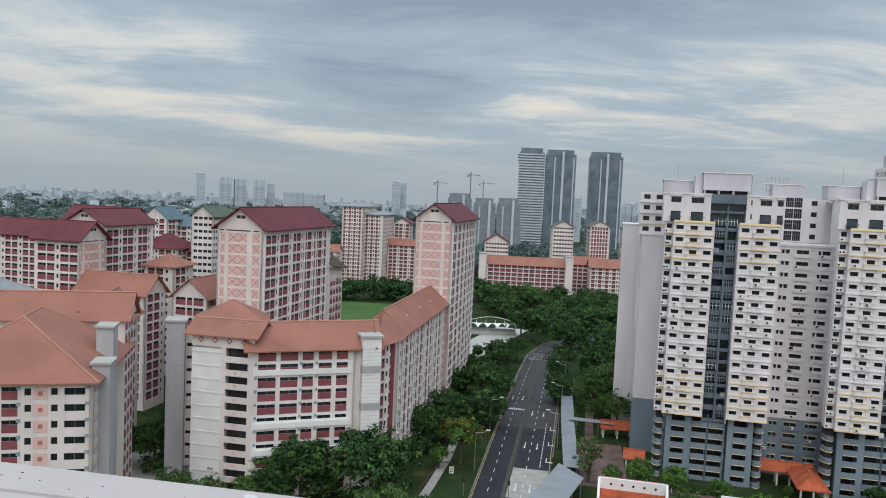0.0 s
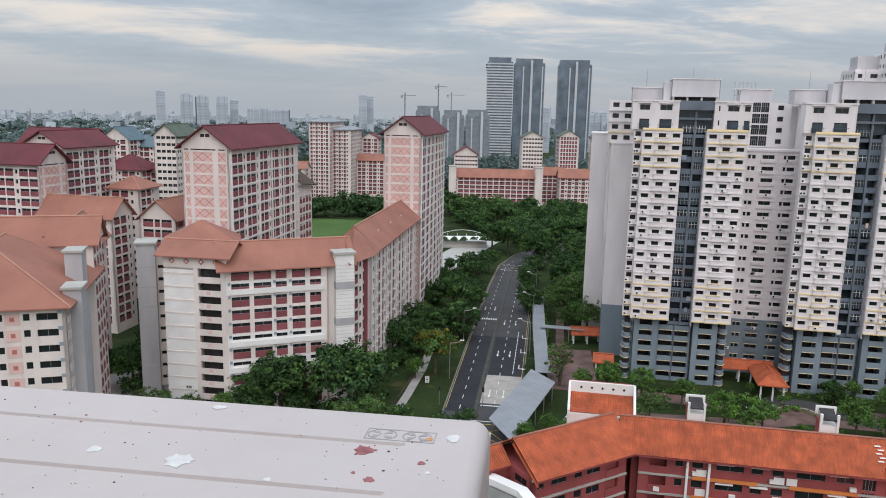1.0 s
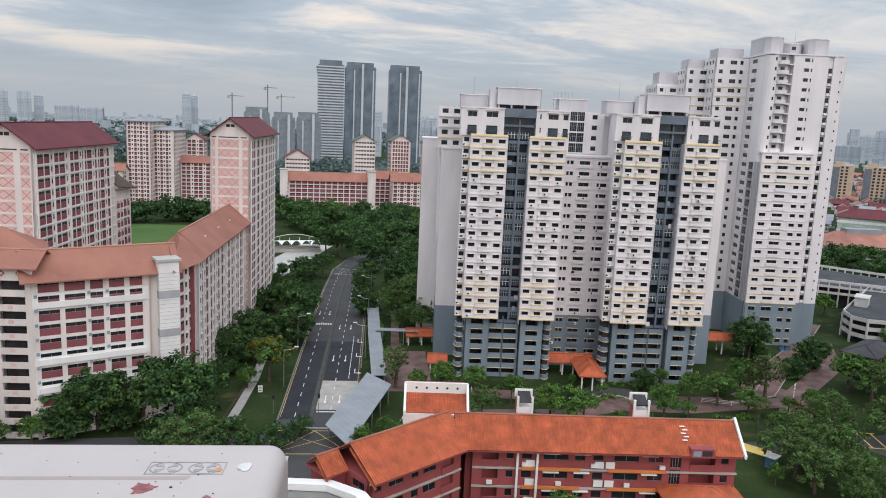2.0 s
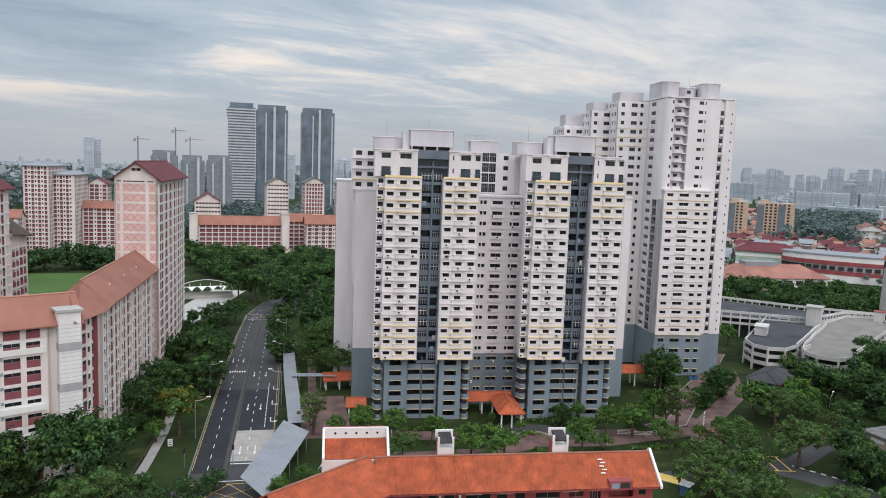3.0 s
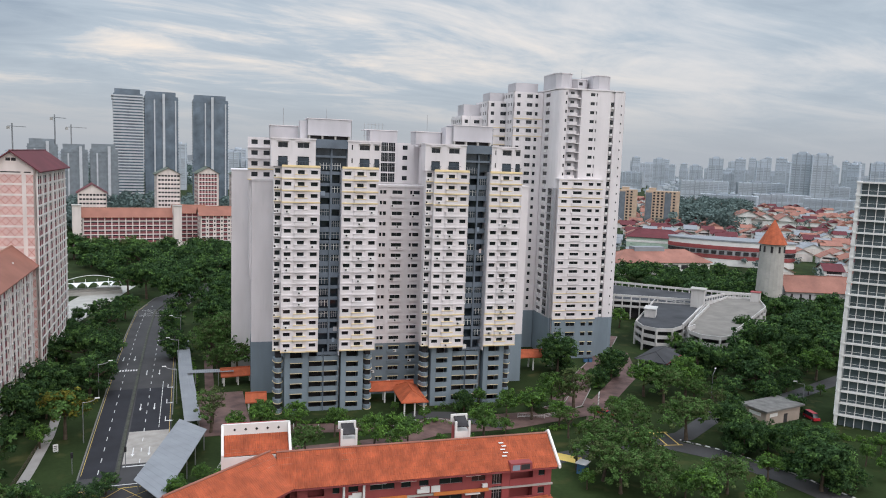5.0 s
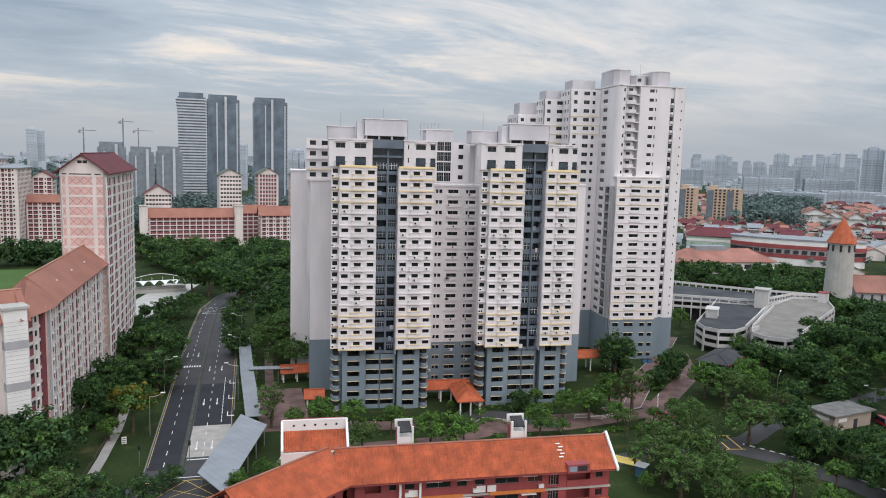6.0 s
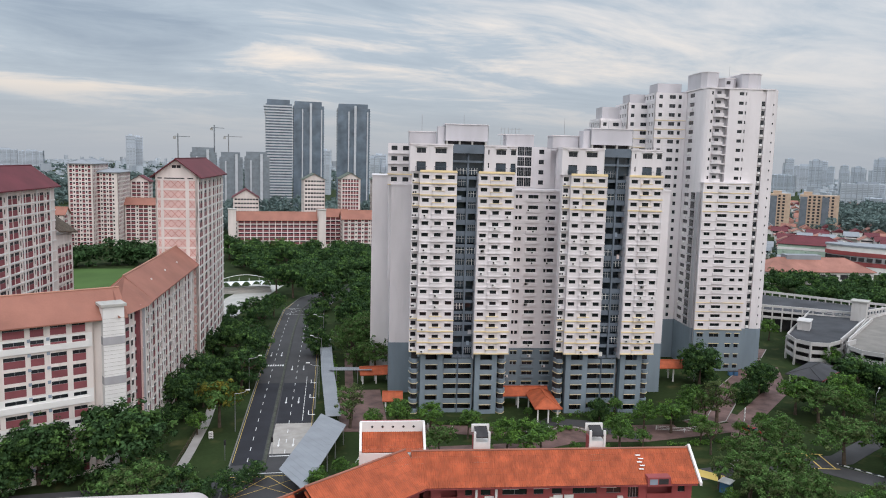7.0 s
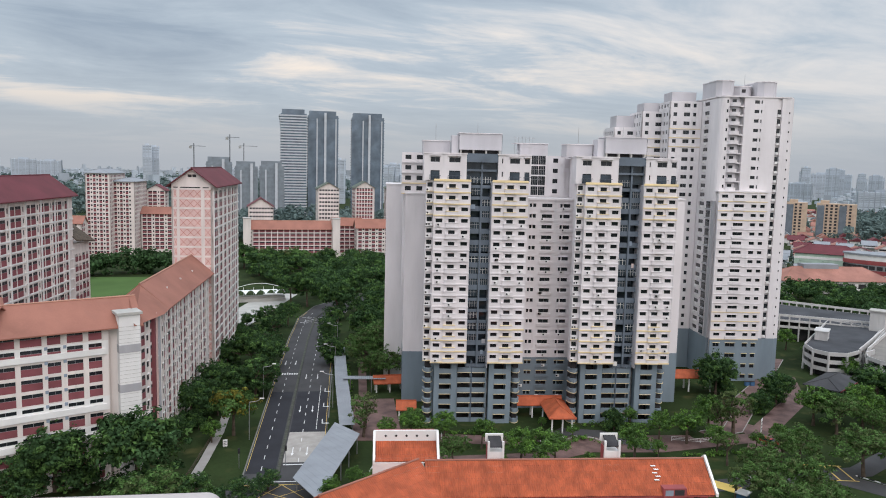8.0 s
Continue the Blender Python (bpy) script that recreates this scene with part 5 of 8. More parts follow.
def school():
    b = Building("school", "red school building with orange clay tile roof", "building", 35.2, 106.7, -12.8)
    I = Matrix()
    b.box("core", SCHOOLRED, -1.0, 43.0, 2.5, 9.0, 0, 12.8)
    # storeys of the long range
    for i, z in enumerate((0.0, 3.2, 6.4, 9.6)):
        facade(b, side(0, 0.8, 0), 43.0, z, 1, 3.2, [(1.6, 4.2, "o"), (5.5, 6.6, "w"), (8.0, 9.6, "w"), (11.5, 15.5, "w"), (16.6, 18.2, "w"), (19.6, 21.2, "w"), (23.0, 27.0, "w"), (28.6, 31.0, "w"), (32.2, 34.0, "g"), (35.4, 39.6, "o"), (40.6, 41.8, "w")], SCHOOLRED, deep=1.6, sill=1.2, head=2.4)
        b.box("slab_edge", CONCRETE, 0.0, 43.2, 0.55, 0.82, z + 2.75, z + 3.05)
        if i in (1, 2, 3):
            for xa, xb in ((8.0, 17.5), (22.0, 31.5)):
                b.box("orange_band", ORANGETRIM, xa, xb, 0.30, 0.58, z - 0.45, z + 0.05)
            for xa in (8.6, 19.8, 21.6):
                b.box("white_panel", WHITEPAINT, xa, xa + 1.5, 0.5, 0.62, z + 0.1, z + 1.2)
        for xa in (11.4, 16.4, 27.4):
            b.box("sun_shade", WHITEPAINT, xa, xa + 2.6, 0.1, 0.8, z + 2.45, z + 2.55)
    for xa in (7.0, 10.2):
        b.box("white_column", WHITEPAINT, xa, xa + 0.35, -0.1, 0.3, 0, 12.6)
    tile_gable(b, I, -3.0, 43.4, -0.9, 9.6, 12.9, 16.9)
    # white verge at the far end
    v = b.shape("verge", WHITEPAINT)
    for p, q in (((43.6, -1.2, 12.9), (43.6, 4.35, 17.2)), ((43.6, 9.9, 12.9), (43.6, 4.35, 17.2))):
        v.add([(p[0] - 0.2, p[1], p[2] - 0.2), (p[0] + 0.2, p[1], p[2] - 0.2), (q[0] + 0.2, q[1], q[2] - 0.2), (q[0] - 0.2, q[1], q[2] - 0.2),
               (p[0] - 0.2, p[1], p[2] + 0.35), (p[0] + 0.2, p[1], p[2] + 0.35), (q[0] + 0.2, q[1], q[2] + 0.35), (q[0] - 0.2, q[1], q[2] + 0.35)], CUBE_F)
    g = b.shape("gable", SCHOOLRED)
    g.add([(43.0, -0.4, 12.8), (43.0, 9.2, 12.8), (43.0, 4.35, 16.7), (43.4, -0.4, 12.8), (43.4, 9.2, 12.8), (43.4, 4.35, 16.7)], [(0, 2, 1), (3, 4, 5), (0, 1, 4, 3), (1, 2, 5, 4), (2, 0, 3, 5)])
    # the angled wing
    Wg = Matrix.Translation((-1.0, 0.0, 0)) @ pose(0, 0, 0, 0, 0, 41.5) @ Matrix.Translation((-19.5, 0, 0))
    b.box("core", SCHOOLRED, 0.8, 18.0, 1.2, 10.6, 0, 12.6, Wg)
    for z in (0.0, 3.2, 6.4, 9.6):
        facade(b, Wg @ Matrix.Translation((0.4, 0.6, 0)), 18.4, z, 1, 3.2, [(1.0, 2.2, "w"), (3.6, 6.4, "w"), (8.0, 9.4, "w"), (10.4, 13.0, "w"), (14.2, 16.8, "o")], SCHOOLRED, deep=0.6, sill=1.2, head=2.4)
        b.box("slab_edge", CONCRETE, 0.4, 18.8, 0.35, 0.62, z + 2.75, z + 3.05, Wg)
        facade(b, Wg @ side(0.4, 10.8, -90), 10.2, z, 1, 3.2, [(1.0, 4.0, "w"), (6.0, 9.0, "w")], SCHOOLRED, deep=0.6, sill=1.2, head=2.4)
    tile_gable(b, Wg, 0.4, 20.4, -0.8, 11.8, 12.9, 17.0)
    for xa, xb, ya, yb, ev, rg in ((-3.4, 0.6, 5.6, 11.4, 12.7, 15.0),):
        tile_gable(b, Wg, xa, xb, ya, yb, ev, rg)
    b.box("core", SCHOOLRED, -2.8, 1.2, 6.4, 10.6, 0, 12.5, Wg)
    for xa, ya, yb, ev, rg in ((0.35, -0.7, 5.5, 12.45, 16.4), (-3.45, 5.7, 8.5, 12.25, 14.5)):
        b.shape("verge_tiles", ORANGE).add([(xa + 0.02, ya, ev - 0.42), (xa + 0.3, ya, ev - 0.42), (xa + 0.3, yb, rg - 0.42), (xa + 0.02, yb, rg - 0.42), (xa + 0.02, ya, ev - 0.1), (xa + 0.3, ya, ev - 0.1), (xa + 0.3, yb, rg - 0.1), (xa + 0.02, yb, rg - 0.1)], CUBE_F, Wg)
    for k in range(7):
        b.box("condenser", WHITEPAINT, 2.4 + 5.6 * k, 3.3 + 5.6 * k, 0.3, 0.75, 6.6 + 3.2 * (k % 2), 7.2 + 3.2 * (k % 2))
    patch = b.shape("broken_tile_patch", WHITEPAINT)
    for k in range(5):
        patch.box(34.0 + 0.35 * (k % 2), 34.8 + 0.35 * (k % 2), 1.0 + 0.5 * k, 1.4 + 0.5 * k, 14.62 + 0.38 * k, 14.7 + 0.38 * k)
    # hall with a white parapet
    Hf = Matrix.Translation((-11.3, 6.6, 0))
    b.box("hall_wall", SCHOOLRED, 0, 10.8, 0.2, 9.5, 0, 13.2, Hf)
    b.box("hall_band", WHITEPAINT, -0.1, 10.9, 0.1, 9.6, 13.4, 15.6, Hf)
    tiled_slope(b, Hf, 0.35, 10.5, 0.3, 15.7, 3.6, 18.0)
    b.box("hall_wall", SCHOOLRED, 0.2, 10.6, 3.6, 9.4, 15.0, 18.0, Hf)
    b.box("hall_parapet", WHITEPAINT, 0.0, 10.8, 3.6, 4.0, 17.9, 19.8, Hf)
    for xa in (-0.1, 10.5):
        b.shape("verge", WHITEPAINT).add([(xa, 0.0, 15.3), (xa + 0.4, 0.0, 15.3), (xa + 0.4, 3.7, 17.9), (xa, 3.7, 17.9), (xa, 0.0, 16.1), (xa + 0.4, 0.0, 16.1), (xa + 0.4, 3.7, 19.8), (xa, 3.7, 19.8)], CUBE_F, Hf)
    for k in range(5):
        b.shape("diamond_hole", DARK).add([(2 + 1.75 * k - 0.25, 3.56, 18.9), (2 + 1.75 * k, 3.56, 18.65), (2 + 1.75 * k + 0.25, 3.56, 18.9), (2 + 1.75 * k, 3.56, 19.15)], [(0, 1, 2, 3)], Hf)
    # white ventilation turrets behind the ridge
    for xa in (7.6, 27.2):
        T_ = Matrix.Translation((xa, 6.0, 0))
        b.box("turret", WHITEPAINT, 0, 2.4, 0, 2.2, 14.0, 17.6, T_)
        b.box("turret_cheek", SCHOOLRED, -0.15, 0.0, 0.1, 2.1, 14.0, 18.2, T_)
        for xx in (-0.2, 2.2):
            b.box("turret_post", WHITEPAINT, xx, xx + 0.35, -0.2, 0.2, 15.5, 19.4, T_)
        b.shape("turret_roof", DARK).add([(0.15, -0.15, 18.4), (2.25, -0.15, 18.4), (2.25, 2.2, 19.4), (0.15, 2.2, 19.4), (0.15, -0.15, 18.6), (2.25, -0.15, 18.6), (2.25, 2.2, 19.6), (0.15, 2.2, 19.6)], CUBE_F, T_)
        b.box("turret_rim", WHITEPAINT, -0.3, 2.7, 2.2, 2.5, 18.6, 19.9, T_)
    b.box("dormer_wall", SCHOOLRED, 34.8, 38.6, -1.0, 0.6, 12.6, 14.1)
    b.box("dormer_opening", DARK, 36.6, 38.2, -1.03, -0.99, 12.95, 13.85)
    b.box("dormer_pane", BLUE, 35.1, 36.4, -1.04, -1.0, 12.9, 13.8)
    return b.finish()


school()

# a lower hipped roof of the school yard
b = Building("school_canteen", "low red school hall with hipped orange tile roof", "building", 63.1, 90.3, -12.8)
b.box("wall", SCHOOLRED, 0.5, 11.5, 0.5, 10.5, 0, 6.6)
for k in range(3):
    b.box("opening", DARK, 1.4 + 3.4 * k, 3.6 + 3.4 * k, 0.44, 0.56, 2.6, 4.4)
hip_roof(b, ORANGE, 0, 12, 0, 11, 6.6, 9.5, 0.7)
b.finish()

# round white canopy next to the school
b = Building("round_canopy", "round white concrete canopy with arched openings beside the school", "canopy", 6.2, 91.4, 0, 2.5)
ring, N = b.shape("roof_ring", WHITEPAINT), 12


def annulus(s, r0, r1, z0, z1, skip=0):
    for i in range(N):
        if skip and i % skip != skip - 1:
            continue
        a0, a1 = 2 * math.pi * i / N, 2 * math.pi * (i + 1) / N
        s.prism([(1.27 * r_ * math.cos(t_), 1.27 * r_ * math.sin(t_)) for r_, t_ in ((r0, a0), (r1, a0), (r1, a1), (r0, a1))], z0, z1)


annulus(ring, 7.9, 9.3, 8.5, 9.5)
annulus(b.shape("floor_ring", KERB), 4.4, 7.9, 8.0, 8.4)
annulus(b.shape("inner_parapet", WHITEPAINT), 4.0, 4.4, 8.2, 8.9)
annulus(b.shape("inner_parapet", WHITEPAINT), 4.0, 4.4, 6.4, 7.4)
annulus(b.shape("inner_pier", WHITEPAINT), 4.0, 4.4, 7.4, 8.2, 2)
b.shape("court", DARK).prism([(5.0 * math.cos(2 * math.pi * i / N), 5.0 * math.sin(2 * math.pi * i / N)) for i in range(N)], -2.45, 3.0)
annulus(b.shape("outer_wall", WHITEPAINT), 8.7, 9.0, -2.5, 8.5)
b.finish(300, 12)

# ---- covered walkway beside the avenue ----


def walkway(name, pts, w, z, label):
    rt = root(name, label, "walkway", pose(*pts[0], 0))
    o = Vector((*pts[0], 0))
    for i, (p, q) in enumerate(zip(pts, pts[1:])):
        p, q = Vector((*p, 0)) - o, Vector((*q, 0)) - o
        d = (q - p).normalized()
        nrm = Vector((-d.y, d.x, 0))
        s, Ln = Shape(), (q - p).length
        k = int(Ln / 0.6) + 1
        for j in range(k):
            a_, b_ = p + d * (Ln * j / k), p + d * (Ln * (j + 1) / k - 0.04)
            zz = z
            c_ = [a_ - nrm * w / 2, b_ - nrm * w / 2, b_ + nrm * w / 2, a_ + nrm * w / 2]
            s.add([(c.x, c.y, zz) for c in c_] + [(c.x, c.y, zz + 0.10) for c in c_], CUBE_F)
        part("roof_sheet", s, GREYROOF, rt)
        t_ = 2.0
        while t_ < Ln:
            for sgn in (-1, 1):
                c = p + d * t_ + nrm * sgn * (w / 2 - 0.4)
                part("post", Shape().tube((c.x, c.y, 0), (c.x, c.y, z), 0.10, 0.10, 8), METAL, rt)
            t_ += 6.0
    return rt


walkway("covered_walkway", [(30.9, 168.2), (35.6, 203.0), (41.8, 244.0)], 3.6, 3.5, "long covered walkway with grey metal roof beside the avenue")
walkway("covered_walkway", [(36.5, 205.8), (48.2, 203.0)], 3.0, 4.0, "short covered link with pale metal roof to the white block")
# its wide end over the crossing
b = Building("bus_stop_canopy", "wide grey metal canopy over the bus stop at the junction", "canopy", 0, 0, 0)
quad_ = [(15.4, 140.9), (18.6, 130.2), (32.6, 161.5), (28.4, 170.4)]
cs = b.shape("roof_panel", GREYROOF)
for k in range(16):
    f0, f1 = k / 16, (k + 0.985) / 16
    L0, L1 = Vector(quad_[0]).lerp(Vector(quad_[3]), f0), Vector(quad_[0]).lerp(Vector(quad_[3]), f1)
    R0_, R1_ = Vector(quad_[1]).lerp(Vector(quad_[2]), f0), Vector(quad_[1]).lerp(Vector(quad_[2]), f1)
    zz = 3.6
    cs.add([(*L0, zz), (*R0_, zz), (*R1_, zz), (*L1, zz), (*L0, zz + 0.1), (*R0_, zz + 0.1), (*R1_, zz + 0.1), (*L1, zz + 0.1)], CUBE_F)
for f0 in (0.08, 0.3, 0.5, 0.7, 0.92):
    for e0, e1 in ((quad_[0], quad_[3]), (quad_[1], quad_[2])):
        c = Vector(e0).lerp(Vector(e1), f0)
        b.shape("post", METAL).tube((*c, 0), (*c, 3.6), 0.12, 0.12, 8)
b.finish()


def red_porch(name, x, y, yaw, W, D, h, label, hipped=True):
    b = Building(name, label, "pavilion", x, y, yaw)
    if hipped:
        hip_roof(b, ORANGE, 0, W, 0, D, h, h + 2.0, 0.6)
    else:
        gable_roof(b, ORANGE, 0, W, 0, D, h, h + 1.4, 0.5, "x")
    for px in (0.2, W / 2, W - 0.5):
        for py in (0.2, D - 0.5):
            b.box("column", WHITEPAINT, px, px + 0.35, py, py + 0.35, 0, h)
    return b.finish()


red_porch("entrance_porch", 79.6, 160.5, -14, 5.6, 12.5, 4.0, "entrance porch with orange tiled roof on white columns")
red_porch("covered_way", 72.5, 174.0, -13.5, 15.0, 3.0, 3.8, "red roofed covered way along the white block", False)
red_porch("covered_way", 45.6, 178.2, -13.5, 4.2, 2.8, 3.2, "red roofed covered way beside the white block", False)
red_porch("covered_way", 128.0, 184.5, -14, 14.0, 4.5, 4.4, "red roofed colonnade between the white blocks", False)
red_porch("garden_pavilion", 45.0, 202.0, -5, 8.0, 3.4, 3.0, "small red roofed garden shelter by the trees", False)

# ---- multi-storey car park ----


DECKBEIGE = mat("weathered_concrete_deck", (0.25, 0.235, 0.215), rough=0.95, vary=0.12, coarse=0.2, fine=2, stain=(0.16, 0.15, 0.14), spec=0.15)
DECKGREY = mat("weathered_deck_asphalt", (0.078, 0.082, 0.09), rough=0.92, spec=0.15, vary=0.2, coarse=0.12, fine=3, stain=(0.06, 0.06, 0.065))
PARAPET = mat("rain_streaked_white_paint", (0.60, 0.585, 0.57), vary=0.1, stain=(0.34, 0.33, 0.31), streak=True)


def car_park():
    b = Building("car_park", "low white multi-storey car park with open roof decks", "car park", 0, 0, 0)
    left = [(190, 197.4), (186.5, 190), (188, 185), (193, 182.6), (201, 185.3), (238.6, 211.4), (230.5, 228.7)]
    right = [(201.6, 183.4), (195.6, 177.5), (194.6, 171.5), (198.1, 166.5), (205, 167), (212.3, 172.3), (260.7, 198), (276, 213.7), (264, 220.4), (240, 210.5)]
    for poly, dm, tops in ((left, DECKGREY, (2.6, 5.2, 7.8)), (right, DECKBEIGE, (2.9, 5.5, 8.1))):
        mid = sum((Vector(p) for p in poly), Vector((0, 0))) / len(poly)
        for j, z in enumerate(tops):
            b.shape("deck", dm if j == 2 else CONCRETE).prism(poly, z - 0.35, z)
            n = len(poly)
            for i in range(n):
                p, q = Vector(poly[i]), Vector(poly[(i + 1) % n])
                d = (q - p).normalized()
                nv = Vector((d.y, -d.x)) * 0.12
                b.shape("parapet", PARAPET).prism([tuple(c) for c in (p + nv, q + nv, q - nv, p - nv)], z - 0.4, z + 0.85)
        # Near-black solid fills the open levels; its colour replaces their shade.
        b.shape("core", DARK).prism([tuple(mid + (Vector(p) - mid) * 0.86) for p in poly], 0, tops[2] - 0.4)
        for i in range(len(poly)):
            p, q = Vector(poly[i]), Vector(poly[(i + 1) % len(poly)])
            m = max(1, int((q - p).length / 6))
            for k in range(m):
                c = p.lerp(q, k / m)
                b.box("column", PARAPET, c.x - 0.28, c.x + 0.28, c.y - 0.28, c.y + 0.28, 0, tops[2])
    F = Matrix.Translation((236.5, 208.5, 0)) @ pose(0, 0, 0, 0, 0, 35)
    b.box("stair_house", PARAPET, 0, 5, 0, 5, 0, 15.0, F)
    b.box("stair_roof", CONCRETE, -0.5, 5.5, -0.5, 5.5, 15.0, 15.4, F)
    F2 = Matrix.Translation((203, 201, 0)) @ pose(0, 0, 0, 0, 0, 40)
    b.box("lift_house", PARAPET, 0, 6.5, 0, 4, 7.7, 10.8, F2)
    b.box("stair_roof", PARAPET, -0.3, 6.8, -0.3, 4.3, 10.8, 11.1, F2)
    F3 = Matrix.Translation((270, 208.5, 0)) @ pose(0, 0, 0, 0, 0, 30)
    b.box("stair_house", PARAPET, 0, 3.6, 0, 3.6, 0, 12.0, F3)
    b.box("stair_roof", SCHOOLRED, -0.2, 3.8, -0.2, 3.8, 12.0, 12.3, F3)
    b.box("low_wall", PARAPET, -0.3, 6.0, -0.2, 0.2, 8.0, 9.6, Matrix.Translation((197, 179.5, 0)) @ pose(0, 0, 0, 0, 0, 20))
    ramp = b.shape("ramp_wall", PARAPET)
    for k in (0.0, 3.4):
        p, q = Vector((200 + k, 184.8)), Vector((237 + k, 209))
        d = (q - p).normalized()
        nv = Vector((d.y, -d.x)) * 0.2
        ramp.prism([tuple(c) for c in (p + nv, q + nv, q - nv, p - nv)], 7.6, 9.2)
    # upper deck behind
    up = [(205, 242), (238, 215), (264, 221.5), (277, 215), (257, 235), (236, 264)]
    b.shape("deck", DECKGREY).prism(up, 8.0, 8.3)
    # Same dark filling under the upper deck, shade given as colour.
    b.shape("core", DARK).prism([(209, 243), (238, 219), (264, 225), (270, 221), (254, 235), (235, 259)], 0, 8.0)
    for i in range(6):
        p, q = Vector(up[i]), Vector(up[(i + 1) % 6])
        d = (q - p).normalized()
        nv = Vector((d.y, -d.x)) * 0.2
        for z in (5.0, 7.4, 9.4):
            b.shape("parapet", PARAPET).prism([tuple(c) for c in (p + nv, q + nv, q - nv, p - nv)], z, z + 0.9)
        for k in range(12):
            c = p.lerp(q, k / 12)
            b.box("column", PARAPET, c.x - 0.2, c.x + 0.2, c.y - 0.2, c.y + 0.2, 0, 9.4)
    return b.finish()


car_park()

# ---- things beyond the car park ----
b = Building("market_hall", "long white hall with orange hipped roof", "building", 300, 330, -14)
b.box("wall", WHITEPAINT, 0, 62, 0, 22, 0, 7.0)
for k in range(9):
    b.box("opening", DARK, 3 + 6.6 * k, 7.5 + 6.6 * k, -0.05, 0.1, 3.0, 5.6)
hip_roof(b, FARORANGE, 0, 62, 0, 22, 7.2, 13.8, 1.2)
b.box("plant_room", GREYROOF, 16, 36, 9, 16, 11, 15.2)
b.finish()
b = Building("round_mall", "curved white shopping hall with red bands and grey roof", "building", 414, 346, -50)
for z0, z1, mt, rr in ((0, 4.5, WHITEPAINT, 40), (4.5, 7.0, SCHOOLRED, 40.6), (7.0, 10.5, STAIRGREY, 39.5), (10.5, 13, SCHOOLRED, 40.6), (13, 16, WHITEPAINT, 40), (16, 17, GREYROOF, 41)):
    b.shape("ring_wall", mt).prism([(rr * math.cos(2 * math.pi * i / 48), rr * 0.34 * math.sin(2 * math.pi * i / 48)) for i in range(48)], z0, z1)
for i in range(48):
    an = 2 * math.pi * i / 48
    b.box("opening", DARK, 38.6 * math.cos(an) - 1.6, 38.6 * math.cos(an) + 1.6, 13.0 * math.sin(an) - 1.2, 13.0 * math.sin(an) + 1.2, 7.6, 9.8)
b.finish(100)
b = Building("bell_tower", "round grey stone tower with orange conical roof", "tower", 300, 227, 0)
s = b.shape("shaft", CONCRETE)
s.tube((0, 0, 0), (0, 0, 30.5), 6.0, 5.2, 20)
b.shape("cone_roof", ORANGE).tube((0, 0, 30.3), (0, 0, 41.5), 6.3, 0.12, 24)
for k in range(10):
    an = 2 * math.pi * k / 10
    b.box("slit_window", DARK, 5.2 * math.cos(an) - 0.4, 5.2 * math.cos(an) + 0.4, 5.2 * math.sin(an) - 0.4, 5.2 * math.sin(an) + 0.4, 26.6, 29.4)
b.finish()
b = Building("church_hall", "long hall with dark orange roof beside the round tower", "building", 306, 222, -30)
b.box("wall", STAIRGREY, 0, 36, 0, 14, 0, 9)
for k in range(8):
    b.box("opening", DARK, 2 + 4.2 * k, 3 + 4.2 * k, -0.06, 0.1, 3, 7.5)
gable_roof(b, FARORANGE, 0, 36, 0, 14, 9.2, 15.0, 1.0, "x", None, 0.25, STAIRGREY)
b.box("wall", SCHOOLRED, 34, 54, -9, 9, 0, 10.0)
gable_roof(b, ORANGE, 34, 54, -9, 9, 10.0, 18.5, 1.2, "y", None, 0.25, SCHOOLRED)
b.finish()
b = Building("green_school", "pale green school with red hipped roof", "building", 381, 411, -44)
b.box("wall", mat("pale_green_render", (0.45, 0.58, 0.48)), 0, 40, 0, 18, 0, 12.5)
b.box("wall_band", WHITEPAINT, -0.2, 40.2, -0.2, 18.2, 8.6, 10.2)
hip_roof(b, MAROON, 0, 40, 0, 18, 12.5, 18.0, 1.0)
b.finish()
b = Building("assembly_school", "white complex with steep red roofs", "building", 690, 578, -40)
for x0_, w_, h_ in ((0, 34, 11), (22, 26, 9), (46, 22, 8)):
    b.box("wall", WHITEPAINT, x0_, x0_ + w_, 0, 30, 0, h_)
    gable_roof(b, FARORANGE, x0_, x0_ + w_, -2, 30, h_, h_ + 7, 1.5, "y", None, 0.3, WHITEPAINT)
b.finish()
b = Building("substation", "small beige utility building with flat grey roof", "building", 160.6, 119.0, 1)
b.box("wall", mat("beige_render", (0.40, 0.33, 0.28)), 0, 13.4, 0, 6.6, 0, 3.7)
b.box("roof_slab", mat("stained_roof_slab", (0.20, 0.195, 0.185), vary=0.25, coarse=0.5, stain=(0.10, 0.1, 0.095)), -0.8, 14.2, -0.8, 7.4, 3.7, 4.1)
b.box("door", DARK, 7.0, 8.4, -0.05, 0.1, 0, 2.3)
b.box("window_band", WHITEPAINT, 1.4, 4.4, -0.05, 0.1, 2.1, 3.0)
b.box("window_band", WHITEPAINT, -0.05, 0.1, 1.5, 5.0, 2.1, 3.0)
b.finish()
b = Building("shelter", "low shelter with dark hipped roof and red eaves", "shelter", 171.2, 164.0, 27)
hip_roof(b, mat("dark_slate_roof", (0.06, 0.06, 0.065), vary=0.2), 0, 18, 0, 9, 3.4, 5.4, 0.6)
b.box("fascia", SCHOOLRED, -0.6, 18.6, -0.66, -0.6, 3.0, 3.4)
for px in (0.5, 6, 12, 17.2):
    for py in (0.4, 8.4):
        b.box("column", WHITEPAINT, px, px + 0.3, py, py + 0.3, 0, 3.2)
b.finish()


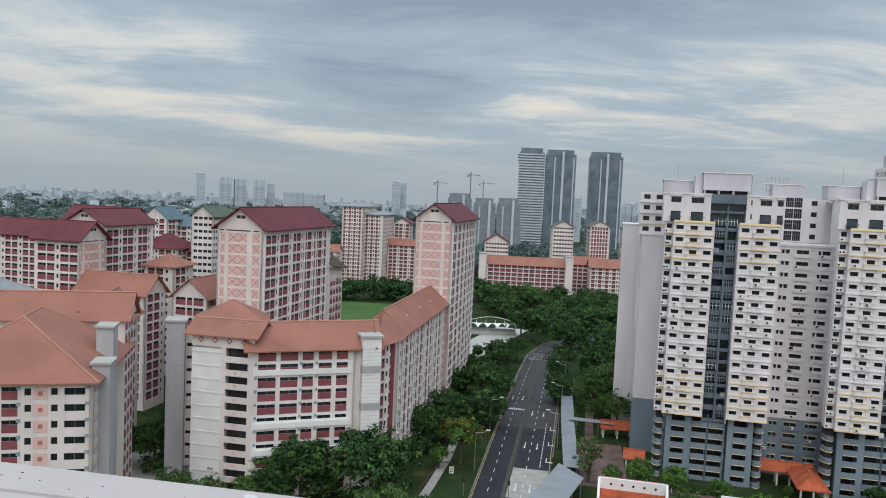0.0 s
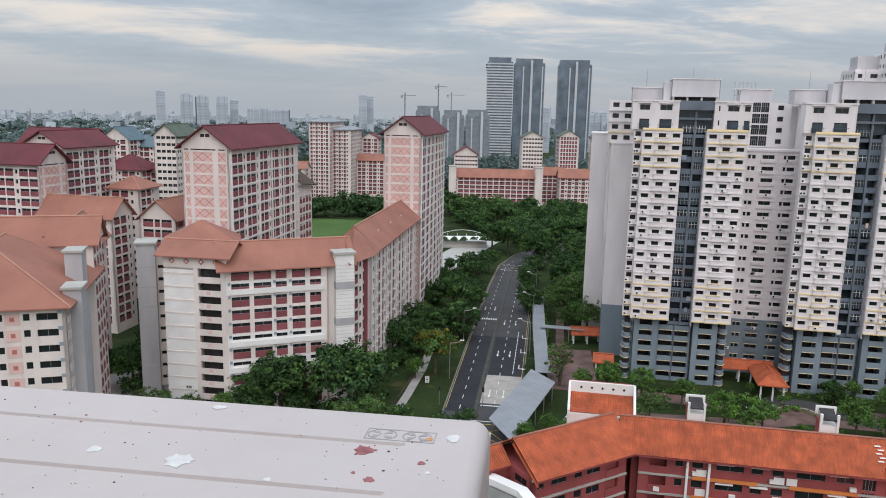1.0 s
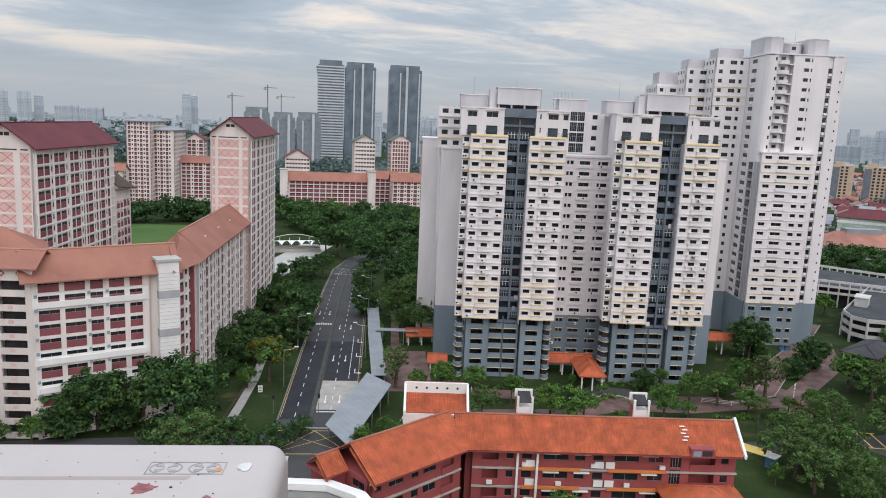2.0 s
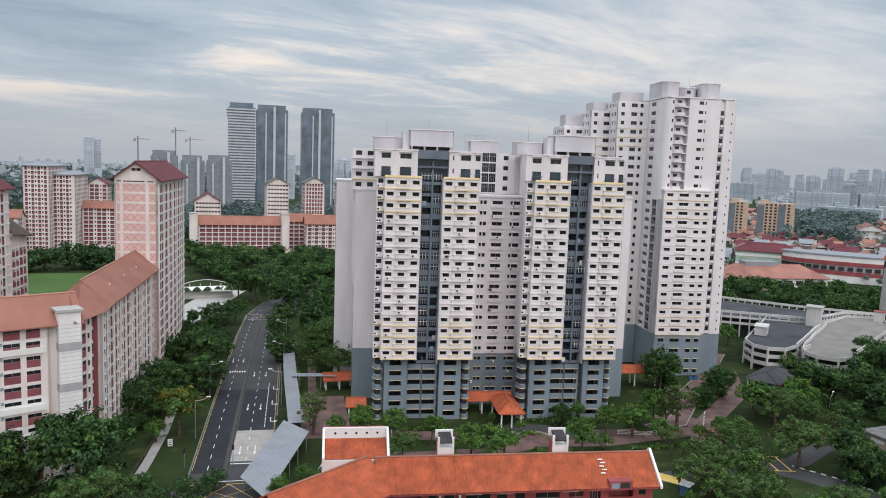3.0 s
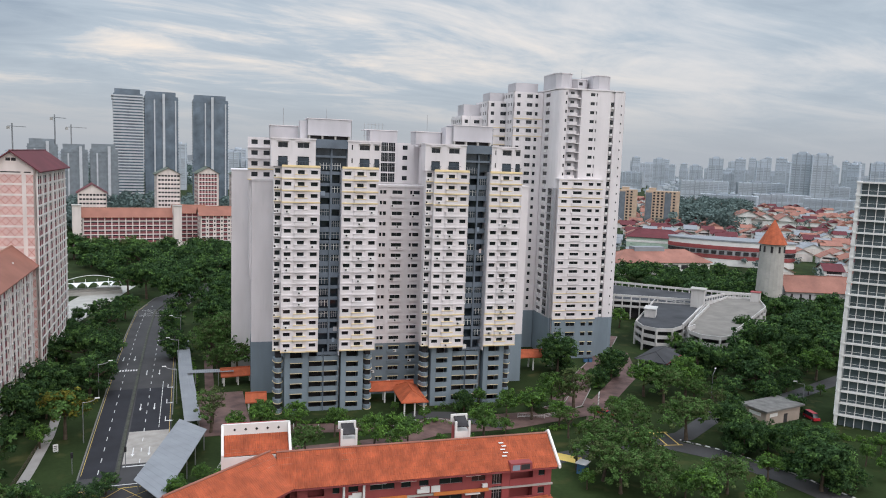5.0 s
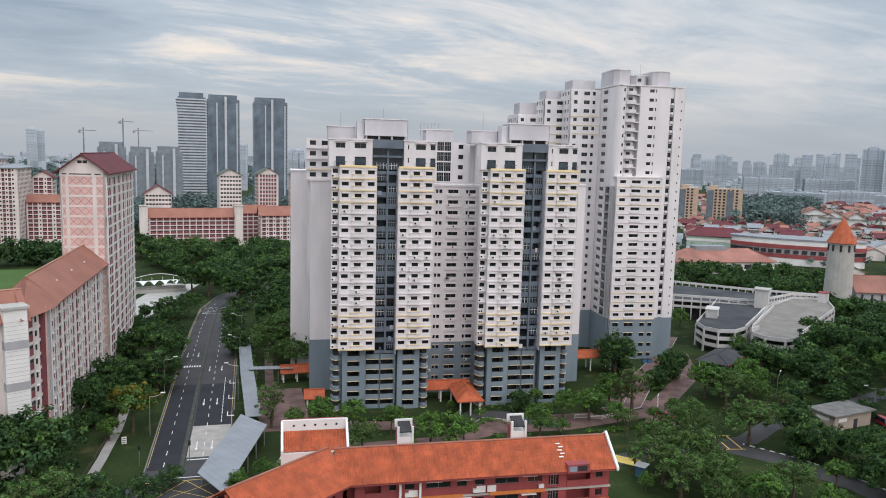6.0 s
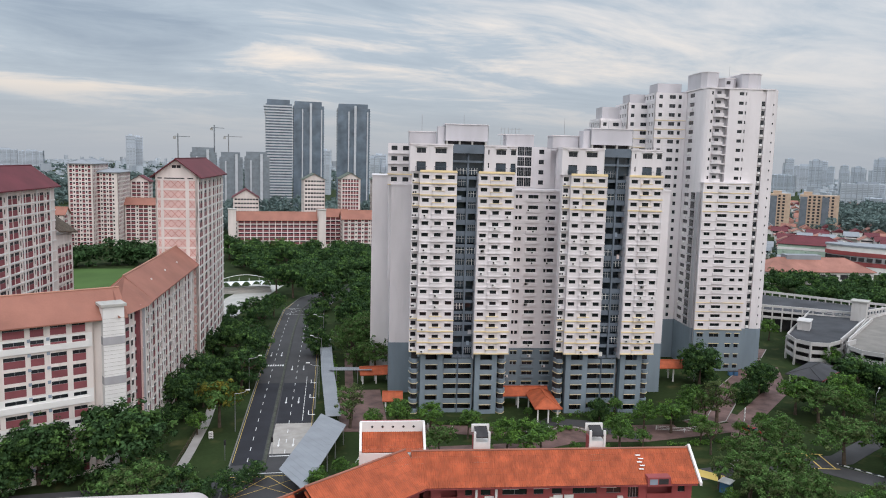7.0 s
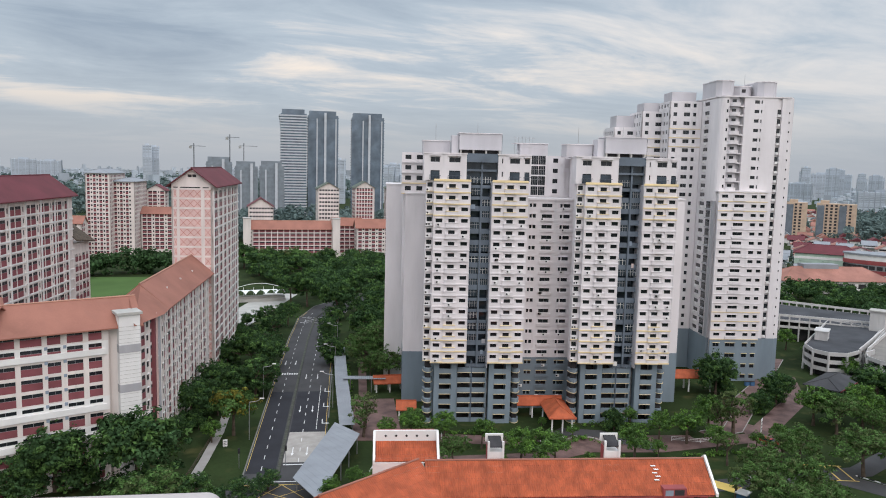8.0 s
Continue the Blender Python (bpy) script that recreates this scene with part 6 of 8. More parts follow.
def condo():
    b = Building("condominium", "white condominium tower with glazed balconies and slabs", "building", 178.6, 112.5, -58)
    b.box("core", mat("tinted_glazing", (0.10, 0.13, 0.14), rough=0.15), 0.8, 26, 0.8, 16, 0, 62)
    for i in range(20):
        z = 3.1 * i
        for F, w_ in ((side(0, 0, 0), 26.0), (side(0, 16, -90), 16.0)):
            b.box("slab", WHITEPAINT, -0.2, w_, -0.5, 0.9, z + 2.7, z + 3.1, F)
            b.box("balustrade", WHITEPAINT, 0, w_, -0.45, -0.38, z + 4.0, z + 4.06, F)
            for k in range(int(w_ / 2.0)):
                b.box("mullion", WHITEPAINT, 0.2 + 2.0 * k, 0.38 + 2.0 * k, 0.2, 0.6, z, z + 2.7, F)
    b.box("corner", WHITEPAINT, -0.3, 0.5, -0.3, 0.5, 0, 62)
    return b.finish(300, 40)


condo()

# ---- glass towers and far buildings ----
TOWERGLASS = mat("blue_grey_curtain_wall", (0.15, 0.20, 0.25), rough=0.25, vary=0.25, coarse=0.08, spec=0.6)
PALE = mat("pale_grey_cladding", (0.52, 0.55, 0.58), vary=0.08)
HAZEL = mat("weathered_grey_facade", (0.25, 0.29, 0.32), vary=0.12, island=0.2)
# Pale bluish base imitates aerial perspective on the far city walls.
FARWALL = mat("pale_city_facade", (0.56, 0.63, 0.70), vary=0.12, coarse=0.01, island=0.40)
FARBAND = mat("grey_city_glazing", (0.16, 0.19, 0.22), vary=0.15)


def glass_tower(name, label, x, y, yaw, W, D, h, body, fins, floors, curved=False):
    b = Building(name, label, "building", x, y, yaw)
    b.box("core", body, 0.6, W - 0.6, 0.6, D - 0.6, 0, h)
    for i in range(floors):
        z = h * i / floors
        inset = 0.0
        if curved:
            inset = -4.0 * max(0.0, math.sin(i / floors * 4.2 + 2.6))
        b.box("floor_band", PALE if curved else body, inset, W, -0.2 if curved else 0.3, D, z, z + (1.6 if curved else 0.8))
    for k, xx in enumerate(fins):
        b.box("fin", PALE, xx, xx + (2.6 if k % 2 else 1.4), -0.8, D, 0, h + (3 if k % 2 else -4))
    b.box("crown", body, 2, W - 3, 2, D - 3, h, h + 5)
    return b.finish(50)


glass_tower("glass_tower", "pale curved condominium tower with banded balconies", 82, 897, -5, 31, 24, 122, TOWERGLASS, [], 38, True)
glass_tower("glass_tower", "dark blue-grey glass condominium tower", 113.5, 893, -5, 36, 26, 121, TOWERGLASS, [10, 19, 32], 38)
glass_tower("glass_tower", "dark blue-grey glass condominium tower standing apart", 163.5, 885, -8, 39, 26, 120, TOWERGLASS, [13, 20, 35], 38)
for x_, w_, h_, mt in ((-1, 26, 64, HAZEL), (27, 24, 60, HAZEL), (52, 26, 61, HAZEL)):
    glass_tower("tower_under_construction", "unfinished grey concrete tower", x_, 800, -3, w_, 20, h_, mt, [6, 16], 20)


def crane(x, y, h, arm):
    rt = root("tower_crane", "thin tower crane over the building site", "crane", pose(x, y, 0, 0, 0, random.uniform(0, 60)), "cranes on the site")
    part("mast", Shape().box(-0.45, 0.45, -0.45, 0.45, 0, h), METAL, rt)
    part("jib", Shape().box(-arm * 0.3, arm, -0.3, 0.3, h - 3, h - 2.4), METAL, rt)
    part("counterweight", Shape().box(-arm * 0.32, -arm * 0.22, -1.2, 1.2, h - 5.5, h - 3), CONCRETE, rt)
    return rt


for x_, y_, h_ in ((23, 805, 92), (-12, 800, 82), (38, 830, 84)):
    crane(x_, y_, h_, 16)


def block_mesh(w, d, h, floors, bays):
    """A far tower: floors as bands over a recessed body, piers between bays."""
    s = Shape().box(0.6, w - 0.6, 0.6, d - 0.6, 0, h, None, 1)
    for i in range(floors):
        z = h * i / floors
        s.box(0, w, 0, d, z, z + 0.55 * h / floors, None, 0)
    for k in range(bays + 1):
        xx = (w - 1.6) * k / bays
        s.box(xx, xx + 1.6, -0.3, d + 0.3, 0, h + (2 if k % 2 else 0), None, 0)
    s.box(w * 0.3, w * 0.7, d * 0.25, d * 0.75, h, h + 4, None, 0)
    return s


# Skyline glass lightened towards the sky's tone, haze included in the colour.
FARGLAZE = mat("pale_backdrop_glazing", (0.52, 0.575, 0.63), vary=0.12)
protos = []
for w_, d_, h_, fl, by in ((34, 16, 78, 22, 4), (24, 18, 96, 26, 3), (60, 16, 62, 18, 7), (90, 18, 40, 12, 10)):
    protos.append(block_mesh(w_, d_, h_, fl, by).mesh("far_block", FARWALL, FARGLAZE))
rng = random.Random(11)


def far_block(az, D, kind, k=1.0, label="pale distant apartment block in the haze"):
    ob = tagged(new("backdrop_block", protos[kind]), label, "building", "distant skyline blocks", "stuff")
    a_ = radians(az)
    ob.matrix_world = pose(D * math.sin(a_), D * math.cos(a_), 0, 0, 0, -az + rng.uniform(-15, 15)) @ Matrix.Diagonal((1, 1, k, 1))


for az, D, kd, k in ((-18.6, 2200, 1, 1.05), (-17.0, 2250, 0, 1.2), (-15.9, 2250, 0, 1.15), (-14.6, 2250, 0, 1.15), (-13.6, 2300, 1, 0.85), (-12.4, 2300, 2, 0.95), (-10.9, 2300, 2, 0.9),
                     (-4.3, 2200, 1, 1.08), (-3.8, 2230, 1, 1.05), (1.0, 2300, 2, 0.7), (6.0, 2100, 0, 0.8), (8.9, 1250, 1, 0.75), (12.2, 1300, 0, 0.8), (13.2, 1350, 1, 0.7), (14.2, 1300, 2, 0.8)):
    far_block(az, D, kd, k)
for i in range(62):
    az = 41.5 + 27.0 * (i + rng.random()) / 62
    far_block(az, rng.uniform(2100, 3600), rng.choice((0, 0, 1, 1, 2)), rng.uniform(0.7, 1.15))
for az, D, kd, k in ((48.2, 1950, 0, 1.12), (50.0, 2000, 1, 0.92), (51.4, 2050, 0, 1.1), (52.6, 1900, 1, 0.95), (53.6, 1560, 0, 1.22), (54.9, 1540, 0, 1.2), (57.0, 1800, 1, 0.85), (58.4, 1850, 0, 1.1), (60.5, 1800, 1, 0.95), (62.5, 1900, 0, 1.0)):
    far_block(az, D, kd, k)
for k in range(6):
    far_block(47.6 + 3.6 * k + rng.uniform(-0.3, 0.3), 1330 + 40 * (k % 2), 3, rng.uniform(0.5, 0.62), "long pale institutional block in the distance")
    far_block(46.4 + 3.9 * k, 1560 + 30 * (k % 3), 3, rng.uniform(0.85, 1.05), "long pale institutional block in the distance")
TAN = mat("tan_facade", (0.56, 0.42, 0.31))
for az, D, hw in ((42.75, 850, 10), (45.2, 850, 18)):
    a_ = radians(az)
    b = Building("brown_apartments", "distant tan and brown apartment block", "building", D * math.sin(a_), D * math.cos(a_), -az)
    b.box("wall", TAN, -hw, hw, 0, 16, 0, 37)
    b.box("roof_house", TAN, -hw + 3, -hw + 11, 3, 12, 37, 40)
    for k in range(max(1, hw // 9)):
        b.box("dark_bay", FARBAND, -hw + 0.5 + 20 * k, -hw + 7 + 20 * k, -0.8, 0.2, 0, 35)
    for i in range(11):
        for k in range(int((2 * hw - 8) / 4.2)):
            b.box("opening", DARK, -hw + 8.2 + 4.2 * k, -hw + 10.4 + 4.2 * k, -0.12, 0.1, 2 + 3.2 * i, 4 + 3.2 * i)
    b.finish(20)

# the low city spread to the horizon, too many roofs to count
s = Shape()
for i in range(7500):
    az = radians(rng.uniform(-40, 74))
    D = 1550 + 3100 * rng.random() ** 0.8
    x_, y_ = D * math.sin(az), D * math.cos(az)
    w_, d_, h_ = rng.uniform(7, 24), rng.uniform(7, 15), rng.uniform(4, 10) if rng.random() < 0.93 else rng.uniform(14, 34)
    s.box(-w_ / 2, w_ / 2, -d_ / 2, d_ / 2, 0, h_, pose(x_, y_, 0, 0, 0, rng.uniform(0, 90)))
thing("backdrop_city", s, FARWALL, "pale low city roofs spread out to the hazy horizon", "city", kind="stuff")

# ---- terrace houses ----


def house(v):
    rr = random.Random(v)
    w_, d_, h_ = rr.uniform(10, 15), rr.uniform(12, 17), rr.uniform(4.6, 6.2)
    rf = (FARORANGE, MAROON, TERRA, GREYROOF)[v % 4]
    b = Building("house", ("white terrace house with orange roof", "white terrace house with maroon roof", "white house with terracotta roof", "white house with grey metal roof")[v % 4], "house", 0, 0, 0, group="terrace houses")
    b.box("wall", WHITEPAINT if v % 3 else CREAM, 0, w_, 0, d_, 0, h_)
    gable_roof(b, rf, 0, w_, 0, d_, h_, h_ + 3.2, 0.8, "x" if v % 2 else "y", None, 0.25, WHITEPAINT)
    b.box("opening", DARK, 1.2, w_ - 1.2, -0.05, 0.1, 4.0, 5.4)
    b.box("porch", rf, 1, w_ - 1, -3.2, 0.0, 2.9, 3.1)
    return b.finish()


houses = [house(v) for v in range(8)]
spots = []
for ring_ in range(22):
    D = 492 + 25 * ring_ + 0.9 * ring_ ** 2
    step = 13.5 / D * 57.3
    az = 41.2
    while az < 67:
        spots.append((az + rng.uniform(-0.2, 0.2), D + rng.uniform(-6, 6)))
        az += step * rng.uniform(0.95, 1.45)
placed = []
far_houses = Shape()
for az, D in spots:
    a_ = radians(az)
    x_, y_ = D * math.sin(a_), D * math.cos(a_)
    if math.hypot(x_ - 420, y_ - 350) < 62 or math.hypot(x_ - 330, y_ - 335) < 46 or math.hypot(x_ - 400, y_ - 400) < 36 or math.hypot(x_ - 715, y_ - 560) < 60:
        continue
    m_ = pose(x_, y_, 0, 0, 0, -40 + rng.choice((0, 0, 90, 180)) + rng.uniform(-4, 4))
    if len(placed) < 8:
        houses[len(placed)].matrix_world = m_
    elif len(placed) < 118:
        copy_thing(houses[rng.randrange(8)], m_)
    else:
        w_, d_, h_ = rng.uniform(3.6, 6.2), rng.uniform(4.5, 7.5), rng.uniform(4.6, 7.2)
        far_houses.box(-w_, w_, -d_, d_, 0, h_, m_, 0)
        far_houses.add([(-w_ - 0.8, -d_ - 0.8, h_), (w_ + 0.8, -d_ - 0.8, h_), (0, -d_ - 0.8, h_ + 3.2), (-w_ - 0.8, d_ + 0.8, h_), (w_ + 0.8, d_ + 0.8, h_), (0, d_ + 0.8, h_ + 3.2)],
                       [(0, 1, 2), (5, 4, 3), (0, 3, 4, 1), (1, 4, 5, 2), (2, 5, 3, 0)], m_, rng.choice((1, 1, 1, 2, 2, 3)))
    placed.append(1)
    if len(placed) > 560:
        break
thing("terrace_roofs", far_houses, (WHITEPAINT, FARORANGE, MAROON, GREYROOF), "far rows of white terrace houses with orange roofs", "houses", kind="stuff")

# ---- trees ----


def crown_mesh(name, seed, lobes, n, leaf, materials):
    """Leaves gathered in small flat clumps on rounded lobes: (x, y, z, rx, ry, rz)."""
    r = np.random.RandomState(seed)

    def unit(k, up=0.0):
        q = r.normal(size=(k, 3)) + np.array([0, 0, up])
        return q / np.linalg.norm(q, axis=1)[:, None]

    vol = np.array([l[3] * l[4] * l[5] for l in lobes]) ** 0.72
    nc = max(len(lobes), n // 26)
    pick = r.choice(len(lobes), nc, p=vol / vol.sum())
    L = np.array(lobes)[pick]
    d = unit(nc, 0.35)
    rad = 1.0 - 0.55 * r.rand(nc) ** 2.0
    wob = 1.0 + 0.20 * np.sin(3.1 * d[:, 0] + seed) * np.sin(4.3 * d[:, 1] + 2 * seed) + 0.10 * r.normal(size=nc)
    cc = L[:, :3] + d * L[:, 3:] * (rad * wob)[:, None]
    own = r.randint(0, nc, n)
    e = unit(n, 0.25)
    size = (leaf * 3.0 * (0.65 + 0.8 * r.rand(nc)))[own][:, None]
    c = cc[own] + e * size * (r.rand(n) ** 0.4)[:, None] * np.array([1.0, 1.0, 0.6])
    nrm = 0.55 * d[own] + 0.45 * e + 0.45 * r.normal(size=(n, 3)) + np.array([0, 0, 0.4])
    nrm /= np.linalg.norm(nrm, axis=1)[:, None]
    u = np.cross(nrm, r.normal(size=(n, 3)))
    u /= np.linalg.norm(u, axis=1)[:, None]
    v = np.cross(nrm, u)
    sz = leaf * (0.6 + 0.8 * r.rand(n))[:, None]
    fold = nrm * sz * 0.22
    pts = np.stack([c - u * sz, c - v * sz * 0.55 + fold, c + u * sz, c + v * sz * 0.55 + fold], 1).reshape(-1, 3)
    me = bpy.data.meshes.new(name)
    me.vertices.add(4 * n)
    me.vertices.foreach_set("co", pts.ravel())
    me.loops.add(4 * n)
    me.loops.foreach_set("vertex_index", np.arange(4 * n))
    me.polygons.add(n)
    me.polygons.foreach_set("loop_start", np.arange(0, 4 * n, 4))
    for q in materials:
        me.materials.append(q)
    if len(materials) > 1:
        me.polygons.foreach_set("material_index", (r.rand(nc) < 0.34).astype(int)[own])
    me.update(calc_edges=True)
    return me


def trunk_shape(seed, h, r0, lobes):
    r = random.Random(seed)
    s = Shape()
    fork = (r.uniform(-0.3, 0.3), r.uniform(-0.3, 0.3), h * 0.42)
    s.tube((0, 0, -0.1), (fork[0] * 0.5, fork[1] * 0.5, h * 0.2), r0 * 1.3, r0, 8)
    s.tube((fork[0] * 0.5, fork[1] * 0.5, h * 0.2), fork, r0, r0 * 0.75, 8)
    for l in lobes:
        mid = tuple(fork[i] * 0.4 + l[i] * 0.6 + r.uniform(-0.4, 0.4) for i in range(3))
        s.tube(fork, mid, r0 * 0.5, r0 * 0.3, 6)
        s.tube(mid, (l[0], l[1], l[2] + 0.3 * l[5]), r0 * 0.3, r0 * 0.08, 5)
        for k in range(3):
            s.tube(mid, (l[0] + r.uniform(-0.6, 0.6) * l[3], l[1] + r.uniform(-0.6, 0.6) * l[4], l[2] + r.uniform(-0.3, 0.6) * l[5]), r0 * 0.18, r0 * 0.05, 4)
    return s


def tree_proto(seed, h, spread, nl, n, leaf, mats, label, dense=1.0, low=0.35):
    r = random.Random(seed)
    lobes = [(0, 0, h * 0.74, spread * 0.55, spread * 0.55, h * 0.24)]
    for k in range(nl):
        an = 2 * math.pi * (k + r.random() * 0.6) / nl
        rd = spread * r.uniform(0.38, 0.66)
        lobes.append((rd * math.cos(an), rd * math.sin(an), h * r.uniform(low + 0.12, 0.80), spread * r.uniform(0.26, 0.46), spread * r.uniform(0.26, 0.46), h * r.uniform(0.11, 0.20)))
    rt = root("tree", label, "tree", pose(0, 0, 0), "trees round the estate")
    part("trunk", trunk_shape(seed, h, 0.03 * h, lobes[:7]), BARK, rt)
    part("crown", crown_mesh("crown", seed, lobes, n, leaf, mats), None, rt)
    return rt


T_BROAD = [tree_proto(21 + k, 12.0, 8.2, 13, 6400, 0.30, (LEAF_DEEP, LEAF), "broad street tree with layered green crown", low=0.16) for k in range(4)]
T_DENSE = [tree_proto(31 + k, 13.5, 8.6, 17, 11500, 0.36, (LEAF_DEEP, LEAF), "large dense dark green tree with rounded crown", low=0.04) for k in range(3)]
T_SMALL = [tree_proto(41 + k, 9.0, 4.4, 9, 3900, 0.22, (LEAF, LEAF_LIGHT), "young tree with fresh green open crown", low=0.34) for k in range(4)]
T_OLIVE = [tree_proto(51 + k, 10.5, 6.4, 10, 3900, 0.25, (LEAF, LEAF_OLIVE), "loose olive green tree with thin crown") for k in range(3)]
T_YELLOW = [tree_proto(61, 8.5, 4.6, 7, 3000, 0.26, (LEAF, LEAF_YELLOW), "street tree with yellow blossom in its crown")]
T_BARE = [tree_proto(71 + k, 8.5, 3.4, 6, 900, 0.22, (LEAF_OLIVE, LEAF), "thin half bare tree with few leaves") for k in range(2)]
T_FAR = [tree_proto(81 + k, 13.0, 8.4, 12, 2300, 0.58, (LEAF_DEEP, LEAF), "large green tree in the belt behind the avenue", low=0.12) for k in range(3)]
T_FAR += [tree_proto(91, 12.0, 8.0, 10, 2200, 0.55, (LEAF, LEAF_OLIVE), "broad green tree in the belt behind the avenue", low=0.2)]
_first = set()


def plant(kinds, x, y, scale=1.0, seed=None):
    r = random.Random(seed if seed is not None else int(x * 37 + y * 91))
    p = kinds[r.randrange(len(kinds))]
    scale *= 1.06
    m_ = pose(x, y, 0, 0, 0, r.uniform(0, 360)) @ Matrix.Diagonal((scale, scale, scale * r.uniform(0.92, 1.1), 1))
    if p.name not in _first:
        _first.add(p.name)
        p.matrix_world = m_
        return p
    return copy_thing(p, m_)


# park on the right
ROADS = [[(86.0, 124.5), (112.0, 124.0), (136.0, 122.5), (160.0, 132.0), (190.0, 133.0), (230.0, 140.0)], [(128.0, 121.0), (134.6, 110.0), (137.6, 96.0), (139.0, 70.0)], [(117.0, 150.6), (126.0, 152.0), (137.0, 162.0), (146.0, 172.7), (160.0, 183.0), (190.0, 210.0)], AV]


def off_road(x, y, gap):
    for ln in ROADS:
        for p, q in zip(ln, ln[1:]):
            p, q = Vector(p), Vector(q)
            t_ = max(0, min(1, (Vector((x, y)) - p).dot(q - p) / (q - p).length_squared))
            if (Vector((x, y)) - p.lerp(q, t_)).length < gap:
                return False
    return True


rng = random.Random(5)
done = []
# under the bent slab and along the west side of the avenue
for x, y, k, sc in ((-28.3, 154.1, T_DENSE, 0.92), (-13.0, 148.5, T_DENSE, 1.15), (-33.7, 151.4, T_DENSE, 0.61), (-23.4, 155.6, T_DENSE, 0.57), (-9.6, 133.3, T_OLIVE, 1.05), (-4.1, 188.6, T_DENSE, 0.7), (1.2, 203.5, T_DENSE, 0.72), (5.6, 177.2, T_YELLOW, 1.28), (2.2, 192.7, T_BROAD, 0.54), (-6.7, 177.6, T_BROAD, 0.45), (5.7, 237.8, T_DENSE, 0.66), (9.9, 273.1, T_DENSE, 0.48), (12.4, 206.5, T_BROAD, 0.95), (13.0, 231.0, T_BROAD, 0.99), (19.2, 251.6, T_BROAD, 0.99), (6.0, 139.4, T_BROAD, 0.76), (11.0, 144.7, T_BROAD, 0.65), (1.4, 138.6, T_BROAD, 0.62), (21.3, 293.9, T_BROAD, 0.72), (14.5, 299.5, T_DENSE, 0.42), (-2.3, 183.1, T_BROAD, 0.46), (10.2, 197.4, T_BROAD, 0.49), (0.6, 173.5, T_SMALL, 0.61), (-3.0, 133.0, T_BROAD, 0.7), (-61.5, 178.0, T_DENSE, 0.8), (-57.0, 186.0, T_DENSE, 0.85), (-64.0, 166.0, T_DENSE, 0.75), (-52.5, 146.0, T_OLIVE, 0.7), (-38.5, 147.0, T_SMALL, 0.62), (-45.0, 146.5, T_OLIVE, 0.5)):
    done.append((x, y))
    plant(k, x, y, sc)
# tall slim trees on the lawn between the avenue and the white block
for x, y, sc in ((46.0, 214.0, 0.95), (50.5, 208.5, 1.05), (47.0, 228.0, 1.0), (53.0, 221.0, 1.1), (50.0, 236.0, 1.05), (55.5, 231.0, 1.1), (57.0, 243.0, 1.1)):
    done.append((x, y))
    plant(T_OLIVE, x, y, sc)
# young trees in the school yard
for x, y, sc in ((39.5, 99.0, 0.86), (48.5, 99.0, 0.92), (23.0, 97.0, 0.9), (42.0, 95.0, 0.8)):
    plant(T_SMALL, x, y, sc)
# further along the avenue and the green belt at its bend
for x, y, k, sc in ((22.4, 277.3, T_BROAD, 0.78), (30.2, 295.6, T_BROAD, 0.72), (16.7, 238.0, T_BROAD, 0.96), (17.8, 221.5, T_BROAD, 0.77), (11.5, 268.8, T_DENSE, 0.51), (3.2, 209.3, T_BROAD, 0.73), (13.3, 212.8, T_BROAD, 0.68), (38.1, 234.8, T_DENSE, 0.91), (42.6, 272.0, T_DENSE, 0.82), (51.6, 307.0, T_DENSE, 1.09), (62.4, 320.3, T_BROAD, 1.2), (64.6, 306.8, T_BROAD, 0.97), (78.3, 346.0, T_BROAD, 1.1), (49.7, 245.1, T_OLIVE, 0.73), (56.4, 253.4, T_OLIVE, 0.85), (63.7, 260.3, T_OLIVE, 0.88), (63.2, 289.3, T_BROAD, 0.76), (42.8, 335.6, T_BROAD, 1.14), (36.5, 344.7, T_BROAD, 0.98), (54.2, 381.1, T_BROAD, 1.3), (48.9, 406.5, T_BROAD, 1.26), (35.0, 168.9, T_BARE, 1.22), (45.4, 163.7, T_SMALL, 1.02), (39.6, 165.2, T_SMALL, 0.75), (22.0, 133.9, T_SMALL, 0.92), (27.8, 141.9, T_SMALL, 0.57), (72.1, 402.0, T_BROAD, 1.26), (79.1, 376.2, T_BROAD, 1.08)):
    done.append((x, y))
    plant(k, x, y, sc)
# before the white block
for x, y, k, sc in ((46.1, 167.6, T_SMALL, 0.83), (53.1, 163.2, T_SMALL, 0.88), (59.7, 155.3, T_SMALL, 1.07), (65.1, 145.3, T_SMALL, 1.0), (66.9, 139.7, T_SMALL, 1.15), (71.9, 142.2, T_SMALL, 0.94), (50.1, 147.0, T_OLIVE, 0.6), (60.0, 144.2, T_SMALL, 0.45), (95.9, 158.5, T_DENSE, 0.45), (78.5, 139.4, T_SMALL, 0.54), (84.4, 136.2, T_SMALL, 0.6), (90.6, 140.6, T_SMALL, 1.11), (78.7, 163.9, T_SMALL, 0.45), (83.1, 155.8, T_SMALL, 0.45), (36.4, 174.1, T_BARE, 0.84), (31.0, 139.5, T_SMALL, 0.6), (103.5, 150.5, T_SMALL, 1.2), (108.5, 146.5, T_SMALL, 1.1), (113.0, 152.0, T_BROAD, 0.6), (118.5, 152.0, T_SMALL, 1.2), (122.0, 147.0, T_BARE, 1.2), (97.0, 141.0, T_SMALL, 0.7), (101.5, 160.5, T_SMALL, 0.8)):
    done.append((x, y))
    plant(k, x, y, sc)
